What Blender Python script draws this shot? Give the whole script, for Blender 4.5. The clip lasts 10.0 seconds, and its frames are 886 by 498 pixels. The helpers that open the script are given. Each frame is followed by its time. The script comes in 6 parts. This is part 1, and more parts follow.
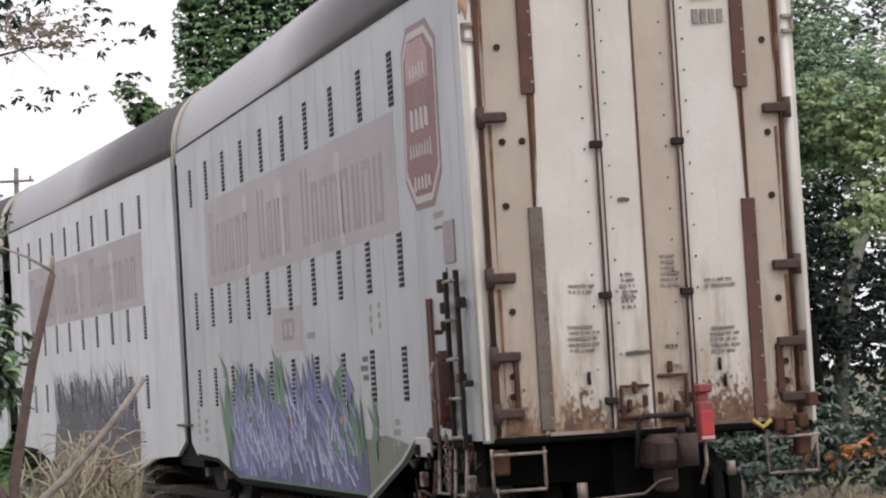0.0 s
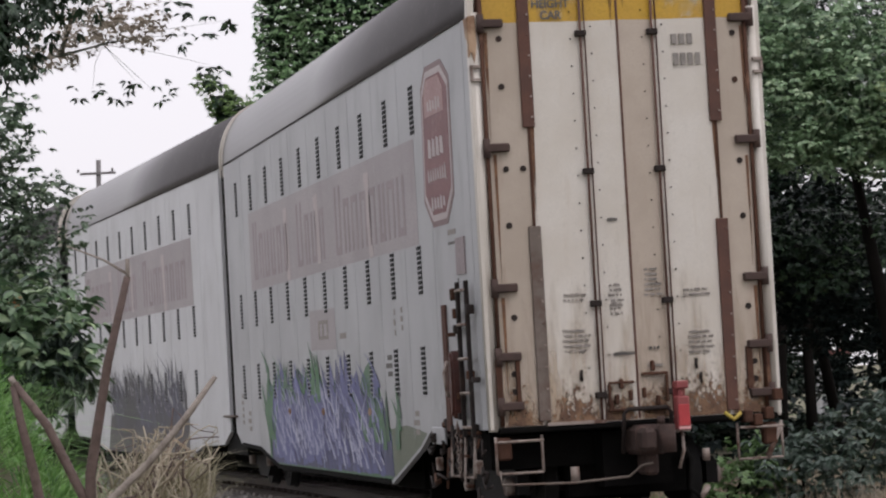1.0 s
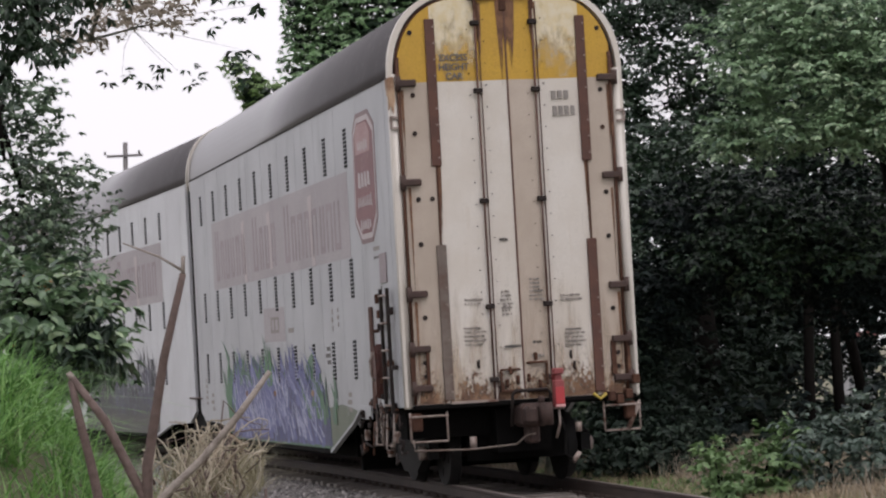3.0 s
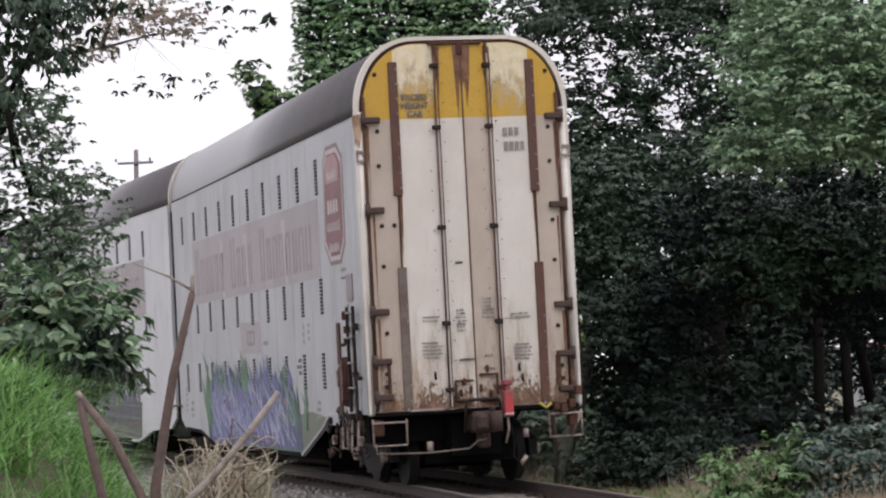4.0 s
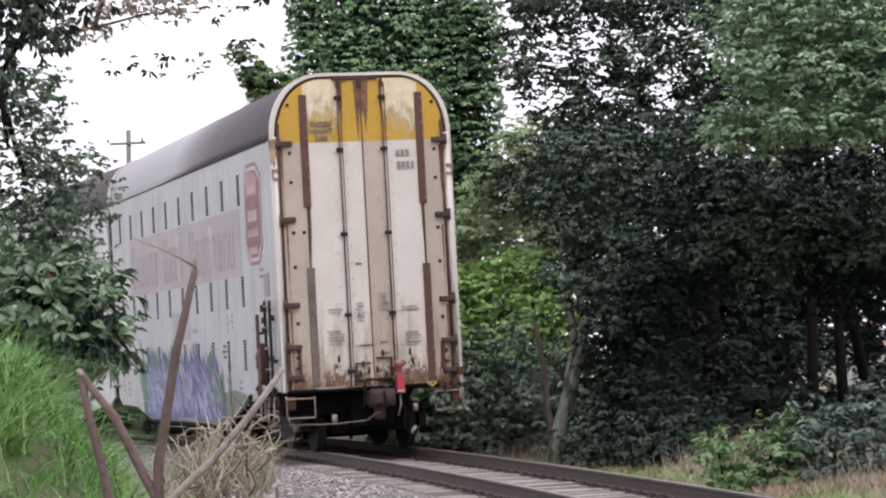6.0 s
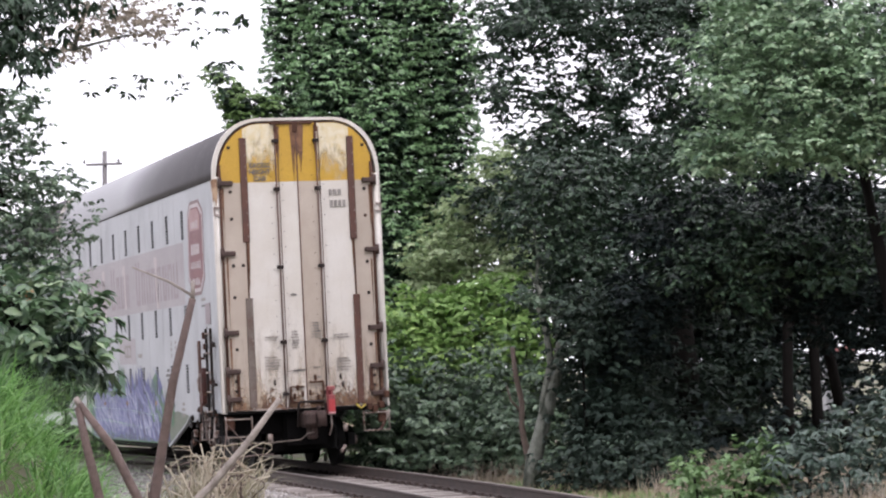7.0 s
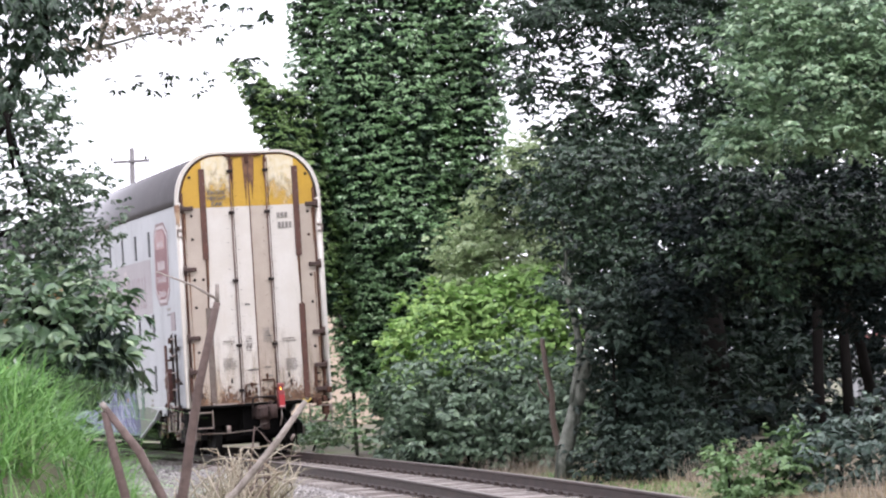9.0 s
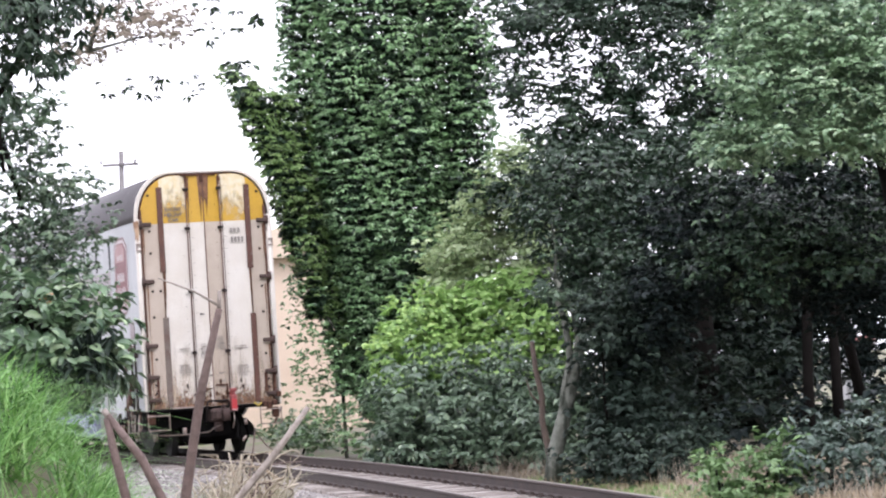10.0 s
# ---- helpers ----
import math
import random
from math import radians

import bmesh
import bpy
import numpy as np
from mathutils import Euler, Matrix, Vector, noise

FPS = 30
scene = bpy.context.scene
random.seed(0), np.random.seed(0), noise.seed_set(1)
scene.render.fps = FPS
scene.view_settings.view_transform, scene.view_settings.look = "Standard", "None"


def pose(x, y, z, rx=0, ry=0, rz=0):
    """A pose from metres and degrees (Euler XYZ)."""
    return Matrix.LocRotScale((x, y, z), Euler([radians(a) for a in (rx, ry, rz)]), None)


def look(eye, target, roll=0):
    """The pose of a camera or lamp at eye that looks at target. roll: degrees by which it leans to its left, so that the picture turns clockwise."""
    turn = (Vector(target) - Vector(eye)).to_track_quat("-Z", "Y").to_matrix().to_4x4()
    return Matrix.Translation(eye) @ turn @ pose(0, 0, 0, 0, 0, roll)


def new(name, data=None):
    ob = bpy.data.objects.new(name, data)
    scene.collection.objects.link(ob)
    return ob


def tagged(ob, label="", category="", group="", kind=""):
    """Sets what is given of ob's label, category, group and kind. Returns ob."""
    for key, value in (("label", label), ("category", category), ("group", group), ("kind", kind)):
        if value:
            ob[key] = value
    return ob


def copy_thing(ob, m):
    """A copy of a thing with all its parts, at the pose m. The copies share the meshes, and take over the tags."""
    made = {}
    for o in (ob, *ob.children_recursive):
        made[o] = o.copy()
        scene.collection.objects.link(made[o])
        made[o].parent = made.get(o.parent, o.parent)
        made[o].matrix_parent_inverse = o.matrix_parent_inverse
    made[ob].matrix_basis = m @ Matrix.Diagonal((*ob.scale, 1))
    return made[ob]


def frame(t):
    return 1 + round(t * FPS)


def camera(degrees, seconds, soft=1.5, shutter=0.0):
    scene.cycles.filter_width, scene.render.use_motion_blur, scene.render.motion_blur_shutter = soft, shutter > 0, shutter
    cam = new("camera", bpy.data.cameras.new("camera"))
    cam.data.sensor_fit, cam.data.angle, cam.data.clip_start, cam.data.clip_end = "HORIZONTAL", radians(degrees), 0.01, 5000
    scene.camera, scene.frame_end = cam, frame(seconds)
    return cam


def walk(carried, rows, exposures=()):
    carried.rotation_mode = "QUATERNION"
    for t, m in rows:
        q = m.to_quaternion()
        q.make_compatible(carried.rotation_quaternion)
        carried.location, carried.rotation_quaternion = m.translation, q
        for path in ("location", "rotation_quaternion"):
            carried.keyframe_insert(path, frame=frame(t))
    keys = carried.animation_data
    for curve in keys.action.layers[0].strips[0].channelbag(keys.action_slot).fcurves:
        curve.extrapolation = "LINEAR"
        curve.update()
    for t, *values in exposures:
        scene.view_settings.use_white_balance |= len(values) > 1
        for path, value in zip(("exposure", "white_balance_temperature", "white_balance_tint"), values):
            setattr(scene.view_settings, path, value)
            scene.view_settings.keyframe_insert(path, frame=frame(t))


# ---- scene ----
# ------------------------------------------------------------ camera
cam = camera(18.39, 10.0, soft=2.2)


def held(x, y, z, yaw, pitch, roll):
    return pose(x, y, z, 90 + pitch, 0, yaw) @ pose(0, 0, 0, 0, 0, roll)


WALK = [
    (0.0, 0.023, 0.104, 1.509, -1.362, 2.826, -2.959), (0.5, 0.030, 0.049, 1.515, -0.344, 2.681, -2.652),
    (1.0, 0.042, 0.007, 1.515, 0.335, 2.745, -2.758), (1.5, 0.031, 0.126, 1.529, 0.291, 3.176, -2.902),
    (2.0, 0.037, 0.012, 1.524, 0.620, 2.682, -2.999), (3.5, 0.011, -0.039, 1.537, 1.012, 2.373, -2.677),
    (4.0, 0.019, -0.037, 1.543, 1.094, 2.566, -2.480), (4.5, 0.004, -0.046, 1.542, 1.391, 2.548, -2.667),
    (5.0, -0.001, -0.005, 1.539, 1.206, 2.250, -2.728), (6.5, 0.005, 0.009, 1.544, 0.715, 2.131, -2.452),
    (7.0, -0.018, -0.004, 1.549, 0.413, 2.590, -2.316), (7.5, -0.043, 0.018, 1.548, 0.570, 2.530, -2.503),
    (8.0, -0.046, 0.056, 1.548, 0.520, 2.346, -2.691), (8.5, -0.030, 0.006, 1.553, 0.790, 2.503, -3.034),
    (9.0, -0.013, -0.002, 1.557, 1.016, 2.453, -3.121), (9.5, -0.018, 0.003, 1.558, 0.899, 2.607, -3.043),
    (10.0, -0.026, -0.002, 1.561, 0.783, 2.502, -3.175)]
walk(cam, [(t, held(*row)) for t, *row in WALK], exposures=[(0.0, -0.6, 6500, 15), (0.5, -0.84, 6500, 15), (1.0, -0.98, 6500, 16), (2.0, -1.0, 6600, 17), (3.5, -0.76, 6450, 17), (5.0, -0.5, 6400, 19), (6.5, -0.26, 6320, 19), (7.5, -0.12, 6250, 19), (8.5, 0.08, 6200, 19), (10.0, 0.26, 6150, 19)])

# ------------------------------------------------------------ light
world = bpy.data.worlds.new("sky")
scene.world = world
world.use_nodes = True
wn, wl = world.node_tree.nodes, world.node_tree.links
sky = wn.new("ShaderNodeTexSky")
sky.sky_type, sky.sun_disc = "NISHITA", False
sky.sun_elevation, sky.sun_rotation = radians(56), radians(149)
sky.air_density, sky.dust_density = 1.0, 4.0
dim = wn.new("ShaderNodeMix")
dim.data_type, dim.blend_type = "RGBA", "MULTIPLY"
dim.inputs[0].default_value = 1.0
wl.new(sky.outputs[0], dim.inputs[6])
dim.inputs[7].default_value = (0.12, 0.12, 0.12, 1)
cloud = wn.new("ShaderNodeMix")
cloud.data_type = "RGBA"
cloud.inputs[0].default_value = 0.85
wl.new(dim.outputs[2], cloud.inputs[6])
# overcast: about twice as bright overhead as at the horizon
zen, lift, tint = wn.new("ShaderNodeTexCoord"), wn.new("ShaderNodeMapRange"), wn.new("ShaderNodeMix")
split = wn.new("ShaderNodeSeparateXYZ")
wl.new(zen.outputs["Generated"], split.inputs[0])
wl.new(split.outputs["Z"], lift.inputs["Value"])
tint.data_type = "RGBA"
tint.inputs[6].default_value, tint.inputs[7].default_value = (1.95, 1.94, 1.99, 1), (3.1, 3.1, 3.2, 1)
wl.new(lift.outputs[0], tint.inputs[0])
wl.new(tint.outputs[2], cloud.inputs[7])
wl.new(cloud.outputs[2], wn["Background"].inputs[0])
wn["Background"].inputs[1].default_value = 1.0

sun_data = bpy.data.lights.new("sun", "SUN")
sun_data.energy, sun_data.angle, sun_data.color = 1.5, radians(15), (1.0, 0.97, 0.93)
sun = new("sun", sun_data)
sun.matrix_world = look((12, 10, 34), (0, 30, 0))


# ------------------------------------------------------------ materials
def base_material(name, rough, metal=0.0):
    m = bpy.data.materials.new(name)
    m.use_nodes = True
    n, l = m.node_tree.nodes, m.node_tree.links
    b = n["Principled BSDF"]
    b.inputs["Roughness"].default_value, b.inputs["Metallic"].default_value = rough, metal
    return m, n, l, b


def noise_at(n, l, scale, stretch=(1, 1, 1), detail=4, rough=0.55):
    co, mp, no = n.new("ShaderNodeTexCoord"), n.new("ShaderNodeMapping"), n.new("ShaderNodeTexNoise")
    mp.inputs["Scale"].default_value = stretch
    l.new(co.outputs["Object"], mp.inputs[0])
    l.new(mp.outputs[0], no.inputs["Vector"])
    no.inputs["Scale"].default_value, no.inputs["Detail"].default_value = scale, detail
    no.inputs["Roughness"].default_value = rough
    return no.outputs["Fac"]


def ramp(n, l, fac, lo, hi):
    r = n.new("ShaderNodeMapRange")
    r.clamp = True
    r.interpolation_type = "SMOOTHSTEP"
    r.inputs["From Min"].default_value, r.inputs["From Max"].default_value = lo, hi
    l.new(fac, r.inputs["Value"])
    return r.outputs[0]


def blend(n, l, fac, a, b):
    x = n.new("ShaderNodeMix")
    x.data_type = "RGBA"
    for socket, v in ((x.inputs[0], fac), (x.inputs[6], a), (x.inputs[7], b)):
        if isinstance(v, (tuple, float, int)):
            socket.default_value = (*v, 1) if isinstance(v, tuple) else v
        else:
            l.new(v, socket)
    return x.outputs[2]


def bumped(n, l, b, fac, strength, distance=0.01):
    u = n.new("ShaderNodeBump")
    u.inputs["Strength"].default_value, u.inputs["Distance"].default_value = strength, distance
    l.new(fac, u.inputs["Height"])
    l.new(u.outputs[0], b.inputs["Normal"])


def surface(name, c1, c2, scale=3.0, rough=0.7, metal=0.0, bump=0.3, fine=40.0, c3=None, amount=(0.6, 0.72), stretch=(1, 1, 1), streak=2.0):
    """Two tones in large patches, fine grain, and stains of a third tone drawn out along stretch."""
    m, n, l, b = base_material(name, rough, metal)
    col = blend(n, l, ramp(n, l, noise_at(n, l, scale), 0.3, 0.7), c1, c2)
    grain = noise_at(n, l, fine, detail=3)
    col = blend(n, l, ramp(n, l, grain, 0.35, 0.8), col, tuple(v * 0.75 for v in c1))
    if c3:
        mask = ramp(n, l, noise_at(n, l, streak, stretch, 6, 0.65), *amount)
        col = blend(n, l, mask, col, c3)
    l.new(col, b.inputs["Base Color"])
    bumped(n, l, b, grain, bump)
    return m


def island_material(name, tones, rough=0.5, glow_through=0.0, patch=0.8, gloss=0.5):
    """Every loose piece takes a tone of its own; broad patches shift it."""
    m, n, l, b = base_material(name, rough)
    b.inputs["Specular IOR Level"].default_value = gloss
    geo, r = n.new("ShaderNodeNewGeometry"), n.new("ShaderNodeValToRGB")
    while len(r.color_ramp.elements) < len(tones):
        r.color_ramp.elements.new(0.5)
    for i, (e, c) in enumerate(zip(r.color_ramp.elements, tones)):
        e.position, e.color = i / (len(tones) - 1), (*c, 1)
    l.new(geo.outputs["Random Per Island"], r.inputs[0])
    col = blend(n, l, ramp(n, l, noise_at(n, l, patch, detail=2), 0.35, 0.65), r.outputs[0], tones[len(tones) // 2])
    l.new(col, b.inputs["Base Color"])
    if glow_through:
        t, mix = n.new("ShaderNodeBsdfTranslucent"), n.new("ShaderNodeMixShader")
        l.new(col, t.inputs[0])
        mix.inputs[0].default_value = glow_through
        l.new(b.outputs[0], mix.inputs[1])
        l.new(t.outputs[0], mix.inputs[2])
        l.new(mix.outputs[0], n["Material Output"].inputs[0])
    return m


def film(name, colour, second, lo, hi, stretch, scale, fade):
    """A thin coat of dirt with soft ragged edges, thickest along its foot."""
    m, n, l, b = base_material(name, 0.85)
    l.new(blend(n, l, ramp(n, l, noise_at(n, l, 9.0), 0.35, 0.65), colour, second), b.inputs["Base Color"])
    co, sep, add = n.new("ShaderNodeTexCoord"), n.new("ShaderNodeSeparateXYZ"), n.new("ShaderNodeMath")
    l.new(co.outputs["Generated"], sep.inputs[0])
    add.operation = "MULTIPLY_ADD"
    l.new(sep.outputs["Z"], add.inputs[0])
    add.inputs[1].default_value = -fade
    l.new(noise_at(n, l, scale, stretch, 6, 0.65), add.inputs[2])
    l.new(ramp(n, l, add.outputs[0], lo, hi), b.inputs["Alpha"])
    return m


RUST = (0.085, 0.04, 0.025)
M = {
    "white": surface("white_paint", (0.43, 0.44, 0.455), (0.345, 0.35, 0.365), 0.7, 0.5, fine=130.0, bump=0.08, c3=(0.25, 0.255, 0.26), amount=(0.48, 0.85), stretch=(1.2, 1.2, 0.45), streak=1.6),
    # The wall white again, lightened for the brighter light on the forward half.
    "lit_white": surface("lit_white_paint", (0.57, 0.58, 0.60), (0.48, 0.485, 0.50), 0.7, 0.5, fine=130.0, bump=0.08, c3=(0.34, 0.34, 0.345), amount=(0.5, 0.85), stretch=(1.2, 1.2, 0.45), streak=1.6),
    "door_white": surface("door_white", (0.62, 0.59, 0.54), (0.53, 0.485, 0.42), 1.2, 0.5, fine=130.0, bump=0.08, c3=(0.40, 0.32, 0.24), amount=(0.56, 0.95), stretch=(4, 4, 0.5), streak=1.5),
    "door_beige": surface("door_beige", (0.455, 0.39, 0.325), (0.37, 0.31, 0.25), 1.4, 0.55, fine=130.0, bump=0.1, c3=(0.26, 0.175, 0.12), amount=(0.55, 0.9), stretch=(4, 4, 0.45), streak=1.7),
    "yellow": surface("yellow_paint", (0.50, 0.30, 0.025), (0.45, 0.265, 0.03), 2.0, 0.5, bump=0.08, c3=(0.33, 0.17, 0.05), amount=(0.58, 0.82), stretch=(5, 5, 0.4)),
    "roof": surface("grey_roof", (0.08, 0.074, 0.077), (0.064, 0.058, 0.061), 0.6, 0.3, bump=0.05, c3=(0.105, 0.098, 0.10), amount=(0.55, 0.75), stretch=(0.4, 3, 3)),
    "rust": surface("rusted_steel", RUST, (0.05, 0.024, 0.016), 5.0, 0.85, bump=0.5, c3=(0.15, 0.085, 0.055), amount=(0.58, 0.72)),
    "strip": surface("brown_strip", (0.105, 0.045, 0.03), (0.07, 0.033, 0.025), 4.0, 0.75, bump=0.3, c3=(0.155, 0.085, 0.055), amount=(0.6, 0.75)),
    "hinge": surface("hinge_brown", (0.062, 0.036, 0.029), (0.043, 0.026, 0.022), 6.0, 0.8, bump=0.3, c3=(0.11, 0.06, 0.04), amount=(0.6, 0.75)),
    "grey_strip": surface("grey_strip", (0.16, 0.13, 0.11), (0.11, 0.085, 0.07), 4.0, 0.7, bump=0.3, c3=(0.09, 0.045, 0.03), amount=(0.5, 0.7)),
    # Grime and the black shade under the car, put into one colour.
    "dark": surface("black_grime_and_shade", (0.003, 0.0028, 0.0028), (0.006, 0.0055, 0.005), 4.0, 0.9, bump=0.4),
    "iron": surface("dirty_iron", (0.020, 0.016, 0.015), (0.034, 0.025, 0.022), 5.0, 0.75, bump=0.5, c3=(0.06, 0.03, 0.02), amount=(0.58, 0.75)),
    "pale_steel": surface("worn_pale_steel", (0.33, 0.28, 0.25), (0.21, 0.165, 0.14), 6.0, 0.6, bump=0.3, c3=RUST, amount=(0.46, 0.62), streak=5.0),
    "slot": surface("shaded_slot", (0.018, 0.018, 0.02), (0.025, 0.024, 0.026), 5.0, 0.7),
    "band": surface("faded_mauve_paint", (0.325, 0.295, 0.305), (0.39, 0.355, 0.365), 0.8, 0.55, bump=0.08, c3=(0.27, 0.235, 0.24), amount=(0.5, 0.8), stretch=(1.5, 1.5, 0.5)),
    "band_letter": surface("faded_letter_paint", (0.25, 0.205, 0.215), (0.31, 0.26, 0.27), 2.0, 0.55, bump=0.08),
    "band_light": surface("faded_light_paint", (0.47, 0.41, 0.41), (0.41, 0.355, 0.355), 2.0, 0.55, bump=0.08),
    "emblem_red": surface("faded_red_paint", (0.15, 0.042, 0.046), (0.19, 0.065, 0.066), 3.0, 0.5, bump=0.08, c3=(0.25, 0.15, 0.148), amount=(0.55, 0.78)),
    "emblem_dark": surface("emblem_outline", (0.17, 0.10, 0.10), (0.21, 0.14, 0.14), 3.0, 0.5, bump=0.08),
    "mark": surface("stencil_paint", (0.085, 0.08, 0.075), (0.13, 0.12, 0.11), 8.0, 0.6, bump=0.05),
    "faint_mark": surface("faint_stencil", (0.20, 0.18, 0.165), (0.34, 0.31, 0.28), 14.0, 0.6, bump=0.05),
    "red_lamp": surface("red_reflector", (0.46, 0.04, 0.045), (0.36, 0.035, 0.04), 6.0, 0.45, bump=0.03),
    "hi_vis": surface("yellow_handle", (0.42, 0.32, 0.05), (0.32, 0.23, 0.05), 6.0, 0.6),
    "rail": surface("rail_steel", (0.030, 0.019, 0.015), (0.05, 0.03, 0.023), 4.0, 0.7, bump=0.3),
    "rail_top": surface("polished_rail", (0.22, 0.185, 0.17), (0.15, 0.12, 0.105), 6.0, 0.4, 0.5, bump=0.05),
    "tie": surface("weathered_tie", (0.25, 0.22, 0.20), (0.16, 0.14, 0.125), 3.0, 0.9, bump=0.7, c3=(0.33, 0.305, 0.285), amount=(0.5, 0.65), stretch=(0.5, 6, 6)),
    "ground": surface("earth", (0.14, 0.12, 0.085), (0.10, 0.10, 0.055), 0.5, 0.95, bump=0.8, fine=14.0, c3=(0.09, 0.12, 0.035), amount=(0.5, 0.62), streak=0.35),
    "ballast": surface("ballast_bed", (0.20, 0.185, 0.175), (0.13, 0.12, 0.11), 6.0, 0.95, bump=1.0, fine=22.0),
    "bark": surface("grey_bark", (0.19, 0.20, 0.165), (0.10, 0.105, 0.083), 7.0, 0.9, bump=1.0, fine=30.0, c3=(0.045, 0.052, 0.038), amount=(0.47, 0.6), stretch=(1, 1, 0.35), streak=8.0),
    # Bark colour lowered until it holds the shade under the crowns.
    "shaded_bark": surface("shaded_bark", (0.010, 0.0085, 0.0075), (0.007, 0.006, 0.0055), 4.0, 0.95, bump=0.7, fine=25.0),
    "twig": surface("dry_twig", (0.085, 0.056, 0.047), (0.125, 0.088, 0.076), 14.0, 0.8, bump=0.3, fine=160.0, c3=(0.05, 0.032, 0.027), amount=(0.5, 0.75), stretch=(8, 8, 0.6), streak=9.0),
    "pale_twig": surface("peeled_twig", (0.27, 0.235, 0.205), (0.19, 0.16, 0.14), 14.0, 0.8, bump=0.4, fine=120.0, c3=(0.12, 0.095, 0.08), amount=(0.5, 0.75), stretch=(8, 8, 2), streak=7.0),
    "stump": surface("broken_wood", (0.13, 0.095, 0.075), (0.085, 0.065, 0.052), 6.0, 0.9, bump=0.6, fine=40.0),
    "straw_stem": surface("straw_stem", (0.37, 0.33, 0.255), (0.26, 0.225, 0.16), 14.0, 0.8, bump=0.3, fine=120.0, c3=(0.22, 0.17, 0.115), amount=(0.5, 0.7), streak=12.0),
    "pole": surface("grey_pole", (0.20, 0.19, 0.19), (0.15, 0.14, 0.14), 2.0, 0.85),
    "wall": surface("cream_plaster", (0.66, 0.54, 0.42), (0.60, 0.47, 0.36), 0.6, 0.85, bump=0.2),
    "tile_red": surface("red_sheet_roof", (0.50, 0.24, 0.23), (0.42, 0.18, 0.18), 1.5, 0.7),
}
for key, level in (("dark", 0.1), ("iron", 0.2), ("rust", 0.25), ("slot", 0.15), ("shaded_bark", 0.1)):
    M[key].node_tree.nodes["Principled BSDF"].inputs["Specular IOR Level"].default_value = level
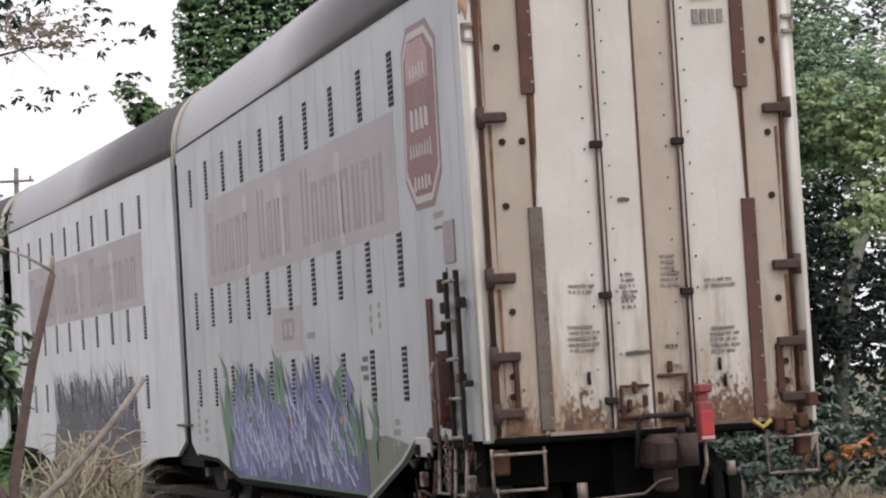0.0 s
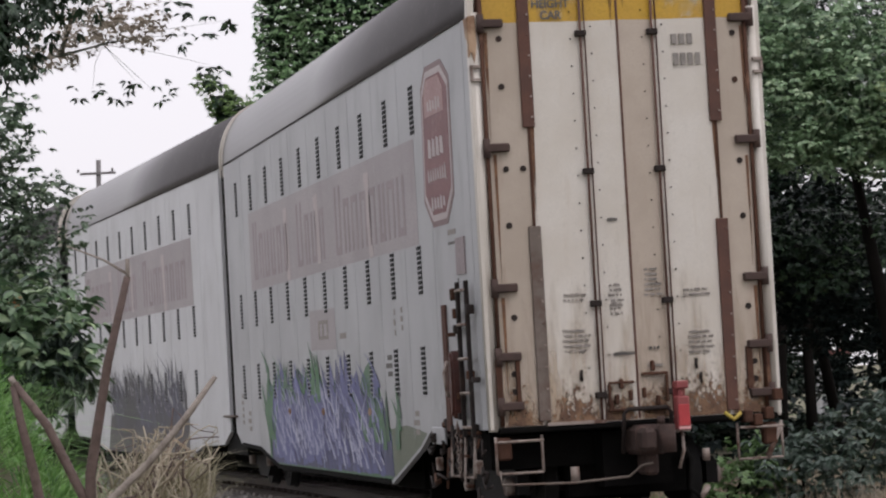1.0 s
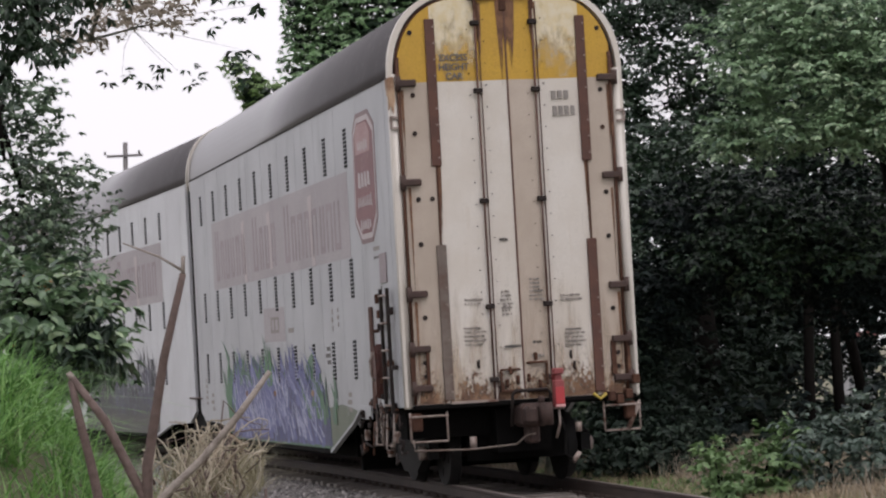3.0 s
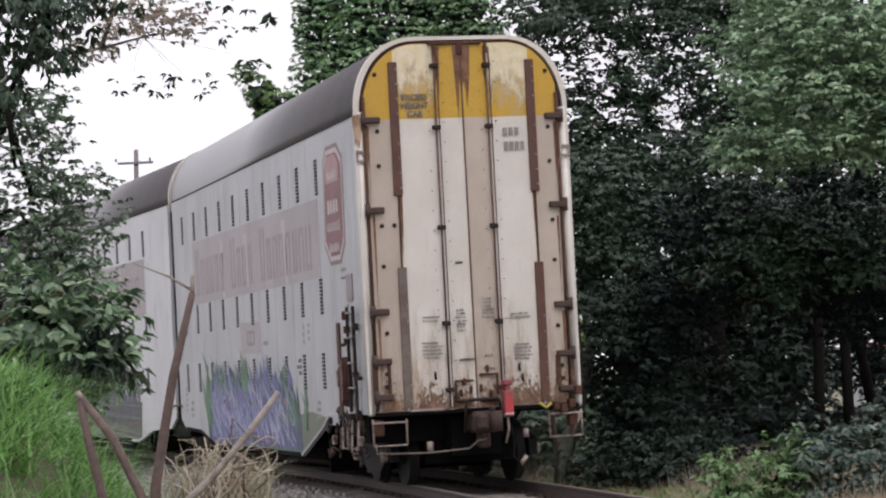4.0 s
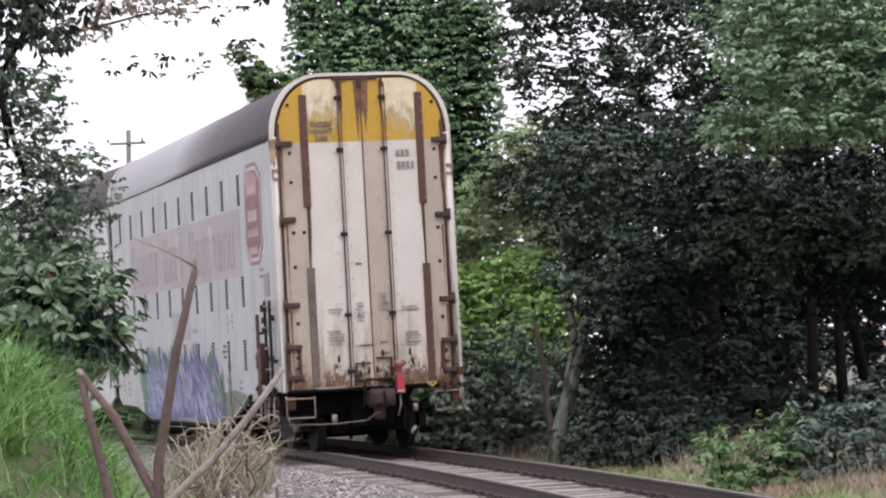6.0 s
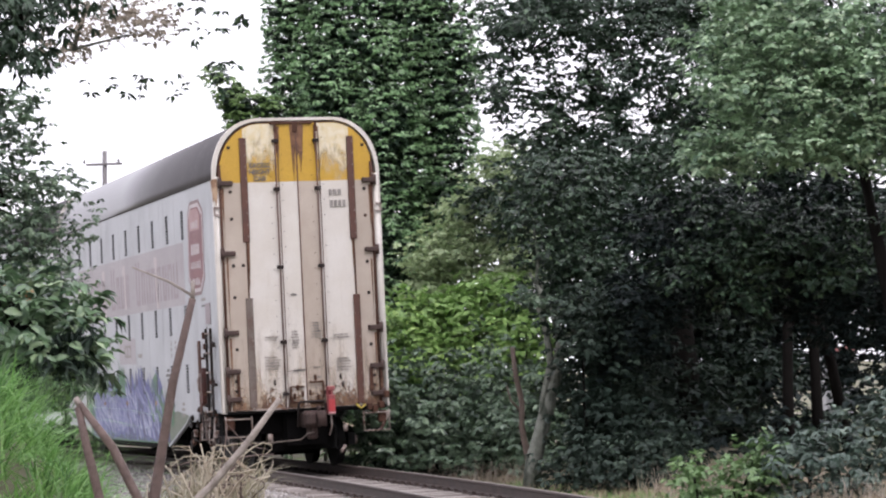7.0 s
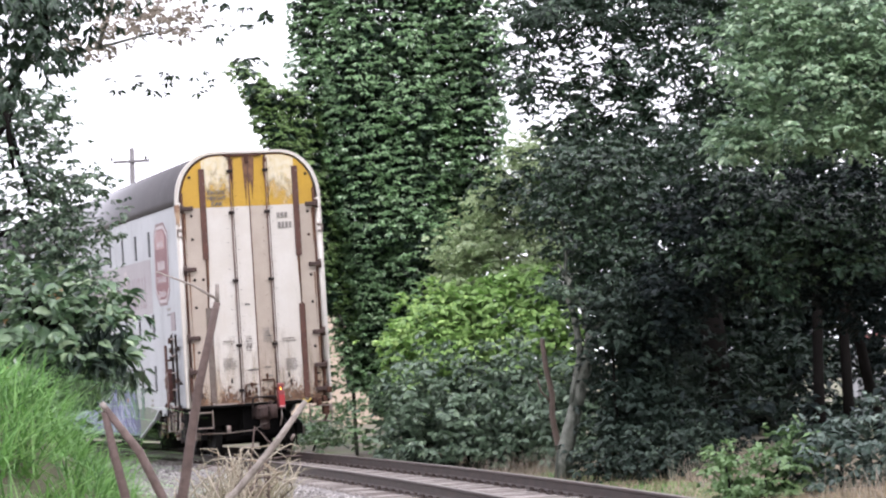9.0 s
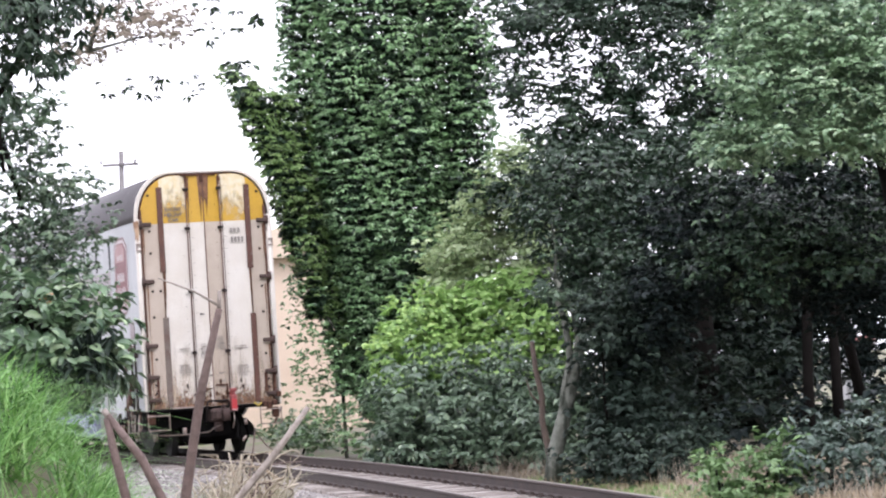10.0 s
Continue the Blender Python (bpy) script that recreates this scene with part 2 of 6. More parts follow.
LEAF = {
    "column": island_material("ivy_leaves", [(0.03, 0.07, 0.032), (0.10, 0.205, 0.09), (0.23, 0.385, 0.18), (0.47, 0.61, 0.40)], 0.36, 0.2, patch=1.4, gloss=0.6),
    "bright": island_material("lime_leaves", [(0.12, 0.23, 0.065), (0.28, 0.45, 0.135), (0.48, 0.65, 0.23)], 0.4, 0.35),
    "bright_dull": island_material("fresh_leaves", [(0.075, 0.13, 0.055), (0.13, 0.225, 0.085), (0.25, 0.36, 0.15)], 0.42, 0.3),
    "broad": island_material("broad_leaves", [(0.02, 0.042, 0.026), (0.05, 0.10, 0.052), (0.12, 0.20, 0.10), (0.36, 0.47, 0.27)], 0.32, 0.2, patch=3.0, gloss=0.5),
    "orange": island_material("orange_petals", [(0.45, 0.14, 0.05), (0.60, 0.27, 0.12), (0.42, 0.20, 0.10)], 0.6, 0.3),
    "fresh": island_material("leaning_tree_leaves", [(0.085, 0.15, 0.055), (0.18, 0.29, 0.10), (0.36, 0.48, 0.21)], 0.4, 0.3),
    "dark_gloss": island_material("glossy_leaves", [(0.035, 0.065, 0.04), (0.08, 0.125, 0.075), (0.20, 0.25, 0.15)], 0.28, 0.15, gloss=0.6),
    # Pale tones carry the light that falls on a tree's upper leaves.
    "lit": island_material("lit_leaves", [(0.025, 0.06, 0.036), (0.08, 0.155, 0.085), (0.24, 0.36, 0.205), (0.56, 0.67, 0.45)], 0.32, 0.22, patch=1.6, gloss=0.6),
    # Undergrowth and cave leaves are darkened to hold the shade under the trees.
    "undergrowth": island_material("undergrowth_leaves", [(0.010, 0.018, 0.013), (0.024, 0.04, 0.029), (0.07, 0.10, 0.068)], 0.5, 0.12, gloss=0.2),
    "mid": island_material("green_leaves", [(0.04, 0.075, 0.038), (0.09, 0.15, 0.07), (0.19, 0.27, 0.125)], 0.4, 0.25, patch=1.6),
    # Crown shade is put into these two colours, glints into their last tone.
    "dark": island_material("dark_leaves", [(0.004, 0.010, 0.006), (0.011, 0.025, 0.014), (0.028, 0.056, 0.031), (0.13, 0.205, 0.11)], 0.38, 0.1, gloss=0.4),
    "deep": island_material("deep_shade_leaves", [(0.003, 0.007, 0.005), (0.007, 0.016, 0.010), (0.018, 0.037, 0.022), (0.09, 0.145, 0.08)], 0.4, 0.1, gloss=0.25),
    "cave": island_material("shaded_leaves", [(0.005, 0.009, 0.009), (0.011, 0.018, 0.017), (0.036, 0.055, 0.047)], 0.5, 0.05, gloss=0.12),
    "silver": island_material("silvery_leaves", [(0.020, 0.040, 0.026), (0.05, 0.086, 0.054), (0.125, 0.19, 0.115), (0.34, 0.44, 0.29)], 0.34, 0.2, gloss=0.5, patch=2.2),
    "olive": island_material("olive_leaves", [(0.17, 0.24, 0.11), (0.39, 0.49, 0.26), (0.62, 0.69, 0.46)], 0.4, 0.3, patch=1.6),
    "tuft": island_material("dry_tuft", [(0.08, 0.09, 0.045), (0.19, 0.17, 0.105), (0.36, 0.325, 0.23)], 0.7, 0.2, patch=9.0),
    "grey": island_material("grey_green_leaves", [(0.012, 0.026, 0.019), (0.028, 0.05, 0.038), (0.06, 0.095, 0.072), (0.22, 0.29, 0.22)], 0.36, 0.2, gloss=0.5),
    "dry": island_material("dry_leaves", [(0.20, 0.165, 0.125), (0.30, 0.255, 0.20), (0.16, 0.15, 0.105)], 0.6, 0.3),
    "grass": island_material("grass_blades", [(0.018, 0.055, 0.014), (0.07, 0.18, 0.04), (0.16, 0.33, 0.085), (0.33, 0.52, 0.19)], 0.5, 0.3, patch=5.0),
    "straw": island_material("straw", [(0.22, 0.165, 0.105), (0.33, 0.26, 0.175), (0.42, 0.355, 0.26)], 0.7, 0.15),
    "stone": island_material("ballast_stones", [(0.09, 0.083, 0.08), (0.21, 0.195, 0.185), (0.44, 0.41, 0.39)], 0.9),
    "paint": island_material("sprayed_violet", [(0.025, 0.025, 0.065), (0.07, 0.075, 0.19), (0.11, 0.12, 0.28), (0.04, 0.045, 0.11), (0.19, 0.20, 0.40)], 0.5, patch=0.5),
    "paint_white": island_material("sprayed_pale", [(0.19, 0.20, 0.37), (0.31, 0.32, 0.47), (0.52, 0.53, 0.62)], 0.5, patch=0.5),
    "paint_green": island_material("sprayed_green", [(0.03, 0.08, 0.045), (0.05, 0.15, 0.065), (0.08, 0.13, 0.105)], 0.5, patch=0.5),
    "paint_grey": island_material("sprayed_grey", [(0.03, 0.03, 0.045), (0.07, 0.07, 0.115), (0.045, 0.043, 0.05), (0.13, 0.13, 0.20)], 0.5, patch=0.5),
}


# ------------------------------------------------------------ mesh helpers
def finish(name, bm, mats, parent=None, label="", smooth=False):
    me = bpy.data.meshes.new(name)
    bmesh.ops.recalc_face_normals(bm, faces=bm.faces)
    bm.to_mesh(me)
    bm.free()
    for m in mats if isinstance(mats, (list, tuple)) else [mats]:
        me.materials.append(m)
    if smooth:
        me.polygons.foreach_set("use_smooth", [True] * len(me.polygons))
    ob = new(name, me)
    if parent:
        ob.parent = parent
    return tagged(ob, label)


def part(name, bm, material, parent, label="", smooth=False):
    return finish(name, bm, material, parent, label, smooth)


def box(bm, x0, y0, z0, x1, y1, z1, mi=0, bevel=0.0):
    vs = [bm.verts.new((x, y, z)) for x in (x0, x1) for y in (y0, y1) for z in (z0, z1)]
    fs = [bm.faces.new([vs[i] for i in q]) for q in ((0, 1, 3, 2), (4, 6, 7, 5), (0, 4, 5, 1), (2, 3, 7, 6), (0, 2, 6, 4), (1, 5, 7, 3))]
    for f in fs:
        f.material_index = mi
    if bevel:
        es = list({e for f in fs for e in f.edges})
        bmesh.ops.bevel(bm, geom=es, offset=bevel, segments=1, affect="EDGES")
    return bm


def slab(bm, outline, axis, lo, hi, mi=0):
    """A flat outline of (a, b) pairs given thickness along an axis (0: x, 1: y, 2: z)."""
    def put(a, b, c):
        return {0: (c, a, b), 1: (a, c, b), 2: (a, b, c)}[axis]
    low = [bm.verts.new(put(a, b, lo)) for a, b in outline]
    top = [bm.verts.new(put(a, b, hi)) for a, b in outline]
    fs = [bm.faces.new(low), bm.faces.new(top[::-1])]
    for i in range(len(outline)):
        j = (i + 1) % len(outline)
        fs.append(bm.faces.new((low[i], top[i], top[j], low[j])))
    for f in fs:
        f.material_index = mi
    return bm


def tube(bm, pts, radii, sides=7, mi=0):
    pts = [Vector(p) for p in pts]
    radii = [float(r) for r in radii] if isinstance(radii, (list, tuple)) else [radii] * len(pts)
    rings = []
    for i, p in enumerate(pts):
        d = (pts[min(i + 1, len(pts) - 1)] - pts[max(i - 1, 0)]).normalized()
        u = d.orthogonal().normalized() if not rings else (keep - d * keep.dot(d)).normalized()
        keep, v = u, d.cross(u)
        rings.append([bm.verts.new(p + radii[i] * (math.cos(a) * u + math.sin(a) * v)) for a in (2 * math.pi * k / sides for k in range(sides))])
    for a, b in zip(rings, rings[1:]):
        for k in range(sides):
            f = bm.faces.new((a[k], a[(k + 1) % sides], b[(k + 1) % sides], b[k]))
            f.smooth, f.material_index = True, mi
    for r in (rings[0][::-1], rings[-1]):
        bm.faces.new(r).material_index = mi
    return bm


def mesh_object(name, verts, faces, material, parent=None):
    """An object from numpy arrays of corners and of equal-sided faces."""
    me = bpy.data.meshes.new(name)
    k = faces.shape[1]
    me.vertices.add(len(verts))
    me.vertices.foreach_set("co", np.ascontiguousarray(verts, np.float32).ravel())
    me.loops.add(faces.size)
    me.loops.foreach_set("vertex_index", np.ascontiguousarray(faces, np.int32).ravel())
    me.polygons.add(len(faces))
    me.polygons.foreach_set("loop_start", np.arange(0, faces.size, k, dtype=np.int32))
    me.update(calc_edges=True)
    me.validate()
    me.materials.append(material)
    ob = new(name, me)
    if parent:
        ob.parent = parent
    return ob


def rng_of(seed):
    return np.random.default_rng(seed)


def unit(v):
    return v / np.maximum(np.linalg.norm(v, axis=-1, keepdims=True), 1e-9)


def leaf_mesh(name, centres, ways, ups, size, wide, material, parent, rng, fold=0.25, fine=False):
    """Folded leaves, their midribs sunk below the edges: four corners each, or eight for leaves seen close."""
    n = len(centres)
    size = size * rng.uniform(0.6, 1.35, n)[:, None]
    side = unit(np.cross(ways, ups))
    up = np.cross(side, ways)

    def at(along, across, lift):
        return centres + ways * size * along + side * size * wide * across + up * size * lift
    if fine:
        rows = [at(-0.5, 0, 0), at(-0.22, 0.42, fold * 0.4), at(-0.22, 0, 0), at(-0.22, -0.42, fold * 0.4),
                at(0.14, 0.44, fold * 0.3), at(0.14, 0, -0.05), at(0.14, -0.44, fold * 0.3), at(0.5, 0, -0.2)]
        shape = [[0, 1, 2], [0, 2, 3], [1, 4, 5], [1, 5, 2], [2, 5, 6], [2, 6, 3], [4, 7, 5], [5, 7, 6]]
    else:
        rows = [at(-0.5, 0, 0), at(0, 0.5, fold * 0.4), at(0.5, 0, -0.12), at(0, -0.5, fold * 0.4)]
        shape = [[0, 1, 2], [0, 2, 3]]
    verts = np.stack(rows, 1).reshape(-1, 3)
    faces = (np.arange(n)[:, None, None] * len(rows) + np.array(shape)).reshape(-1, 3)
    return mesh_object(name, verts, faces, material, parent)


def fans(name, tips, outs, size, material, parent, rng, per=7, wide=0.4, droop=0.4, reach=0.55, fine=False):
    """Leaves spreading like the fingers of a hand fan from the tips of twigs, hanging a little."""
    n = len(tips)
    idx = np.repeat(np.arange(n), per)
    m = len(idx)
    flat = unit(outs * np.array([1, 1, 0.35]) + rng.normal(size=(n, 3)) * 0.25)
    across = unit(np.cross(flat, [0, 0, 1.0]) + rng.normal(size=(n, 3)) * 0.15)
    turn = rng.uniform(-1.9, 1.9, m)[:, None]
    sag = (droop * rng.uniform(0.6, 1.4, n))[idx]
    ways = unit(flat[idx] * np.cos(turn) + across[idx] * np.sin(turn) + rng.normal(size=(m, 3)) * 0.16 - np.array([0, 0, 1.0]) * sag[:, None])
    ups = unit(np.array([0, 0, 1.0]) + outs[idx] * 0.75 + rng.normal(size=(m, 3)) * 0.22)
    grow = rng.uniform(0.75, 1.25, n)[idx, None] * size
    centres = tips[idx] + ways * grow * reach * rng.uniform(0.7, 1.5, (m, 1))
    return leaf_mesh(name, centres, ways, ups, grow, wide, material, parent, rng, fine=fine)


def foliage(name, lobes, count, size, material, parent, seed, wide=0.5, droop=0.35, clump=0.26, per=26, inner=0.25, ragged=0.12, fan=6, fine=False):
    """Fans of leaves in clumps over the shells of uneven lobes (x, y, z, rx, ry, rz), with some deeper in."""
    rng = rng_of(seed)
    lobes = np.array(lobes, float)
    area = (lobes[:, 3] * lobes[:, 5] + lobes[:, 3] * lobes[:, 4] + lobes[:, 4] * lobes[:, 5])
    n_cl = max(4, count // per)
    which = rng.choice(len(lobes), n_cl, p=area / area.sum())
    d = unit(rng.normal(size=(n_cl, 3)))
    depth = np.where(rng.random(n_cl) < inner, rng.uniform(0.45, 0.85, n_cl), rng.uniform(0.82, 1.1, n_cl) + ragged * np.abs(rng.normal(size=n_cl)))
    cc = lobes[which, :3] + d * lobes[which, 3:] * depth[:, None]
    idx = np.repeat(np.arange(n_cl), max(1, round(per / fan)))
    n = len(idx)
    spread = rng.normal(size=(n, 3)) * clump * np.array([1, 1, 0.6]) * rng.uniform(0.6, 1.3, n_cl)[idx, None]
    outs = unit(d[idx] + unit(spread + 1e-6) * 0.6 + rng.normal(size=(n, 3)) * 0.3)
    return fans(name, cc[idx] + spread, outs, size, material, parent, rng, fan, wide, droop, fine=fine)


def blades(name, roots, length, width, material, parent, seed, lean=0.5, bend=0.6, stiff=3):
    """Grass: narrow strips that rise and bow over."""
    rng = rng_of(seed)
    n = len(roots)
    ang = rng.uniform(0, 2 * math.pi, n)
    way = np.stack([np.cos(ang), np.sin(ang), np.zeros(n)], 1)
    side = np.stack([-np.sin(ang + rng.normal(size=n) * 0.9), np.cos(ang), np.zeros(n)], 1)
    ln = length * rng.uniform(0.5, 1.3, n)[:, None]
    tilt = rng.uniform(0.1, lean, n)[:, None]
    rows = []
    for i in range(stiff + 1):
        f = i / stiff
        p = roots + way * ln * (tilt * f + bend * f * f * tilt) + np.array([0, 0, 1]) * ln * (f - 0.55 * bend * f * f * tilt * 1.6)
        w = side * width * (1 - f) ** 0.7 * 0.5 + 1e-5
        rows += [p - w, p + w]
    verts = np.stack(rows, 1).reshape(-1, 3)
    m = 2 * (stiff + 1)
    k = np.arange(n)[:, None] * m
    faces = np.concatenate([k + [2 * i, 2 * i + 1, 2 * i + 3, 2 * i + 2] for i in range(stiff)], 1).reshape(-1, 4)
    return mesh_object(name, verts, faces, material, parent)


# ------------------------------------------------------------ the line of the track
PX, PY, PSI, BEND, SWING, CANT = 2.318, 23.595, 0.1682, 0.00348, 0.0502, -0.447


def track(s, side=0.0, z=0.0):
    """A point of the track s metres past the start, side metres to its right, and its heading."""
    n = max(2, int(abs(s) / 2))
    x, y = PX, PY
    for i in range(n):
        h = PSI + BEND * s * (i + 0.5) / n
        x, y = x - math.sin(h) * s / n, y + math.cos(h) * s / n
    h = PSI + BEND * s
    return Vector((x + side * math.cos(h), y + side * math.sin(h), z)), h


SX = np.arange(-70.0, 121.0, 1.0)
SP = np.array([track(s)[0][:2] for s in SX])
SH = PSI + BEND * SX


def off_track(x, y):
    """Signed distance to the right of the track's middle line, for arrays."""
    x, y = np.asarray(x, float), np.asarray(y, float)
    d2 = (x[..., None] - SP[:, 0]) ** 2 + (y[..., None] - SP[:, 1]) ** 2
    i = d2.argmin(-1)
    return (x - SP[i, 0]) * np.cos(SH[i]) + (y - SP[i, 1]) * np.sin(SH[i])


def ground_z(x, y):
    """Height of the ground: ballast shoulder, a verge on the right, a grassy bank on the left."""
    x, y = np.asarray(x, float), np.asarray(y, float)
    d = off_track(x, y)
    z = np.where(np.abs(d) < 2.0, -0.55, np.where(np.abs(d) < 2.6, -0.55 + 0.15 * (np.abs(d) - 2.0) / 0.6, -0.4))
    z = z + 0.25 * np.clip((d - 2.6) / 3.0, 0, 1)
    rise = np.clip((-1.25 - x) / 1.5, 0, 1)
    bank = rise * rise * (3 - 2 * rise) * np.exp(-((y - 14.5) / 3.2) ** 2)
    z = z + 1.95 * bank * np.clip((-d - 2.8) / 1.5, 0, 1)
    near = np.exp(-(x ** 2 + y ** 2) / 20.0)
    z = z + near * 0.35
    return z + 0.05 * np.sin(x * 1.7 + y * 0.9) * np.cos(y * 1.3 - x * 0.4) * np.clip((np.abs(d) - 2.6) / 2, 0, 1)


# ------------------------------------------------------------ ground and track
def grid(name, xs, ys, height, material, label):
    gx, gy = np.meshgrid(xs, ys)
    gz = height(gx, gy)
    verts = np.stack([gx, gy, gz], -1).reshape(-1, 3)
    w = len(xs)
    i = (np.arange(len(ys) - 1)[:, None] * w + np.arange(w - 1)).reshape(-1, 1)
    ob = mesh_object(name, verts, np.concatenate([i, i + 1, i + w + 1, i + w], 1), material)
    ob.data.polygons.foreach_set("use_smooth", [True] * len(ob.data.polygons))
    return tagged(ob, label, "ground", kind="structure")


def stepped(fine_lo, fine_hi, step, far):
    out = list(np.arange(fine_lo, fine_hi + 1e-6, step))
    v, g = step, fine_hi
    while g < far:
        v *= 1.35
        g += v
        out.append(g)
    v, g = step, fine_lo
    while g > -far:
        v *= 1.35
        g -= v
        out.insert(0, g)
    return np.array(out)


grid("ground", stepped(-12, 12, 0.35, 900), stepped(-4, 70, 0.4, 900), ground_z, M["ground"], "brown earth with grass beside the railway line")


def swept(bm, profile, s0, s1, step, side, mi=0):
    rings = []
    s = s0
    while s <= s1 + 1e-6:
        p, h = track(s, side)
        rings.append([bm.verts.new((p.x + a * math.cos(h), p.y + a * math.sin(h), z)) for a, z in profile])
        s += step
    k = len(profile)
    for a, b in zip(rings, rings[1:]):
        for i in range(k):
            bm.faces.new((a[i], a[(i + 1) % k], b[(i + 1) % k], b[i])).material_index = mi
    bm.faces.new(rings[0])
    bm.faces.new(rings[-1][::-1])


def rails():
    foot = [(-0.07, -0.172), (0.07, -0.172), (0.07, -0.158), (0.012, -0.14), (0.012, -0.045), (0.036, -0.032), (0.036, -0.006),
            (-0.036, -0.006), (-0.036, -0.032), (-0.012, -0.045), (-0.012, -0.14), (-0.07, -0.158)]
    for side in (-0.753, 0.753):
        bm = bmesh.new()
        swept(bm, foot, -60, 110, 1.0, side)
        root = finish("rail", bm, M["rail"])
        tagged(root, "rusty brown steel rail with a worn bright top", "rail", "rails of the track", "structure")
        bm = bmesh.new()
        swept(bm, [(-0.03, -0.006), (0.03, -0.006), (0.026, 0.0), (-0.026, 0.0)], -60, 110, 1.0, side)
        part("running_surface", bm, M["rail_top"], root, "worn bright running surface")


rails()

bm = bmesh.new()
swept(bm, [(-1.55, -0.235), (-2.5, -0.5), (2.5, -0.5), (1.55, -0.235)], -60, 110, 1.0, 0.0)
ballast_bed = tagged(finish("ballast_bed", bm, M["ballast"]), "bed of grey crushed stone under the track", "ballast", kind="structure")


def stones():
    """Crushed stone heaped along the track, thickest on the shoulder towards the bank."""
    rng = rng_of(5)
    n = 34000
    s = rng.uniform(-2, 42, n)
    side = np.where(rng.random(n) < 0.55, rng.uniform(-3.3, -0.85, n), rng.uniform(-0.85, 2.2, n))
    i = np.clip(np.searchsorted(SX, s), 1, len(SX) - 1)
    f = s - SX[i - 1]
    c = SP[i - 1] * (1 - f)[:, None] + SP[i] * f[:, None]
    h = PSI + BEND * s
    x, y = c[:, 0] + side * np.cos(h), c[:, 1] + side * np.sin(h)
    top = np.where(np.abs(side) < 1.55, -0.235, -0.235 - 0.265 * (np.abs(side) - 1.55) / 0.95)
    z = np.maximum(top - np.where(np.abs(side) < 1.35, 0.03, 0.0), ground_z(x, y)) + rng.uniform(-0.005, 0.015, n)
    octa = np.array([[1, 0, 0], [-1, 0, 0], [0, 1, 0], [0, -1, 0], [0, 0, 1], [0, 0, -1]], float)
    size = rng.uniform(0.016, 0.048, n)
    shape = octa[None] * rng.uniform(0.6, 1.3, (n, 6, 1)) + rng.normal(size=(n, 6, 3)) * 0.18
    q = rng.uniform(0, 6.28, n)
    rot = np.stack([np.stack([np.cos(q), -np.sin(q), 0 * q], -1), np.stack([np.sin(q), np.cos(q), 0 * q], -1), np.stack([0 * q, 0 * q, 1 + 0 * q], -1)], 1)
    v = np.einsum("nij,nkj->nki", rot, shape) * size[:, None, None] * np.array([1.2, 1, 0.75]) + np.stack([x, y, z], -1)[:, None]
    tri = np.array([[0, 2, 4], [2, 1, 4], [1, 3, 4], [3, 0, 4], [2, 0, 5], [1, 2, 5], [3, 1, 5], [0, 3, 5]])
    ob = mesh_object("stones", v.reshape(-1, 3), (np.arange(n)[:, None, None] * 6 + tri).reshape(-1, 3), LEAF["stone"], ballast_bed)
    ob["kind"] = "stuff"


stones()


# ------------------------------------------------------------ the car carrier
LENGTH = 17.0
EAVE = 5.056


def roof_profile(n=14, grow=0.0):
    """Half arch from the left eave over the top to the right eave."""
    left = []
    for i in range(n + 1):
        a = math.pi / 2 * i / n
        left.append((-0.62 - (0.86 + grow) * math.cos(a) ** 0.92, EAVE + 0.02 + (1.01 + grow) * math.sin(a) ** 0.92))
    return left + [(-x, z) for x, z in left[::-1]]


def side_outline(closed_end, y1=LENGTH):
    far = [(y1 - 0.2, EAVE), (y1 - 0.2, 0.88), (16.2, 0.66), (14.45, 0.62), (12.85, 0.39)]
    if closed_end:
        return [(0.3, 1.02), (0.3, EAVE)] + far + [(4.85, 0.37), (3.2, 0.79), (2.6, 1.02)]
    return [(0.2, 0.88), (0.2, EAVE)] + far + [(4.15, 0.37), (2.55, 0.62), (0.8, 0.66)]


def vent_mesh():
    bm = bmesh.new()
    # Openings are proud dark bars; their inner shade is put into the colour.
    for i in range(10):
        z = 0.026 + i * 0.053
        box(bm, -0.007, -0.095, z - 0.018, 0.001, 0.095, z + 0.018)
        box(bm, -0.014, -0.1, z + 0.018, 0.0, 0.1, z + 0.026, 1)
    me = bpy.data.meshes.new("vent")
    bmesh.ops.recalc_face_normals(bm, faces=bm.faces)
    bm.to_mesh(me)
    bm.free()
    me.materials.append(M["slot"])
    me.materials.append(M["white"])
    return me


VENT = vent_mesh()


def sprayed(y0, y1, z0, z1, seed, count, lengths, spread_top=0.35, tilt=0.4, widths=(0.04, 0.16)):
    """Long tapering strokes of spray paint, each a thin proud film, in a ragged block."""
    rng = rng_of(seed)
    bm = bmesh.new()
    for i in range(count):
        y = rng.uniform(y0, y1)
        ln = rng.uniform(*lengths)
        zb = rng.uniform(z0, max(z0 + 0.05, z1 + rng.uniform(-0.25, spread_top) - ln))
        lean = rng.normal(tilt, 0.45) * ln * 2.0
        w = rng.uniform(*widths)
        x = -0.003 - 0.0000095 * i
        pts = []
        for f in (0, 0.35, 0.7, 1.0):
            pts.append((min(max(y + lean * f * (0.4 + 0.6 * f), y0 - 0.4), y1 + 0.4), zb + ln * f, w * (1 - f) ** 0.8 * 0.5 + 0.004))
        lo = [bm.verts.new((x, a - b, z)) for a, z, b in pts]
        hi = [bm.verts.new((x, a + b, z)) for a, z, b in pts]
        for k in range(3):
            bm.faces.new((lo[k], lo[k + 1], hi[k + 1], hi[k]))
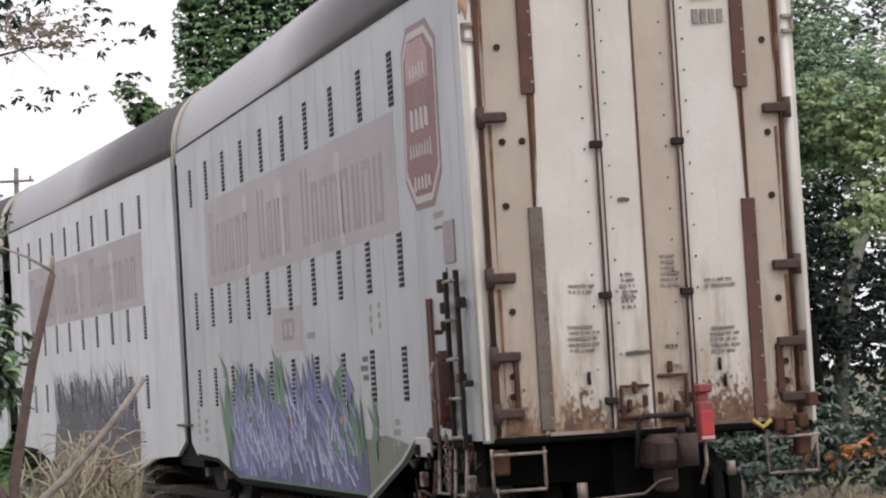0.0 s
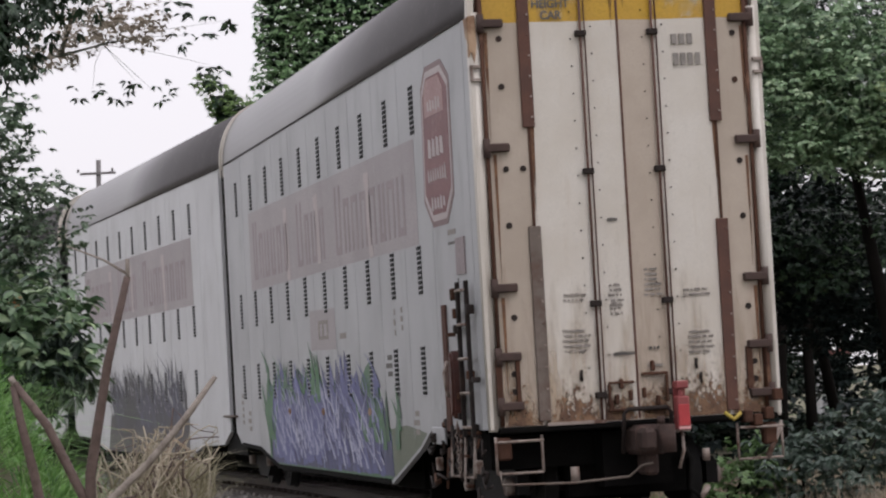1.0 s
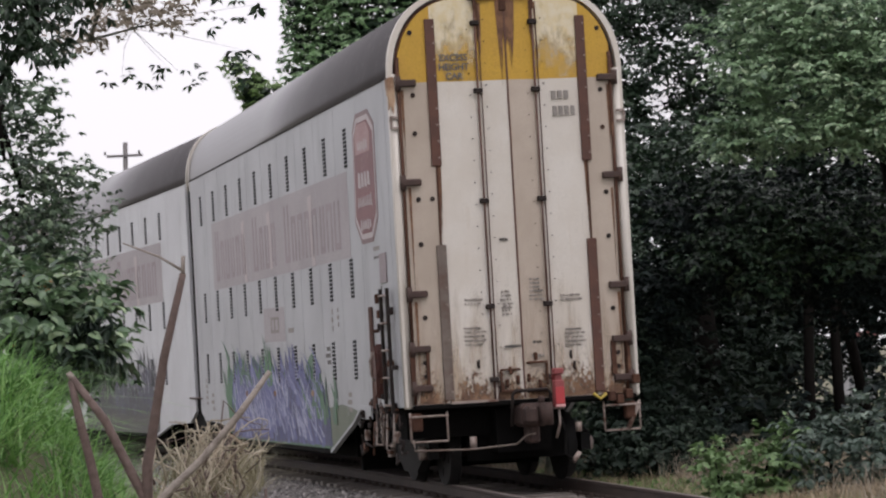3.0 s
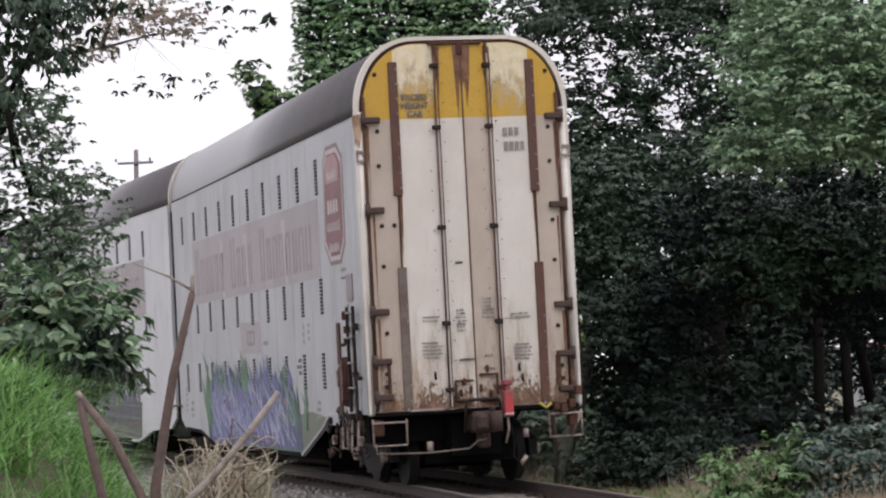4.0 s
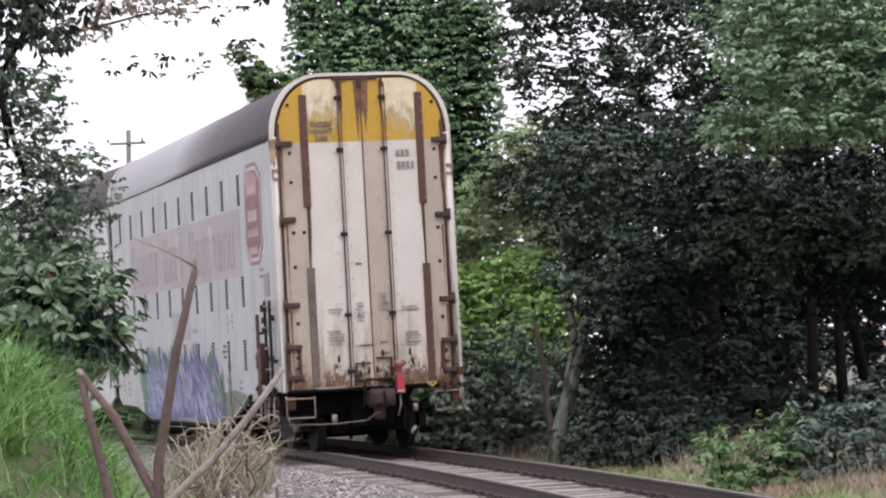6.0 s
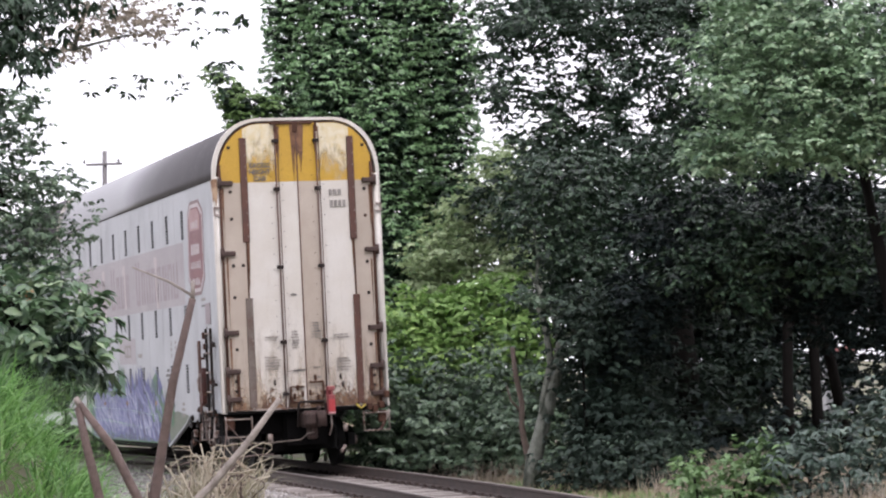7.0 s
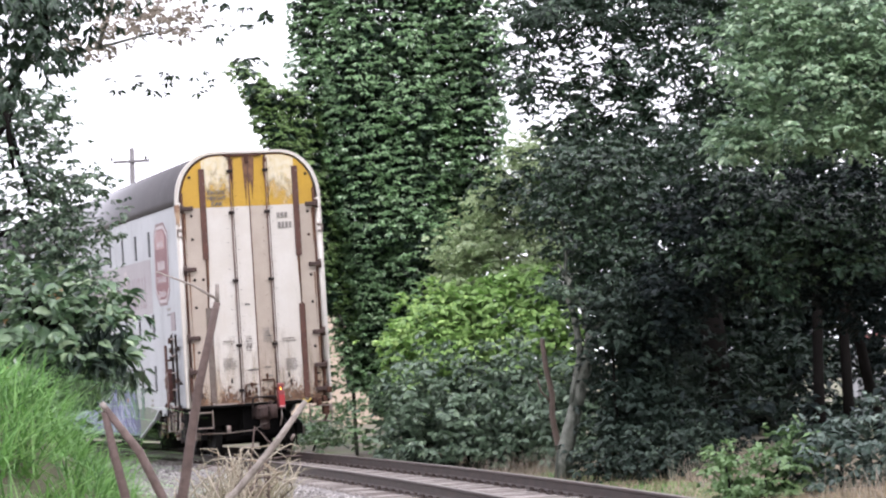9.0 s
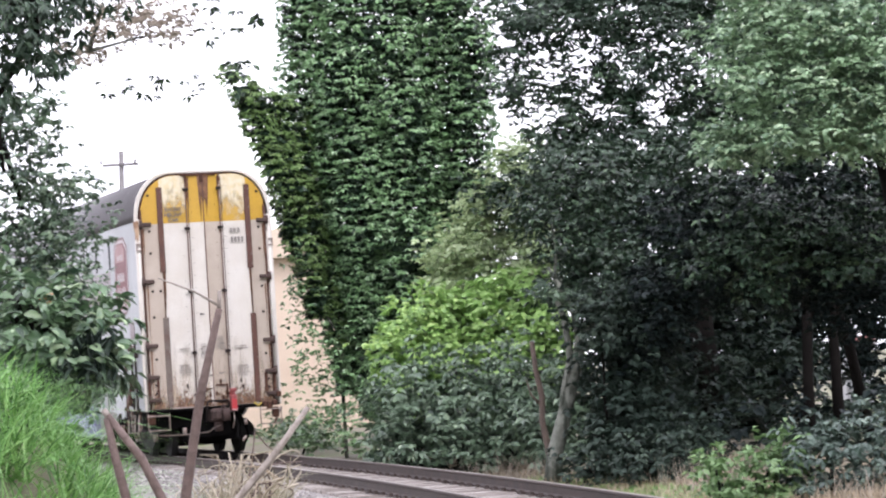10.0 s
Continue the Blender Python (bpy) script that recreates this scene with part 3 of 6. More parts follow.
    return bm


def lettering(parent, y0, y1, z0, z1, seed, words):
    """Faded capitals as pairs of plain upright bars joined at the head or foot, a piece for each."""
    rng = rng_of(seed)
    total = sum(words) + 1.2 * (len(words) - 1)
    cell = (y1 - y0) / total
    y = y1
    for wd in words:
        for k in range(wd):
            top = z0 + (z1 - z0) * (1.0 if k == 0 else 0.78)
            w = cell * rng.uniform(0.6, 0.76)
            a, g, cap = y - cell * 0.9, cell * rng.uniform(0.17, 0.24), rng.uniform(0.07, 0.11)
            if rng.random() < 0.5:
                out = [(a, z0), (a + g, z0), (a + g, top - cap), (a + w - g, top - cap), (a + w - g, z0), (a + w, z0), (a + w, top), (a, top)]
            else:
                out = [(a, z0), (a + w, z0), (a + w, top), (a + w - g, top), (a + w - g, z0 + cap), (a + g, z0 + cap), (a + g, top), (a, top)]
            bm = bmesh.new()
            slab(bm, out, 0, -1.5045, -1.502)
            part("letter", bm, M["band_letter"], parent)
            y -= cell
        y -= 1.2 * cell


def side_wall(root, mirror, paint, y1=LENGTH):
    """One long wall: plate, posts, sill, dark eave strip and its louvred vents."""
    sx = 1 if mirror else -1
    bm = bmesh.new()
    slab(bm, side_outline(paint == "white", y1), 0, sx * 1.44, sx * 1.5)
    wall = part("side_wall", bm, M[paint], root, "off-white painted steel wall, streaked with grime")
    bm = bmesh.new()
    lo, hi = sorted((sx * 1.497, sx * 1.5025))
    for i in range(11):
        y = 2.05 + 1.447 * i
        box(bm, lo, y - 0.006, 0.9, hi, y + 0.006, EAVE - 0.03)
    part("seam", bm, M[paint], wall)
    # Thin dark strip draws the shadow line where wall meets roof.
    bm = bmesh.new()
    lo, hi = sorted((sx * 1.49, sx * 1.512))
    box(bm, lo, 0.3, EAVE - 0.004, hi, y1 - 0.2, EAVE + 0.018)
    part("eave_shadow", bm, M["iron"], wall, "dark strip drawn for the shadow line at the eave")
    # Sill coloured black so that the wall ends in the shade beneath.
    bm = bmesh.new()
    lo, hi = sorted((sx * 1.44, sx * 1.506))
    slab(bm, [(4.85, 0.37), (12.85, 0.39), (14.45, 0.62), (16.2, 0.66), (16.2, 0.72), (14.4, 0.68), (12.8, 0.45), (4.9, 0.43)], 0, lo, hi)
    part("side_sill", bm, M["dark"], wall, "grimy lower sill, blackened like the shade below it")
    for z in (4.17, 2.45, 1.375):
        for i in range(10):
            o = new("vent", VENT)
            o.parent = wall
            o.matrix_local = pose(sx * 1.502, 2.77 + 1.428 * i + (0.06 if z < 2 else 0), z, 0, 0, 180 if mirror else 0)
    return wall


def roof(root, y0, y1):
    prof = roof_profile()
    inner = [(x * 0.965, z - 0.05) for x, z in prof]
    bm = bmesh.new()
    slab(bm, prof + inner[::-1], 1, y0, y1)
    r = part("roof", bm, M["roof"], root, "dull grey curved steel roof")
    for f in r.data.polygons:
        f.use_smooth = abs(f.normal.y) < 0.5
    return r


def arch(root, y0, y1, label, foot=1.02):
    """White hoop that closes the end of the body."""
    prof = [(-1.49, foot)] + [(x * 1.012, z + 0.02) for x, z in roof_profile()] + [(1.49, foot)]
    inner = [(-1.42, foot)] + [(x * 0.97, z - 0.03) for x, z in roof_profile()] + [(1.42, foot)]
    bm = bmesh.new()
    slab(bm, prof + inner[::-1], 1, y0, y1)
    return part("end_arch", bm, M["door_white"], root, label)


# Wheel colour lowered to near black, holding the shade under the car.
M["wheel"] = surface("shaded_grimy_wheel", (0.004, 0.0037, 0.0037), (0.008, 0.0065, 0.006), 5.0, 0.7, bump=0.4)
M["wheel"].node_tree.nodes["Principled BSDF"].inputs["Specular IOR Level"].default_value = 0.25


def wheelset(root, y):
    """Two wheels on an axle, turning about it."""
    bm = bmesh.new()
    tube(bm, [(-0.95, 0, 0), (0.95, 0, 0)], 0.075, 10)
    axle = part("wheelset", bm, M["iron"], root, "axle with two grimy steel wheels, blackened for shade")
    for sx in (-1, 1):
        bm = bmesh.new()
        tube(bm, [(sx * 0.685, 0, 0), (sx * 0.715, 0, 0), (sx * 0.72, 0, 0), (sx * 0.82, 0, 0)], [0.445, 0.445, 0.42, 0.415], 28)
        tube(bm, [(sx * 0.66, 0, 0), (sx * 0.845, 0, 0)], 0.13, 14)
        for k in range(4):
            a = k * math.pi / 2
            box(bm, sx * 0.80 - 0.03, 0.25 * math.cos(a) - 0.05, 0.25 * math.sin(a) - 0.05, sx * 0.80 + 0.03, 0.25 * math.cos(a) + 0.05, 0.25 * math.sin(a) + 0.05)
        part("wheel", bm, M["wheel"], axle)
    axle.matrix_local = pose(0, y, 0.42)
    return axle


def truck(root, y):
    """Four-wheel truck: two side frames, a bolster, springs and two wheelsets."""
    bm = bmesh.new()
    box(bm, -1.0, y - 0.18, 0.38, 1.0, y + 0.18, 0.66, bevel=0.02)
    frame_ob = part("bolster", bm, M["dark"], root, "black truck bolster")
    for sx in (-1, 1):
        bm = bmesh.new()
        lo, hi = sorted((sx * 0.93, sx * 1.05))
        slab(bm, [(y - 1.1, 0.34), (y - 1.1, 0.56), (y - 0.5, 0.72), (y + 0.5, 0.72), (y + 1.1, 0.56), (y + 1.1, 0.34), (y + 0.7, 0.34), (y + 0.35, 0.16), (y - 0.35, 0.16), (y - 0.7, 0.34)], 0, lo, hi)
        part("truck_side", bm, M["wheel"], frame_ob)
        for dy in (-0.88, 0.88):
            bm = bmesh.new()
            tube(bm, [(sx * 1.04, y + dy, 0.42), (sx * 1.13, y + dy, 0.42)], 0.09, 12)
            part("bearing_cap", bm, M["pale_steel"], frame_ob)
        for dy in (-0.12, 0.02, 0.16):
            bm = bmesh.new()
            tube(bm, [(sx * 0.98, y + dy - 0.02, 0.2), (sx * 0.98, y + dy - 0.02, 0.4)], 0.055, 8)
            part("spring", bm, M["rust"], frame_ob)
    return [wheelset(root, y - 0.88), wheelset(root, y + 0.88)]


def car_unit(first):
    """One half of the articulated car carrier; the first has the closed end doors."""
    root = new("freight_car")
    paint = "white" if first else "lit_white"
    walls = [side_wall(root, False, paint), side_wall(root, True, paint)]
    left = walls[0]
    roof(root, 0.1, LENGTH - 0.06)
    arch(root, LENGTH - 0.06, LENGTH - 0.02, "white end hoop of the body", 4.9)
    # Black boxes below the floor are added to keep the underside in shade.
    for name, edges in (("floor_plate", (-1.42, 0.5, 0.95, 1.42, LENGTH - 0.2, 1.05)), ("centre_sill", (-0.35, 0.1, 0.4, 0.35, LENGTH + 0.1, 0.94)), ("end_beam", (-1.36, 0.35, 0.62, 0.6, 0.6, 0.948)),
                        ("underside_fill", (-1.2, 4.5, 0.3, 1.2, LENGTH - 2.6, 0.946)), ("end_screen", (-0.62, 0.45, 0.3, 0.6, 0.62, 0.7)), ("wheel_gap_fill", (-0.6, 1.7, 0.2, 0.6, 4.2, 0.944)), ("underside_screen", (-1.15, 4.4, 0.12, 1.15, 4.49, 0.942))):
        bm = bmesh.new()
        box(bm, *edges)
        part(name, bm, M["dark"], root, "underside of the car, blackened to hold its shade")
    for y in (4.7, 6, 9, 12, 14.3):
        bm = bmesh.new()
        box(bm, -1.4, y - 0.08, 0.5, 1.4, y + 0.08, 0.949)
        part("cross_beam", bm, M["dark"], root, "underside of the car, blackened to hold its shade")
    bm = bmesh.new()
    prof = [(-1.36, 1.02)] + [(x * 0.92, z - 0.08) for x, z in roof_profile()] + [(1.36, 1.02)]
    slab(bm, prof, 1, LENGTH - 0.16, LENGTH - 0.11)
    part("end_wall", bm, M["dark"], root, "dark end wall")
    bm = bmesh.new()
    slab(bm, [(2.75, 2.99), (2.75, 4.13), (14.5, 4.14), (14.5, 2.99)], 0, -1.5025, -1.5005)
    part("painted_band", bm, M["band"], left, "faded mauve painted band")
    lettering(left, 3.3, 14.3, 3.13, 3.98, 3 if first else 4, (6, 4, 8))
    for a, b in ((5.2, 3.0), (8.6, 3.1), (11.0, 3.0)):
        bm = bmesh.new()
        slab(bm, [(a, b), (a + 0.25, b), (a + 0.4, 3.98), (a + 0.1, 4.0)], 0, -1.5045, -1.503)
        part("worn_patch", bm, M["band_light"], left)
    if first:
        bm = bmesh.new()
        slab(bm, [(4.7, 0.46), (4.85, 0.41), (12.85, 0.43), (13.5, 0.6), (13.7, 1.3), (13.4, 1.7), (12.9, 1.5), (12.2, 1.62), (11.4, 1.55), (10.9, 1.8), (10.2, 1.6), (9.3, 1.72), (8.9, 1.55), (7.9, 1.6), (6.8, 1.5), (6.0, 1.3), (5.4, 1.12), (4.75, 1.0)], 0, -1.5012, -1.5005)
        part("graffiti", bm, M["spray_green"], left, "green spray paint under the violet")
        bm = bmesh.new()
        slab(bm, [(2.85, 0.965), (3.2, 0.83), (4.69, 0.45), (4.74, 1.0), (3.9, 1.05), (3.2, 1.0)], 0, -1.5012, -1.5005)
        part("graffiti", bm, M["spray_olive"], left, "dull olive spray paint")
        bm = bmesh.new()
        slab(bm, [(6.35, 1.15), (6.45, 1.55), (6.1, 1.72), (5.75, 1.82), (5.5, 1.66), (5.25, 1.4), (5.45, 1.12), (5.9, 1.05)], 0, -1.5016, -1.5005)
        part("graffiti", bm, M["spray_green"], left, "green spray paint patch")
        # violet tongues, each a broad peak that rises out of a common block
        for k, (y, top, wide) in enumerate(((12.6, 1.78, 0.8), (11.9, 1.6, 0.6), (11.2, 1.7, 0.7), (10.3, 1.55, 0.8), (9.5, 1.72, 0.8), (8.7, 1.62, 0.7), (7.9, 1.85, 0.6), (7.3, 1.95, 0.6), (6.7, 1.6, 0.6), (5.6, 1.25, 0.5), (5.1, 1.38, 0.4))):
            bm = bmesh.new()
            slab(bm, [(y - wide, 0.46), (y - wide * 0.8, 0.95), (y - wide * 0.35, top - 0.3), (y + 0.1, top), (y + wide * 0.35, top - 0.35), (y + wide * 0.8, 1.0), (y + wide, 0.48)], 0, -1.5022 - 0.0003 * k, -1.5005)
            part("graffiti", bm, M["spray_base"], left, "violet spray-painted tongue")
        bm = sprayed(5.2, 13.0, 0.45, 1.75, 11, 420, (0.25, 0.6), 0.25, 0.5, (0.10, 0.30))
        spray = part("graffiti", bm, LEAF["paint"], left, "violet and blue spray-painted strokes")
        spray.matrix_local = pose(-1.5035, 0, 0)
        spray["kind"] = "stuff"
        bm = sprayed(5.2, 12.8, 0.5, 1.6, 14, 190, (0.15, 0.4), 0.15, 0.6, (0.04, 0.13))
        o = part("graffiti", bm, LEAF["paint_white"], left, "pale spray-painted highlights")
        o.matrix_local = pose(-1.509, 0, 0)
        o["kind"] = "stuff"
        for ya, yb, n, s in ((12.9, 13.6, 16, 15), (9.0, 12.6, 16, 16), (4.2, 6.3, 14, 17)):
            bm = sprayed(ya, yb, 0.5 if s == 15 else 1.3 if s == 16 else 0.75, 1.95 if s < 17 else 1.8, s, n, (0.3, 0.6), 0.2, 0.1, (0.12, 0.3))
            o = part("graffiti", bm, LEAF["paint_green"], left, "green spray-painted edging")
            o.matrix_local = pose(-1.5085, 0, 0)
            o["kind"] = "stuff"
        for y in (11.6, 9.0, 5.9):
            bm = bmesh.new()
            slab(bm, [(y + 0.12 * math.cos(a * 1.047), 1.2 + 0.05 * math.sin(a * 1.047)) for a in range(6)], 0, -1.514, -1.5)
            part("graffiti", bm, M["rust_run"], left, "small ochre spray-painted dot")
    else:
        bm = sprayed(3.7, 11.5, 0.75, 1.95, 21, 460, (0.3, 0.9))
        spray = part("graffiti", bm, LEAF["paint_grey"], left, "dark grey and violet spray-painted graffiti")
        spray.matrix_local = pose(-1.5, 0, 0)
        spray["kind"] = "stuff"
        bm = bmesh.new()
        slab(bm, [(3.75, 0.48), (4.15, 0.42), (12.4, 0.42), (11.9, 1.15), (3.6, 1.2)], 0, -1.502, -1.5005)
        part("graffiti", bm, M["spray_grey"], left, "grey-brown sprayed block")
    root.matrix_world = Matrix()
    tagged(root, "off-white two-storey car carrier with grey roof and graffiti" if first else "forward half of the off-white car carrier with grey graffiti", "freight car", "halves of the car carrier")
    return root


M["spray_base"] = surface("violet_ground_coat", (0.06, 0.065, 0.155), (0.04, 0.04, 0.095), 1.3, 0.5, bump=0.05, c3=(0.16, 0.175, 0.34), amount=(0.5, 0.7), stretch=(2, 2, 0.8), streak=2.0)
M["spray_green"] = surface("green_ground_coat", (0.05, 0.15, 0.07), (0.08, 0.16, 0.10), 1.5, 0.5, bump=0.05, c3=(0.03, 0.07, 0.04), amount=(0.5, 0.75))
M["spray_olive"] = surface("olive_ground_coat", (0.10, 0.125, 0.085), (0.15, 0.165, 0.125), 2.0, 0.5, bump=0.05, c3=(0.08, 0.11, 0.07), amount=(0.5, 0.75))
M["spray_grey"] = surface("grey_ground_coat", (0.075, 0.068, 0.068), (0.05, 0.047, 0.052), 1.5, 0.5, bump=0.05)


def emblem(root):
    """Tall eight-sided sign: dark outline, pale rim, red field and pale worn marks."""
    def octo(k, c=1.63):
        return [(c + (y - c) * k, 3.965 + (z - 3.965) * k) for y, z in ((1.28, 4.81), (0.93, 4.6), (0.95, 3.4), (1.3, 3.12), (1.98, 3.12), (2.35, 3.4), (2.26, 4.6), (2.02, 4.81))]
    bm = bmesh.new()
    slab(bm, octo(1.0), 0, -1.504, -1.5005)
    e = part("emblem", bm, M["emblem_dark"], root, "faded red eight-sided sign with a pale rim")
    bm = bmesh.new()
    slab(bm, octo(0.93), 0, -1.5065, -1.503)
    part("rim", bm, M["band_light"], e)
    bm = bmesh.new()
    slab(bm, octo(0.85), 0, -1.509, -1.506)
    part("field", bm, M["emblem_red"], e)
    bm = bmesh.new()
    slab(bm, [(1.22, 4.28), (1.2, 4.52), (1.4, 4.66), (1.95, 4.66), (2.08, 4.54), (2.1, 4.28)], 0, -1.5115, -1.5085)
    part("faded_patch", bm, M["emblem_pink"], e)
    rng = rng_of(63)
    for z, h, n, w in ((4.38, 0.14, 5, 0.09), (3.94, 0.24, 4, 0.15), (3.66, 0.16, 8, 0.075), (3.36, 0.15, 5, 0.1)):
        for k in range(n):
            y = 1.65 + (k - (n - 1) / 2) * (w + 0.035)
            hh = h * rng.uniform(0.75, 1.1)
            bm = bmesh.new()
            slab(bm, [(y - w / 2, z - hh / 2), (y + w / 2, z - hh / 2 + 0.02), (y + w / 2 - 0.015, z + hh / 2), (y - w / 2 + 0.02, z + hh / 2 - 0.02)], 0, -1.5135, -1.5105)
            part("worn_mark", bm, M["band_light"], e)


M["emblem_pink"] = surface("worn_pink_paint", (0.33, 0.19, 0.185), (0.38, 0.25, 0.245), 3.0, 0.55, bump=0.08)


def rounded(bm, cx, cz, r, y, n=10, mi=0):
    tube(bm, [(cx, y, cz), (cx, y - 0.02, cz)], r, n, mi)


def writing(text, size, root, x, y, z, material, squash=1.0):
    cu = bpy.data.curves.new("stencil", "FONT")
    cu.body, cu.size, cu.extrude, cu.align_x, cu.offset = text, size, 0.002, "CENTER", 0.003
    tmp = new("stencil", cu)
    dg = bpy.context.evaluated_depsgraph_get()
    me = bpy.data.meshes.new_from_object(tmp.evaluated_get(dg))
    bpy.data.objects.remove(tmp)
    bpy.data.curves.remove(cu)
    me.materials.clear()
    me.materials.append(material)
    ob = new("stencil", me)
    ob.parent = root
    ob.matrix_local = pose(x, y, z, 90, 0, 0) @ Matrix.Diagonal((squash, 1, 1, 1))
    return ob


def end_doors(root):
    """Behind everything a dark seal shows along the edges."""
    bm = bmesh.new()
    slab(bm, [(-1.41, 1.03)] + [(x * 0.955, z - 0.05) for x, z in roof_profile()] + [(1.41, 1.03)], 1, 0.062, 0.085)
    part("door_seal", bm, M["strip"], root, "dark seal behind the doors")
    edges = [(-1.36, 0.0), (-0.96, -0.045), (-0.36, -0.01), (0.0, -0.055), (0.36, -0.01), (0.96, -0.045), (1.34, 0.0)]
    tone = ["door_beige", "door_white", "door_white", "door_beige", "door_white", "door_beige"]
    upper = ["yellow"] * 6

    def top_at(x):
        ax = abs(x)
        return 6.005 if ax < 0.64 else 5.13 + 0.875 * math.sqrt(max(0.0, 1 - ((ax - 0.64) / 0.74) ** 2))

    for i, ((xa, ya), (xb, yb)) in enumerate(zip(edges, edges[1:])):
        def leaf(z0, z1, material, name, parent, label="", lift=0.0):
            bm = bmesh.new()
            n = 6
            front, back = [], []
            xs = [xa + (xb - xa) * k / n for k in range(n + 1)]
            for k, xx in enumerate(xs):
                yy = ya + (yb - ya) * k / n - lift
                zt = top_at(xx) if z1 is None else z1
                front.append((bm.verts.new((xx, yy, z0)), bm.verts.new((xx, yy, zt))))
                back.append((bm.verts.new((xx, 0.06, z0)), bm.verts.new((xx, 0.06, zt))))
            for a in (front, back):
                for p, q in zip(a, a[1:]):
                    bm.faces.new((p[0], q[0], q[1], p[1]))
            for p, q, r, s in zip(front, front[1:], back, back[1:]):
                bm.faces.new((p[0], r[0], s[0], q[0]))
                bm.faces.new((p[1], q[1], s[1], r[1]))
            for p, r in ((front[0], back[0]), (front[-1], back[-1])):
                bm.faces.new((p[0], p[1], r[1], r[0]))
            return part(name, bm, material, parent, label)
        lower = leaf(1.04, 4.985, M[tone[i]], "door_panel", root, "rust-streaked off-white steel door panel" if "white" in tone[i] else "dirty beige steel door panel with rust")
        leaf(4.985, None, M[upper[i]], "painted_top", lower, "yellow painted top of the door")
        if i in (1, 4):
            bm = bmesh.new()
            xs = [xa + 0.01 + (xb - xa - 0.02) * k / 6 for k in range(7)]
            ys = [ya + (yb - ya) * (x - xa) / (xb - xa) - 0.004 for x in xs]
            low = [bm.verts.new((x, y, 5.0)) for x, y in zip(xs, ys)]
            top = [bm.verts.new((x, y, top_at(x) - 0.005)) for x, y in zip(xs, ys)]
            for k in range(6):
                bm.faces.new((low[k], low[k + 1], top[k + 1], top[k]))
            part("worn_patch", bm, M["worn_film"], lower, "patch where the yellow has worn pale")

    # brown cover strips, upper pair brown, lower pair greyer
    for x in (-0.955, 0.965):
        for z0, z1, mt, dx in ((3.95, 5.76, "strip", 0), (1.08, 2.98, "grey_strip" if x < 0 else "strip", 0.0)):
            bm = bmesh.new()
            box(bm, x - 0.06 + dx, -0.075, z0, x + 0.06 + dx, -0.03, z1, bevel=0.006)
            st = part("cover_strip", bm, M[mt], root, "brown steel cover strip" if mt == "strip" else "grey weathered cover strip")
            bm = bmesh.new()
            for k in range(9):
                rounded(bm, x + 0.035, z0 + 0.1 + k * (z1 - z0 - 0.2) / 8, 0.011, -0.07, 6)
            part("rivets", bm, M["pale_steel"], st)["kind"] = "stuff"
        bm = bmesh.new()
        box(bm, x - 0.012, -0.062, 2.98, x + 0.012, -0.03, 3.95)
        part("rust_seam", bm, M["rust"], root)
    # locking rods with guides, and the middle seam
    for x in (-0.375, 0.36):
        bm = bmesh.new()
        tube(bm, [(x, -0.045, 1.05), (x, -0.045, 5.93)], 0.013, 8)
        rod = part("locking_rod", bm, M["strip"], root, "rusty upright locking rod")
        for z in (1.3, 2.2, 3.5, 4.86, 5.7):
            bm = bmesh.new()
            box(bm, x - 0.055, -0.075, z - 0.03, x + 0.055, -0.012, z + 0.03, bevel=0.008)
            part("rod_guide", bm, M["iron"], rod)
        for dx in (0.05,):
            bm = bmesh.new()
            box(bm, x + dx - 0.004, -0.034, 1.05, x + dx + 0.004, -0.008, 5.9)
            part("panel_edge", bm, M["strip"], rod)
        bm = bmesh.new()
        for k in range(17):
            rounded(bm, x - 0.1, 1.3 + k * 0.27, 0.008, -0.015, 6)
            rounded(bm, x + 0.11, 1.42 + k * 0.27, 0.008, -0.015, 6)
        part("rivets", bm, M["iron"], rod)["kind"] = "stuff"
    bm = bmesh.new()
    box(bm, -0.011, -0.064, 1.05, 0.011, -0.05, 5.97)
    part("middle_seam", bm, M["strip"], root, "rusted seam between the doors")
    # outer edges of the door and drip at the top
    for x in (-1.375, 1.335):
        bm = bmesh.new()
        tube(bm, [(x, -0.02, 1.05), (x, -0.02, 5.3)], 0.022, 8)
        part("hinge_pin", bm, M["rust"], root, "rusted hinge pin")
    bm = bmesh.new()
    box(bm, -0.45, -0.07, 5.985, 0.3, 0.02, 6.03, bevel=0.008)
    box(bm, -0.06, -0.075, 5.84, 0.03, -0.05, 6.02, bevel=0.01)
    box(bm, -0.39, -0.068, 5.86, -0.35, -0.04, 6.0)
    box(bm, 0.34, -0.068, 5.86, 0.38, -0.04, 6.0)
    part("top_latch", bm, M["rust"], root, "rust-black latch at the top of the doors")
    # hinges and bolts
    for sx in (-1, 1):
        for z in (4.98, 3.76, 2.39, 1.72, 1.24):
            bm = bmesh.new()
            lo, hi = sorted((sx * 1.16, sx * 1.395))
            box(bm, lo, -0.08, z - 0.042, hi, -0.0, z + 0.042, bevel=0.012)
            tube(bm, [(sx * 1.385, -0.045, z - 0.09), (sx * 1.385, -0.045, z + 0.09)], 0.038, 8)
            part("hinge", bm, M["hinge"], root, "dark brown steel hinge")
        for z in (5.6, 4.83, 4.36, 3.55, 3.0, 2.1, 1.55, 1.38):
            bm = bmesh.new()
            rounded(bm, sx * (1.2 if z > 1.6 else 1.23), z, 0.03, -0.012, 10)
            part("bolt", bm, M["iron"], root)
        bm = bmesh.new()
        box(bm, sx * 1.28 - 0.14, -0.06, 1.28, sx * 1.28 - 0.08, -0.01, 1.7)
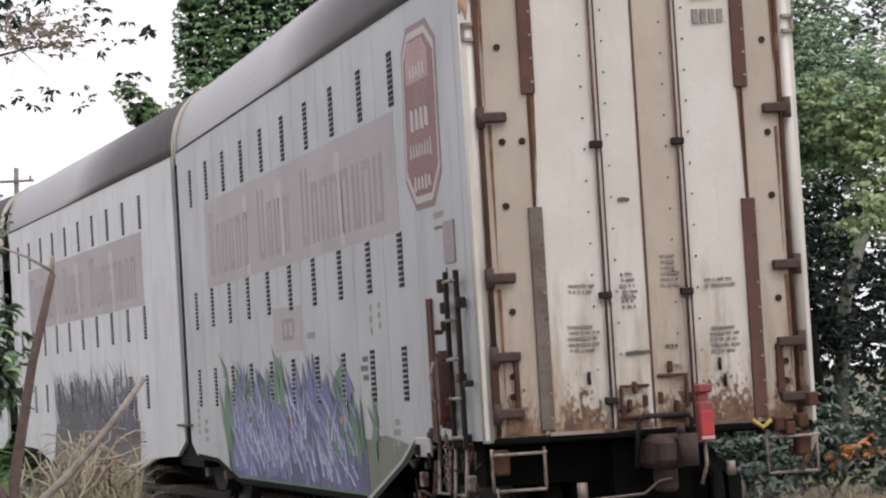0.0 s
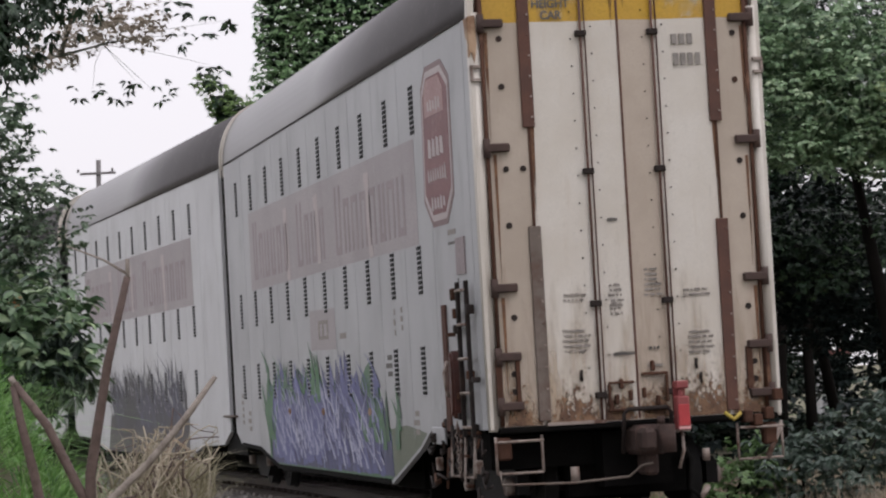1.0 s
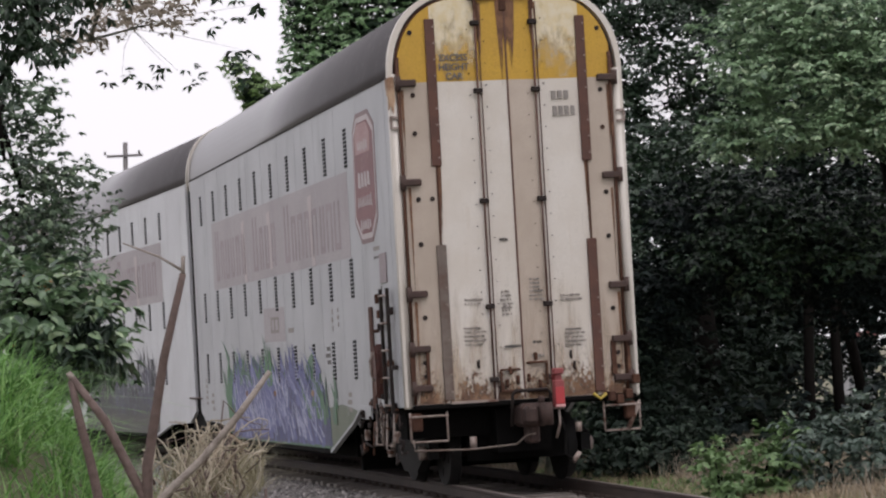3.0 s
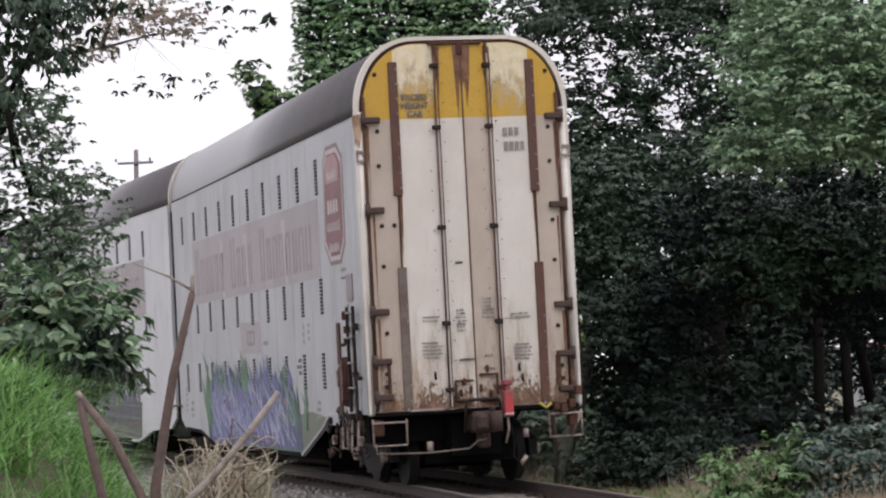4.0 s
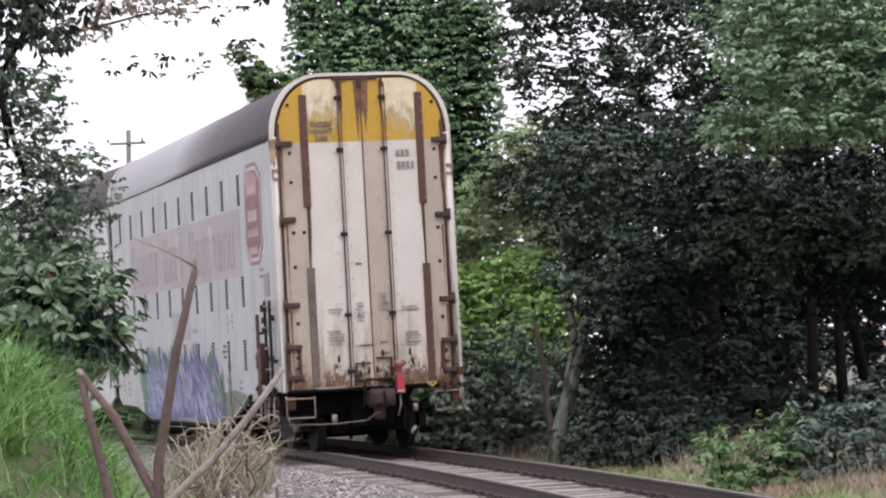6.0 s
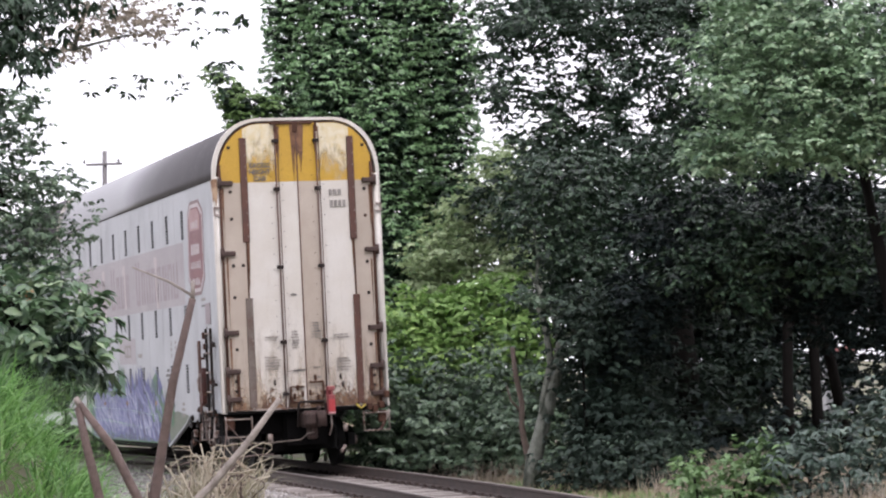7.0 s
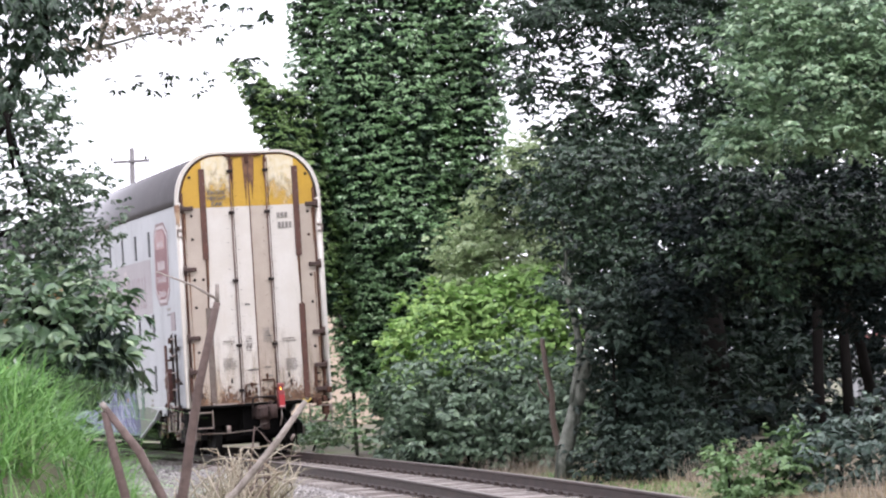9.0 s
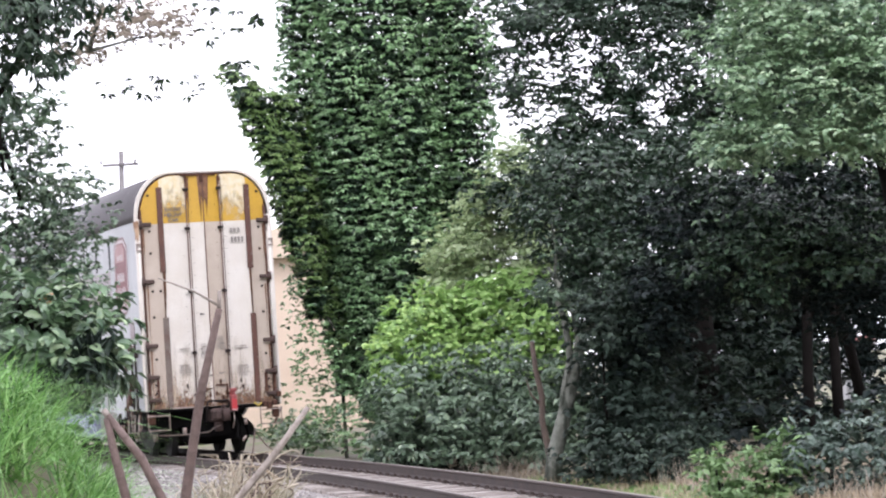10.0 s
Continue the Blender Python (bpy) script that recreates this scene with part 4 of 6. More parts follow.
        box(bm, sx * 1.28 + 0.06, -0.06, 1.28, sx * 1.28 + 0.1, -0.01, 1.7)
        part("lock_bracket", bm, M["rust"], root, "rusted lock bracket")
    bm = bmesh.new()
    rounded(bm, -1.03, 3.55, 0.03, -0.03, 10)
    part("bolt", bm, M["iron"], root)
    # latches along the foot of the doors
    for x0, z0, x1, z1 in ((-0.3, 1.40, -0.04, 1.425), (0.04, 1.47, 0.31, 1.5), (-0.31, 1.13, -0.04, 1.16), (0.04, 1.12, 0.31, 1.15), (-0.31, 1.2, -0.28, 1.4), (0.28, 1.2, 0.31, 1.47)):
        bm = bmesh.new()
        box(bm, x0, -0.085, z0, x1, -0.045, z1, bevel=0.008)
        part("latch_bar", bm, M["rust"], root, "rusted latch bar")
    for x, z in ((-0.17, 1.4), (0.16, 1.56), (-0.28, 1.2), (0.06, 1.3), (-0.08, 1.28), (0.2, 1.22), (-0.22, 1.25)):
        bm = bmesh.new()
        box(bm, x - 0.02, -0.085, z - 0.05, x + 0.02, -0.035, z + 0.05, bevel=0.01)
        part("latch", bm, M["rust"], root)
    for x, z in ((-0.56, 1.5), (0.62, 1.56), (0.66, 1.42)):
        bm = bmesh.new()
        tube(bm, [(x, -0.045, z - 0.05), (x - 0.01, -0.06, z), (x, -0.045, z + 0.05)], 0.016, 6)
        part("door_handle", bm, M["iron"], root)
    # rust and grime gathered on the lower part of each door
    for (xa, ya), (xb, yb) in zip(edges, edges[1:]):
        for z1, mt, lift in ((3.3, "tan_film", 0.003), (1.75, "rust_film", 0.005)):
            bm = bmesh.new()
            bm.faces.new([bm.verts.new(p) for p in ((xa + 0.02, ya - lift, 1.045), (xb - 0.02, yb - lift, 1.045), (xb - 0.02, yb - lift, z1), (xa + 0.02, ya - lift, z1))])
            part("rust_stain", bm, M[mt], root)
    for x, z0, z1, w in ((-0.62, 1.05, 1.6, 0.19), (0.68, 1.05, 1.62, 0.24), (1.2, 1.05, 1.6, 0.12), (-1.2, 1.05, 1.6, 0.12), (-0.2, 1.05, 1.4, 0.14), (0.19, 1.05, 1.45, 0.14)):
        bm = bmesh.new()
        f = lambda a: float(np.interp(a, [e[0] for e in edges], [e[1] for e in edges])) - 0.008
        bm.faces.new([bm.verts.new(p) for p in ((x - w, f(x - w), z0), (x + w, f(x + w), z0), (x + w * 0.6, f(x + w * 0.6), z1), (x - w * 0.6, f(x - w * 0.6), z1))])
        part("rust_stain", bm, M["smear_film"], root, "brown rust smear")
    for x, z0, z1, w in ((-0.93, 2.95, 3.95, 0.03), (0.95, 2.98, 3.95, 0.025), (-0.06, 4.9, 5.97, 0.05), (0.07, 5.1, 5.97, 0.07), (0.0, 5.3, 5.98, 0.1), (-0.37, 5.3, 5.97, 0.08), (0.36, 5.35, 5.97, 0.08), (0.42, 5.2, 5.95, 0.03), (-0.31, 5.3, 5.95, 0.025), (-1.3, 2.45, 3.7, 0.018), (-1.33, 3.85, 4.9, 0.02), (1.3, 3.85, 4.9, 0.02), (1.28, 2.5, 3.6, 0.016), (-1.3, 1.3, 2.3, 0.02), (1.29, 1.4, 2.3, 0.02)):
        bm = bmesh.new()
        y = np.interp(x, [e[0] for e in edges], [e[1] for e in edges]) - 0.004
        vs = [(x - w, z1), (x - w * 0.5, (z0 + z1) / 2), (x - 0.003, z0), (x + 0.003, z0), (x + w * 0.7, (z0 + z1) / 2), (x + w, z1)]
        bm.faces.new([bm.verts.new((a, y, b)) for a, b in vs])
        part("rust_run", bm, M["run_film"], root)
    # stencils
    for k, t in enumerate(("EXCESS", "HEIGHT", "CAR")):
        writing(t, 0.115, root, -0.67, -0.046, 5.24 - k * 0.115, M["mark"], 0.95)
    for x, z, w, h, n in ((0.56, 4.73, 0.24, 0.1, 3), (0.57, 4.52, 0.3, 0.12, 4)):
        for k in range(n):
            a = x + k * w / n
            bm = bmesh.new()
            box(bm, a, -0.05, z, a + w / n * 0.66, -0.02, z + h)
            part("stencil_bar", bm, M["soft_mark"], root)
    rng = rng_of(9)
    blocks = ((-0.72, 2.28, 0.3, 2, 0), (-0.74, 1.93, 0.3, 5, 0), (-0.24, 2.36, 0.14, 5, 0), (-0.24, 2.18, 0.14, 3, 0), (0.11, 2.5, 0.2, 6, 0), (0.52, 2.28, 0.3, 2, 0), (0.55, 1.86, 0.26, 5, 0), (-0.22, 3.0, 0.12, 1, 1), (-0.24, 1.68, 0.26, 1, 1), (0.12, 1.72, 0.13, 1, 1), (0.1, 1.55, 0.2, 1, 0))
    for x, z, w, n, dark in blocks:
        y = np.interp(x + w / 2, [e[0] for e in edges], [e[1] for e in edges]) - 0.012
        for k in range(n):
            bm = bmesh.new()
            u, end = x + rng.uniform(0, 0.03), x + w * rng.uniform(0.75, 1.0)
            tall = 0.026 if n > 1 else 0.034
            while u < end:
                g = rng.uniform(0.012, 0.02)
                zz = z - k * 0.05 + rng.uniform(-0.002, 0.002)
                box(bm, u, y - 0.004, zz, u + g, y + 0.02, zz + tall * rng.uniform(0.8, 1.0))
                u += g + (0.022 if rng.random() < 0.22 else 0.005)
            part("stencil_bar", bm, M["mark" if dark else "faint_mark"], root)["kind"] = "stuff"


M["brown_mark"] = surface("brown_stencil", (0.12, 0.08, 0.045), (0.18, 0.12, 0.06), 12.0, 0.6, bump=0.05)
M["soft_mark"] = surface("worn_stencil", (0.26, 0.24, 0.22), (0.18, 0.165, 0.15), 10.0, 0.6, bump=0.05)
M["worn_film"] = film("worn_yellow", (0.62, 0.56, 0.42), (0.58, 0.49, 0.30), 0.5, 1.0, (2, 2, 1), 3.5, -0.62)
M["tan_film"] = film("tan_dirt", (0.47, 0.385, 0.29), (0.42, 0.33, 0.24), 0.24, 0.85, (3, 3, 0.5), 2.2, 0.42)
M["rust_film"] = film("rust_dirt", (0.26, 0.16, 0.095), (0.16, 0.085, 0.05), 0.33, 0.62, (4, 4, 2), 5.0, 0.5)
M["smear_film"] = film("rust_smear", (0.20, 0.12, 0.07), (0.10, 0.055, 0.035), 0.34, 0.44, (2, 2, 1.3), 11.0, 0.3)
M["run_film"] = film("rust_run_film", (0.20, 0.105, 0.055), (0.11, 0.055, 0.032), 0.4, 0.75, (9, 9, 0.5), 4.0, -0.42)
M["rust_run"] = surface("rust_run", (0.24, 0.13, 0.07), (0.17, 0.085, 0.05), 7.0, 0.8, bump=0.2, c3=(0.42, 0.30, 0.2), amount=(0.45, 0.65))


def end_gear(root):
    """Corner posts, ladder, hand brake, steps, coupler, uncoupling lever, hoses and the red end marker."""
    for sx in (-1, 1):
        bm = bmesh.new()
        tube(bm, [(sx * 1.435, 0.06, 1.0), (sx * 1.435, 0.06, 5.1)], 0.065, 12)
        part("corner_post", bm, M["door_white"], root, "rounded off-white corner post")
        bm = bmesh.new()
        lo, hi = sorted((sx * 1.40, sx * 1.497))
        box(bm, lo, 0.1, 1.02, hi, 0.3, EAVE)
        part("corner_plate", bm, M["white"], root)
        bm = bmesh.new()
        for z in (4.55, 4.42):
            box(bm, sx * 1.45 - 0.05, -0.03, z, sx * 1.45 + 0.05, 0.02, z + 0.03)
        box(bm, sx * 1.49 - 0.012, -0.03, 4.42, sx * 1.49 + 0.012, 0.02, 4.58)
        part("post_bracket", bm, M["pale_steel"], root)
    bm = bmesh.new()
    slab(bm, [(-1.5, 4.66), (-1.5, 5.06), (-1.43, 5.07), (-1.42, 4.8), (-1.45, 4.6), (-1.48, 4.72)], 1, -0.016, 0.06)
    slab(bm, [(0.0, 4.8), (0.0, 5.05), (0.16, 5.05), (0.1, 4.86)], 0, -1.506, -1.49)
    part("rust_patch", bm, M["rust_run"], root, "rusted top of the corner post")
    # sill across the foot of the doors
    # Near-black colour joins the sill to the shade under the doors.
    bm = bmesh.new()
    box(bm, -1.42, -0.1, 0.975, 1.42, 0.2, 1.035, bevel=0.015)
    part("end_sill", bm, M["dark"], root, "grimy end sill, blackened like the shade below it")
    bm = bmesh.new()
    box(bm, -0.95, -0.11, 1.03, -0.35, -0.02, 1.06)
    part("sill_edge", bm, M["pale_steel"], root)
    # ladder on the left wall by the corner
    bm = bmesh.new()
    for y in (0.42, 0.8):
        box(bm, -1.585, y - 0.025, 0.95, -1.545, y + 0.025, 2.5)
    ladder = part("ladder", bm, M["iron"], root, "rusty ladder by the corner")
    for k in range(5):
        bm = bmesh.new()
        tube(bm, [(-1.575, 0.40, 1.05 + k * 0.34), (-1.6, 0.61, 1.05 + k * 0.34), (-1.575, 0.84, 1.05 + k * 0.34)], 0.016, 6)
        part("rung", bm, M["pale_steel"], ladder)
    bm = bmesh.new()
    slab(bm, [(0.95, 1.2), (0.92, 1.5), (0.94, 1.72), (1.0, 1.83), (1.06, 1.8), (1.1, 1.6), (1.09, 1.3), (1.04, 1.12)], 0, -1.64, -1.5)
    bmesh.ops.bevel(bm, geom=list(bm.edges), offset=0.025, segments=2, affect="EDGES")
    hb = part("hand_brake", bm, M["brake_red"], root, "rusted red-brown hand brake housing")
    bm = bmesh.new()
    tube(bm, [(-1.66, 1.02, 1.72), (-1.7, 1.02, 1.6), (-1.69, 0.98, 1.42), (-1.66, 1.0, 1.36)], 0.016, 6)
    part("brake_lever", bm, M["pale_steel"], hb)
    for k in range(13):
        bm = bmesh.new()
        z, q = 1.12 - k * 0.042, (0.022, 0.006) if k % 2 else (0.006, 0.022)
        yy = 1.06 + 0.03 * math.sin(k * 0.4)
        tube(bm, [(-1.58, yy, z), (-1.58 - q[0], yy - q[1], z - 0.03), (-1.58, yy, z - 0.06), (-1.58 + q[0], yy + q[1], z - 0.03), (-1.58, yy, z)], 0.008, 5)
        part("chain_link", bm, M["pale_steel"], hb)
    bm = bmesh.new()
    box(bm, -1.53, 1.9, 0.86, -1.5, 2.5, 1.04, bevel=0.008)
    part("side_plate", bm, M["white"], root)
    bm = bmesh.new()
    box(bm, -1.515, 0.62, 2.58, -1.5, 1.0, 2.95)
    part("data_plate", bm, M["band_letter"], root, "faded grey plate")
    # side stencils
    for y, z, w, h, dark in ((1.0, 3.0, 0.5, 0.09, 0), (1.0, 2.9, 0.5, 0.05, 1), (0.95, 2.65, 0.1, 0.04, 1), (0.95, 2.5, 0.1, 0.08, 1), (4.5, 1.6, 0.35, 0.28, 1), (3.8, 2.1, 0.12, 0.3, 0), (4.2, 2.05, 0.1, 0.35, 0), (3.2, 0.95, 0.3, 0.3, 0), (7.2, 2.1, 0.6, 0.12, 0), (15.2, 0.9, 0.3, 0.35, 0), (15.9, 1.0, 0.2, 0.5, 0)):
        n = max(1, int(h / 0.09))
        for k in range(n):
            bm = bmesh.new()
            box(bm, -1.503, y, z + k * h / n, -1.4995, y + w * (0.7 + 0.3 * (k % 2)), z + (k + 0.6) * h / n)
            part("stencil_bar", bm, M["mark" if dark else "faint_mark"], root)
    bm = bmesh.new()
    slab(bm, [(7.9, 1.98), (7.9, 2.5), (9.7, 2.52), (9.7, 2.0)], 0, -1.5015, -1.5)
    patch = part("painted_patch", bm, M["band"], root, "grey overpainted patch")
    for y, z, w, h in ((8.4, 2.12, 0.7, 0.05), (8.4, 2.32, 0.7, 0.05), (8.4, 2.17, 0.1, 0.15), (8.72, 2.17, 0.1, 0.15), (9.0, 2.17, 0.1, 0.15)):
        bm = bmesh.new()
        box(bm, -1.5035, y, z, -1.5, y + w, z + h)
        part("stencil_bar", bm, M["faint_mark"], patch)
    # steps at the corners
    for sx in (-1, 1):
        bm = bmesh.new()
        xa, xb = sx * 1.46, sx * 1.0
        for x in (xa, xb):
            tube(bm, [(x, -0.04, 0.95), (x, -0.05, 0.59)], 0.014, 6)
        tube(bm, [(xa, -0.05, 0.59), (xb, -0.05, 0.59)], 0.014, 6)
        tube(bm, [(xa, -0.12, 0.9), (xb, -0.12, 0.9)], 0.014, 6)
        if sx > 0:
            tube(bm, [(xa, -0.05, 0.92), (1.3, -0.05, 0.6)], 0.03, 6)
        part("corner_step", bm, M["pale_steel"], root, "pale worn corner step and handhold")
        bm = bmesh.new()
        box(bm, sx * 1.36 - 0.09, -0.08, 0.72, sx * 1.36 + 0.05, 0.05, 0.94, bevel=0.02)
        part("bracket", bm, M["rust"], root)
    for y in (0.5, 1.1):
        bm = bmesh.new()
        tube(bm, [(-1.53, y, 0.98), (-1.56, y, 0.55), (-1.56, y + 0.4, 0.55), (-1.53, y + 0.4, 0.98)], 0.018, 6)
        part("side_step", bm, M["pale_steel"], root)
    # coupler
    bm = bmesh.new()
    box(bm, -0.13, -0.34, 0.70, 0.2, 0.3, 0.99, bevel=0.05)
    box(bm, -0.13, -0.56, 0.74, 0.02, -0.3, 0.96, bevel=0.04)
    tube(bm, [(0.13, -0.5, 0.72), (0.13, -0.5, 0.99)], 0.085, 10)
    tube(bm, [(0.1, -0.42, 0.99), (0.1, -0.42, 1.07)], 0.04, 8)
    box(bm, -0.04, -0.3, 0.5, 0.1, 0.0, 0.72, bevel=0.03)
    cp = part("coupler", bm, M["coupler"], root, "rusted knuckle coupler")
    bm = bmesh.new()
    tube(bm, [(-0.2, -0.1, 0.72), (-0.2, -0.2, 1.1), (-0.16, -0.2, 1.15), (0.24, -0.2, 1.15), (0.28, -0.2, 1.1), (0.28, -0.1, 0.72)], 0.022, 7)
    part("coupler_guard", bm, M["iron"], cp)
    bm = bmesh.new()
    tube(bm, [(-1.45, -0.12, 0.62), (-1.45, -0.16, 0.49), (-0.75, -0.2, 0.47), (-0.2, -0.26, 0.5), (-0.08, -0.3, 0.6), (0.02, -0.35, 0.62)], 0.013, 6)
    part("uncoupling_lever", bm, M["grey_strip"], root, "grey uncoupling lever")
    bm = bmesh.new()
    tube(bm, [(0.34, -0.2, 0.9), (0.42, -0.3, 0.62), (0.38, -0.36, 0.35), (0.48, -0.36, 0.26), (0.55, -0.33, 0.34)], 0.024, 7)
    part("air_hose", bm, M["dark"], root, "black air hose with a pale end")
    bm = bmesh.new()
    tube(bm, [(0.48, -0.36, 0.25), (0.57, -0.33, 0.36)], 0.032, 7)
    part("hose_end", bm, M["pale_steel"], root)
    bm = bmesh.new()
    tube(bm, [(-0.7, -0.1, 0.62), (-0.7, -0.1, 0.48)], 0.045, 8)
    part("hose_end", bm, M["pale_steel"], root)
    bm = bmesh.new()
    tube(bm, [(0.66, -0.05, 0.72), (0.66, -0.05, 0.6)], 0.04, 8)
    part("hose_end", bm, M["pale_steel"], root)
    # red marker hung on the coupler
    bm = bmesh.new()
    box(bm, 0.275, -0.42, 0.92, 0.405, -0.29, 1.25, bevel=0.014)
    box(bm, 0.275, -0.42, 1.322, 0.405, -0.29, 1.4, bevel=0.014)
    box(bm, 0.28, -0.305, 1.24, 0.40, -0.29, 1.33)
    mk = part("end_marker", bm, M["marker_dark"], root, "dull red end-of-train marker box")
    bm = bmesh.new()
    box(bm, 0.285, -0.428, 0.965, 0.395, -0.415, 1.17, bevel=0.004)
    part("reflector", bm, M["red_lamp"], mk, "bright red reflective sheet")
    bm = bmesh.new()
    box(bm, 0.28, -0.43, 0.925, 0.40, -0.412, 0.955, bevel=0.004)
    part("reflector", bm, M["pink_sheet"], mk, "pale reflective strip")
    # a narrow tunnel with the lamp at its end, turning about an upright pin
    bm = bmesh.new()
    for x0, z0, x1, z1 in ((-0.02, -0.032, -0.013, 0.032), (0.013, -0.032, 0.02, 0.032), (-0.013, -0.032, 0.013, -0.025), (-0.013, 0.025, 0.013, 0.032)):
        box(bm, x0, -0.046, z0, x1, 0.036, z1)
    box(bm, -0.02, 0.036, -0.032, 0.02, 0.042, 0.032)
    turner = part("flasher", bm, M["marker_dark"], mk, "turning lamp of the marker")
    bm = bmesh.new()
    box(bm, -0.013, 0.026, -0.025, 0.013, 0.035, 0.025)
    part("lamp_lens", bm, M["flash"], turner, "glowing amber lens")
    turner.matrix_local = pose(0.34, -0.36, 1.286)
    bm = bmesh.new()
    tube(bm, [(0.34, -0.33, 0.93), (0.345, -0.33, 0.72), (0.30, -0.31, 0.55)], 0.016, 7)
    tube(bm, [(0.27, -0.35, 0.915), (0.41, -0.35, 0.915)], 0.014, 6)
    part("marker_stalk", bm, M["pale_steel"], mk)
    bm = bmesh.new()
    tube(bm, [(0.84, -0.16, 1.06), (0.92, -0.2, 0.99), (1.0, -0.18, 1.05)], 0.02, 7)
    part("yellow_lever", bm, M["hi_vis"], root, "yellow lever")
    # crowded gear along the right foot
    for x, z in ((1.1, 1.0), (1.2, 0.96), (1.32, 1.02), (1.42, 1.2)):
        bm = bmesh.new()
        box(bm, x - 0.05, -0.15, z - 0.05, x + 0.04, 0.0, z + 0.07, bevel=0.012)
        part("bracket", bm, M["rust"], root)


M["coupler"] = surface("coupler_rust", (0.055, 0.030, 0.024), (0.03, 0.019, 0.016), 7.0, 0.85, bump=0.5, c3=(0.10, 0.055, 0.038), amount=(0.58, 0.72))
M["brake_red"] = surface("brake_rust", (0.085, 0.025, 0.018), (0.05, 0.018, 0.014), 7.0, 0.55, bump=0.3, c3=(0.25, 0.12, 0.08), amount=(0.58, 0.75))
M["flash"], fn, fl, fb = base_material("amber_lamp", 0.3)
fb.inputs["Base Color"].default_value = (0.8, 0.25, 0.05, 1)
fb.inputs["Emission Color"].default_value, fb.inputs["Emission Strength"].default_value = (1.0, 0.32, 0.06, 1), 12.0
M["pink_sheet"] = surface("pale_reflective_strip", (0.62, 0.33, 0.32), (0.52, 0.26, 0.26), 6.0, 0.4, bump=0.03)
M["marker_dark"] = surface("dull_red_case", (0.27, 0.06, 0.06), (0.21, 0.045, 0.045), 6.0, 0.5, bump=0.03)


def corner_clutter(root):
    """Pipes, brackets and rods crowded under the corner by the ladder."""
    rng = rng_of(321)
    # Added black sheet stands for the dark space behind the pipes.
    bm = bmesh.new()
    box(bm, -1.42, 0.35, 0.62, -1.36, 1.5, 0.98)
    part("shade_backing", bm, M["dark"], root, "black backing added for the shade behind the corner gear")
    for k in range(46):
        y, z = rng.uniform(0.1, 2.6), rng.uniform(0.4, 1.1)
        x = -1.5 - rng.uniform(0, 0.08)
        bm = bmesh.new()
        if k % 3 == 0:
            w, h = rng.uniform(0.05, 0.16), rng.uniform(0.04, 0.14)
            box(bm, x, y, z, x + 0.07, y + w, z + h, bevel=0.012)
            part("bracket", bm, M[("iron", "rust", "iron", "pale_steel")[k % 4]], root)
        else:
            d = rng.normal(size=2) * np.array([0.18, 0.14])
            pts = [(x, y, z), (x - 0.02, y + d[0] * 0.6, z + d[1]), (x, y + d[0] * 1.4, z + d[1] * 0.6)]
            tube(bm, pts, 0.012 + 0.008 * rng.random(), 6)
            part("pipe", bm, M[("pale_steel", "iron", "rust")[k % 3 if k % 2 else 1]], root)
    for k in range(10):
        z = rng.uniform(1.1, 2.5)
        y = rng.choice([0.42, 0.92, 1.25]) + rng.normal() * 0.05
        bm = bmesh.new()
        box(bm, -1.6, y - 0.04, z, -1.52, y + 0.04, z + rng.uniform(0.04, 0.12), bevel=0.01)
        part("bracket", bm, M["iron" if k % 2 else "rust"], root)
    bm = bmesh.new()
    for y in (1.72, 1.62):
        box(bm, -1.53, y - 0.03, 1.0, -1.505, y + 0.03, 2.3)
    part("guide_rail", bm, M["strip"], root, "dark brown upright guide rail")


rear = car_unit(True)
emblem(rear)
arch(rear, 0.0, 0.1, "rounded off-white end frame")
end_doors(rear)
end_gear(rear)
corner_clutter(rear)
WHEELS = truck(rear, 1.9) + truck(rear, LENGTH + 0.12)
bm = bmesh.new()
slab(bm, [(LENGTH - 1.0, 0.62), (LENGTH - 0.5, 0.86), (LENGTH + 0.75, 0.86), (LENGTH + 1.2, 0.62), (LENGTH + 1.2, 0.52), (LENGTH - 1.0, 0.52)], 0, -1.46, 1.46)
part("articulation_frame", bm, M["dark"], rear, "black frame over the shared truck")
# A black block fills the gap and draws its dark line.
bm = bmesh.new()
box(bm, -1.5, LENGTH + 0.0, 0.86, -1.3, LENGTH + 0.25, 1.12, bevel=0.02)
box(bm, 1.3, LENGTH + 0.0, 0.86, 1.5, LENGTH + 0.25, 1.12, bevel=0.02)
box(bm, -1.475, LENGTH - 0.12, 0.86, 1.475, LENGTH + 0.22, 5.02)
box(bm, -1.2, LENGTH - 0.1, 5.0, 1.2, LENGTH + 0.22, 5.75)
part("gap_block", bm, M["dark"], rear, "black block filling the gap between the two halves")
for z in (5.32,):
    bm = bmesh.new()
    for x in (-1.62, -1.4):
        tube(bm, [(-1.53, LENGTH - 0.5, 1.12), (-1.56, LENGTH + 0.7, 1.12)], 0.02, 6)
    part("tie_bar", bm, M["pale_steel"], rear)
front = car_unit(False)
arch(front, 0.04, 0.1, "white end hoop of the body", 4.9)
WHEELS_FRONT = truck(front, LENGTH - 1.9)
ahead = copy_thing(front, Matrix())
tagged(ahead, "next off-white car carrier further along the train", "freight car", "cars ahead")


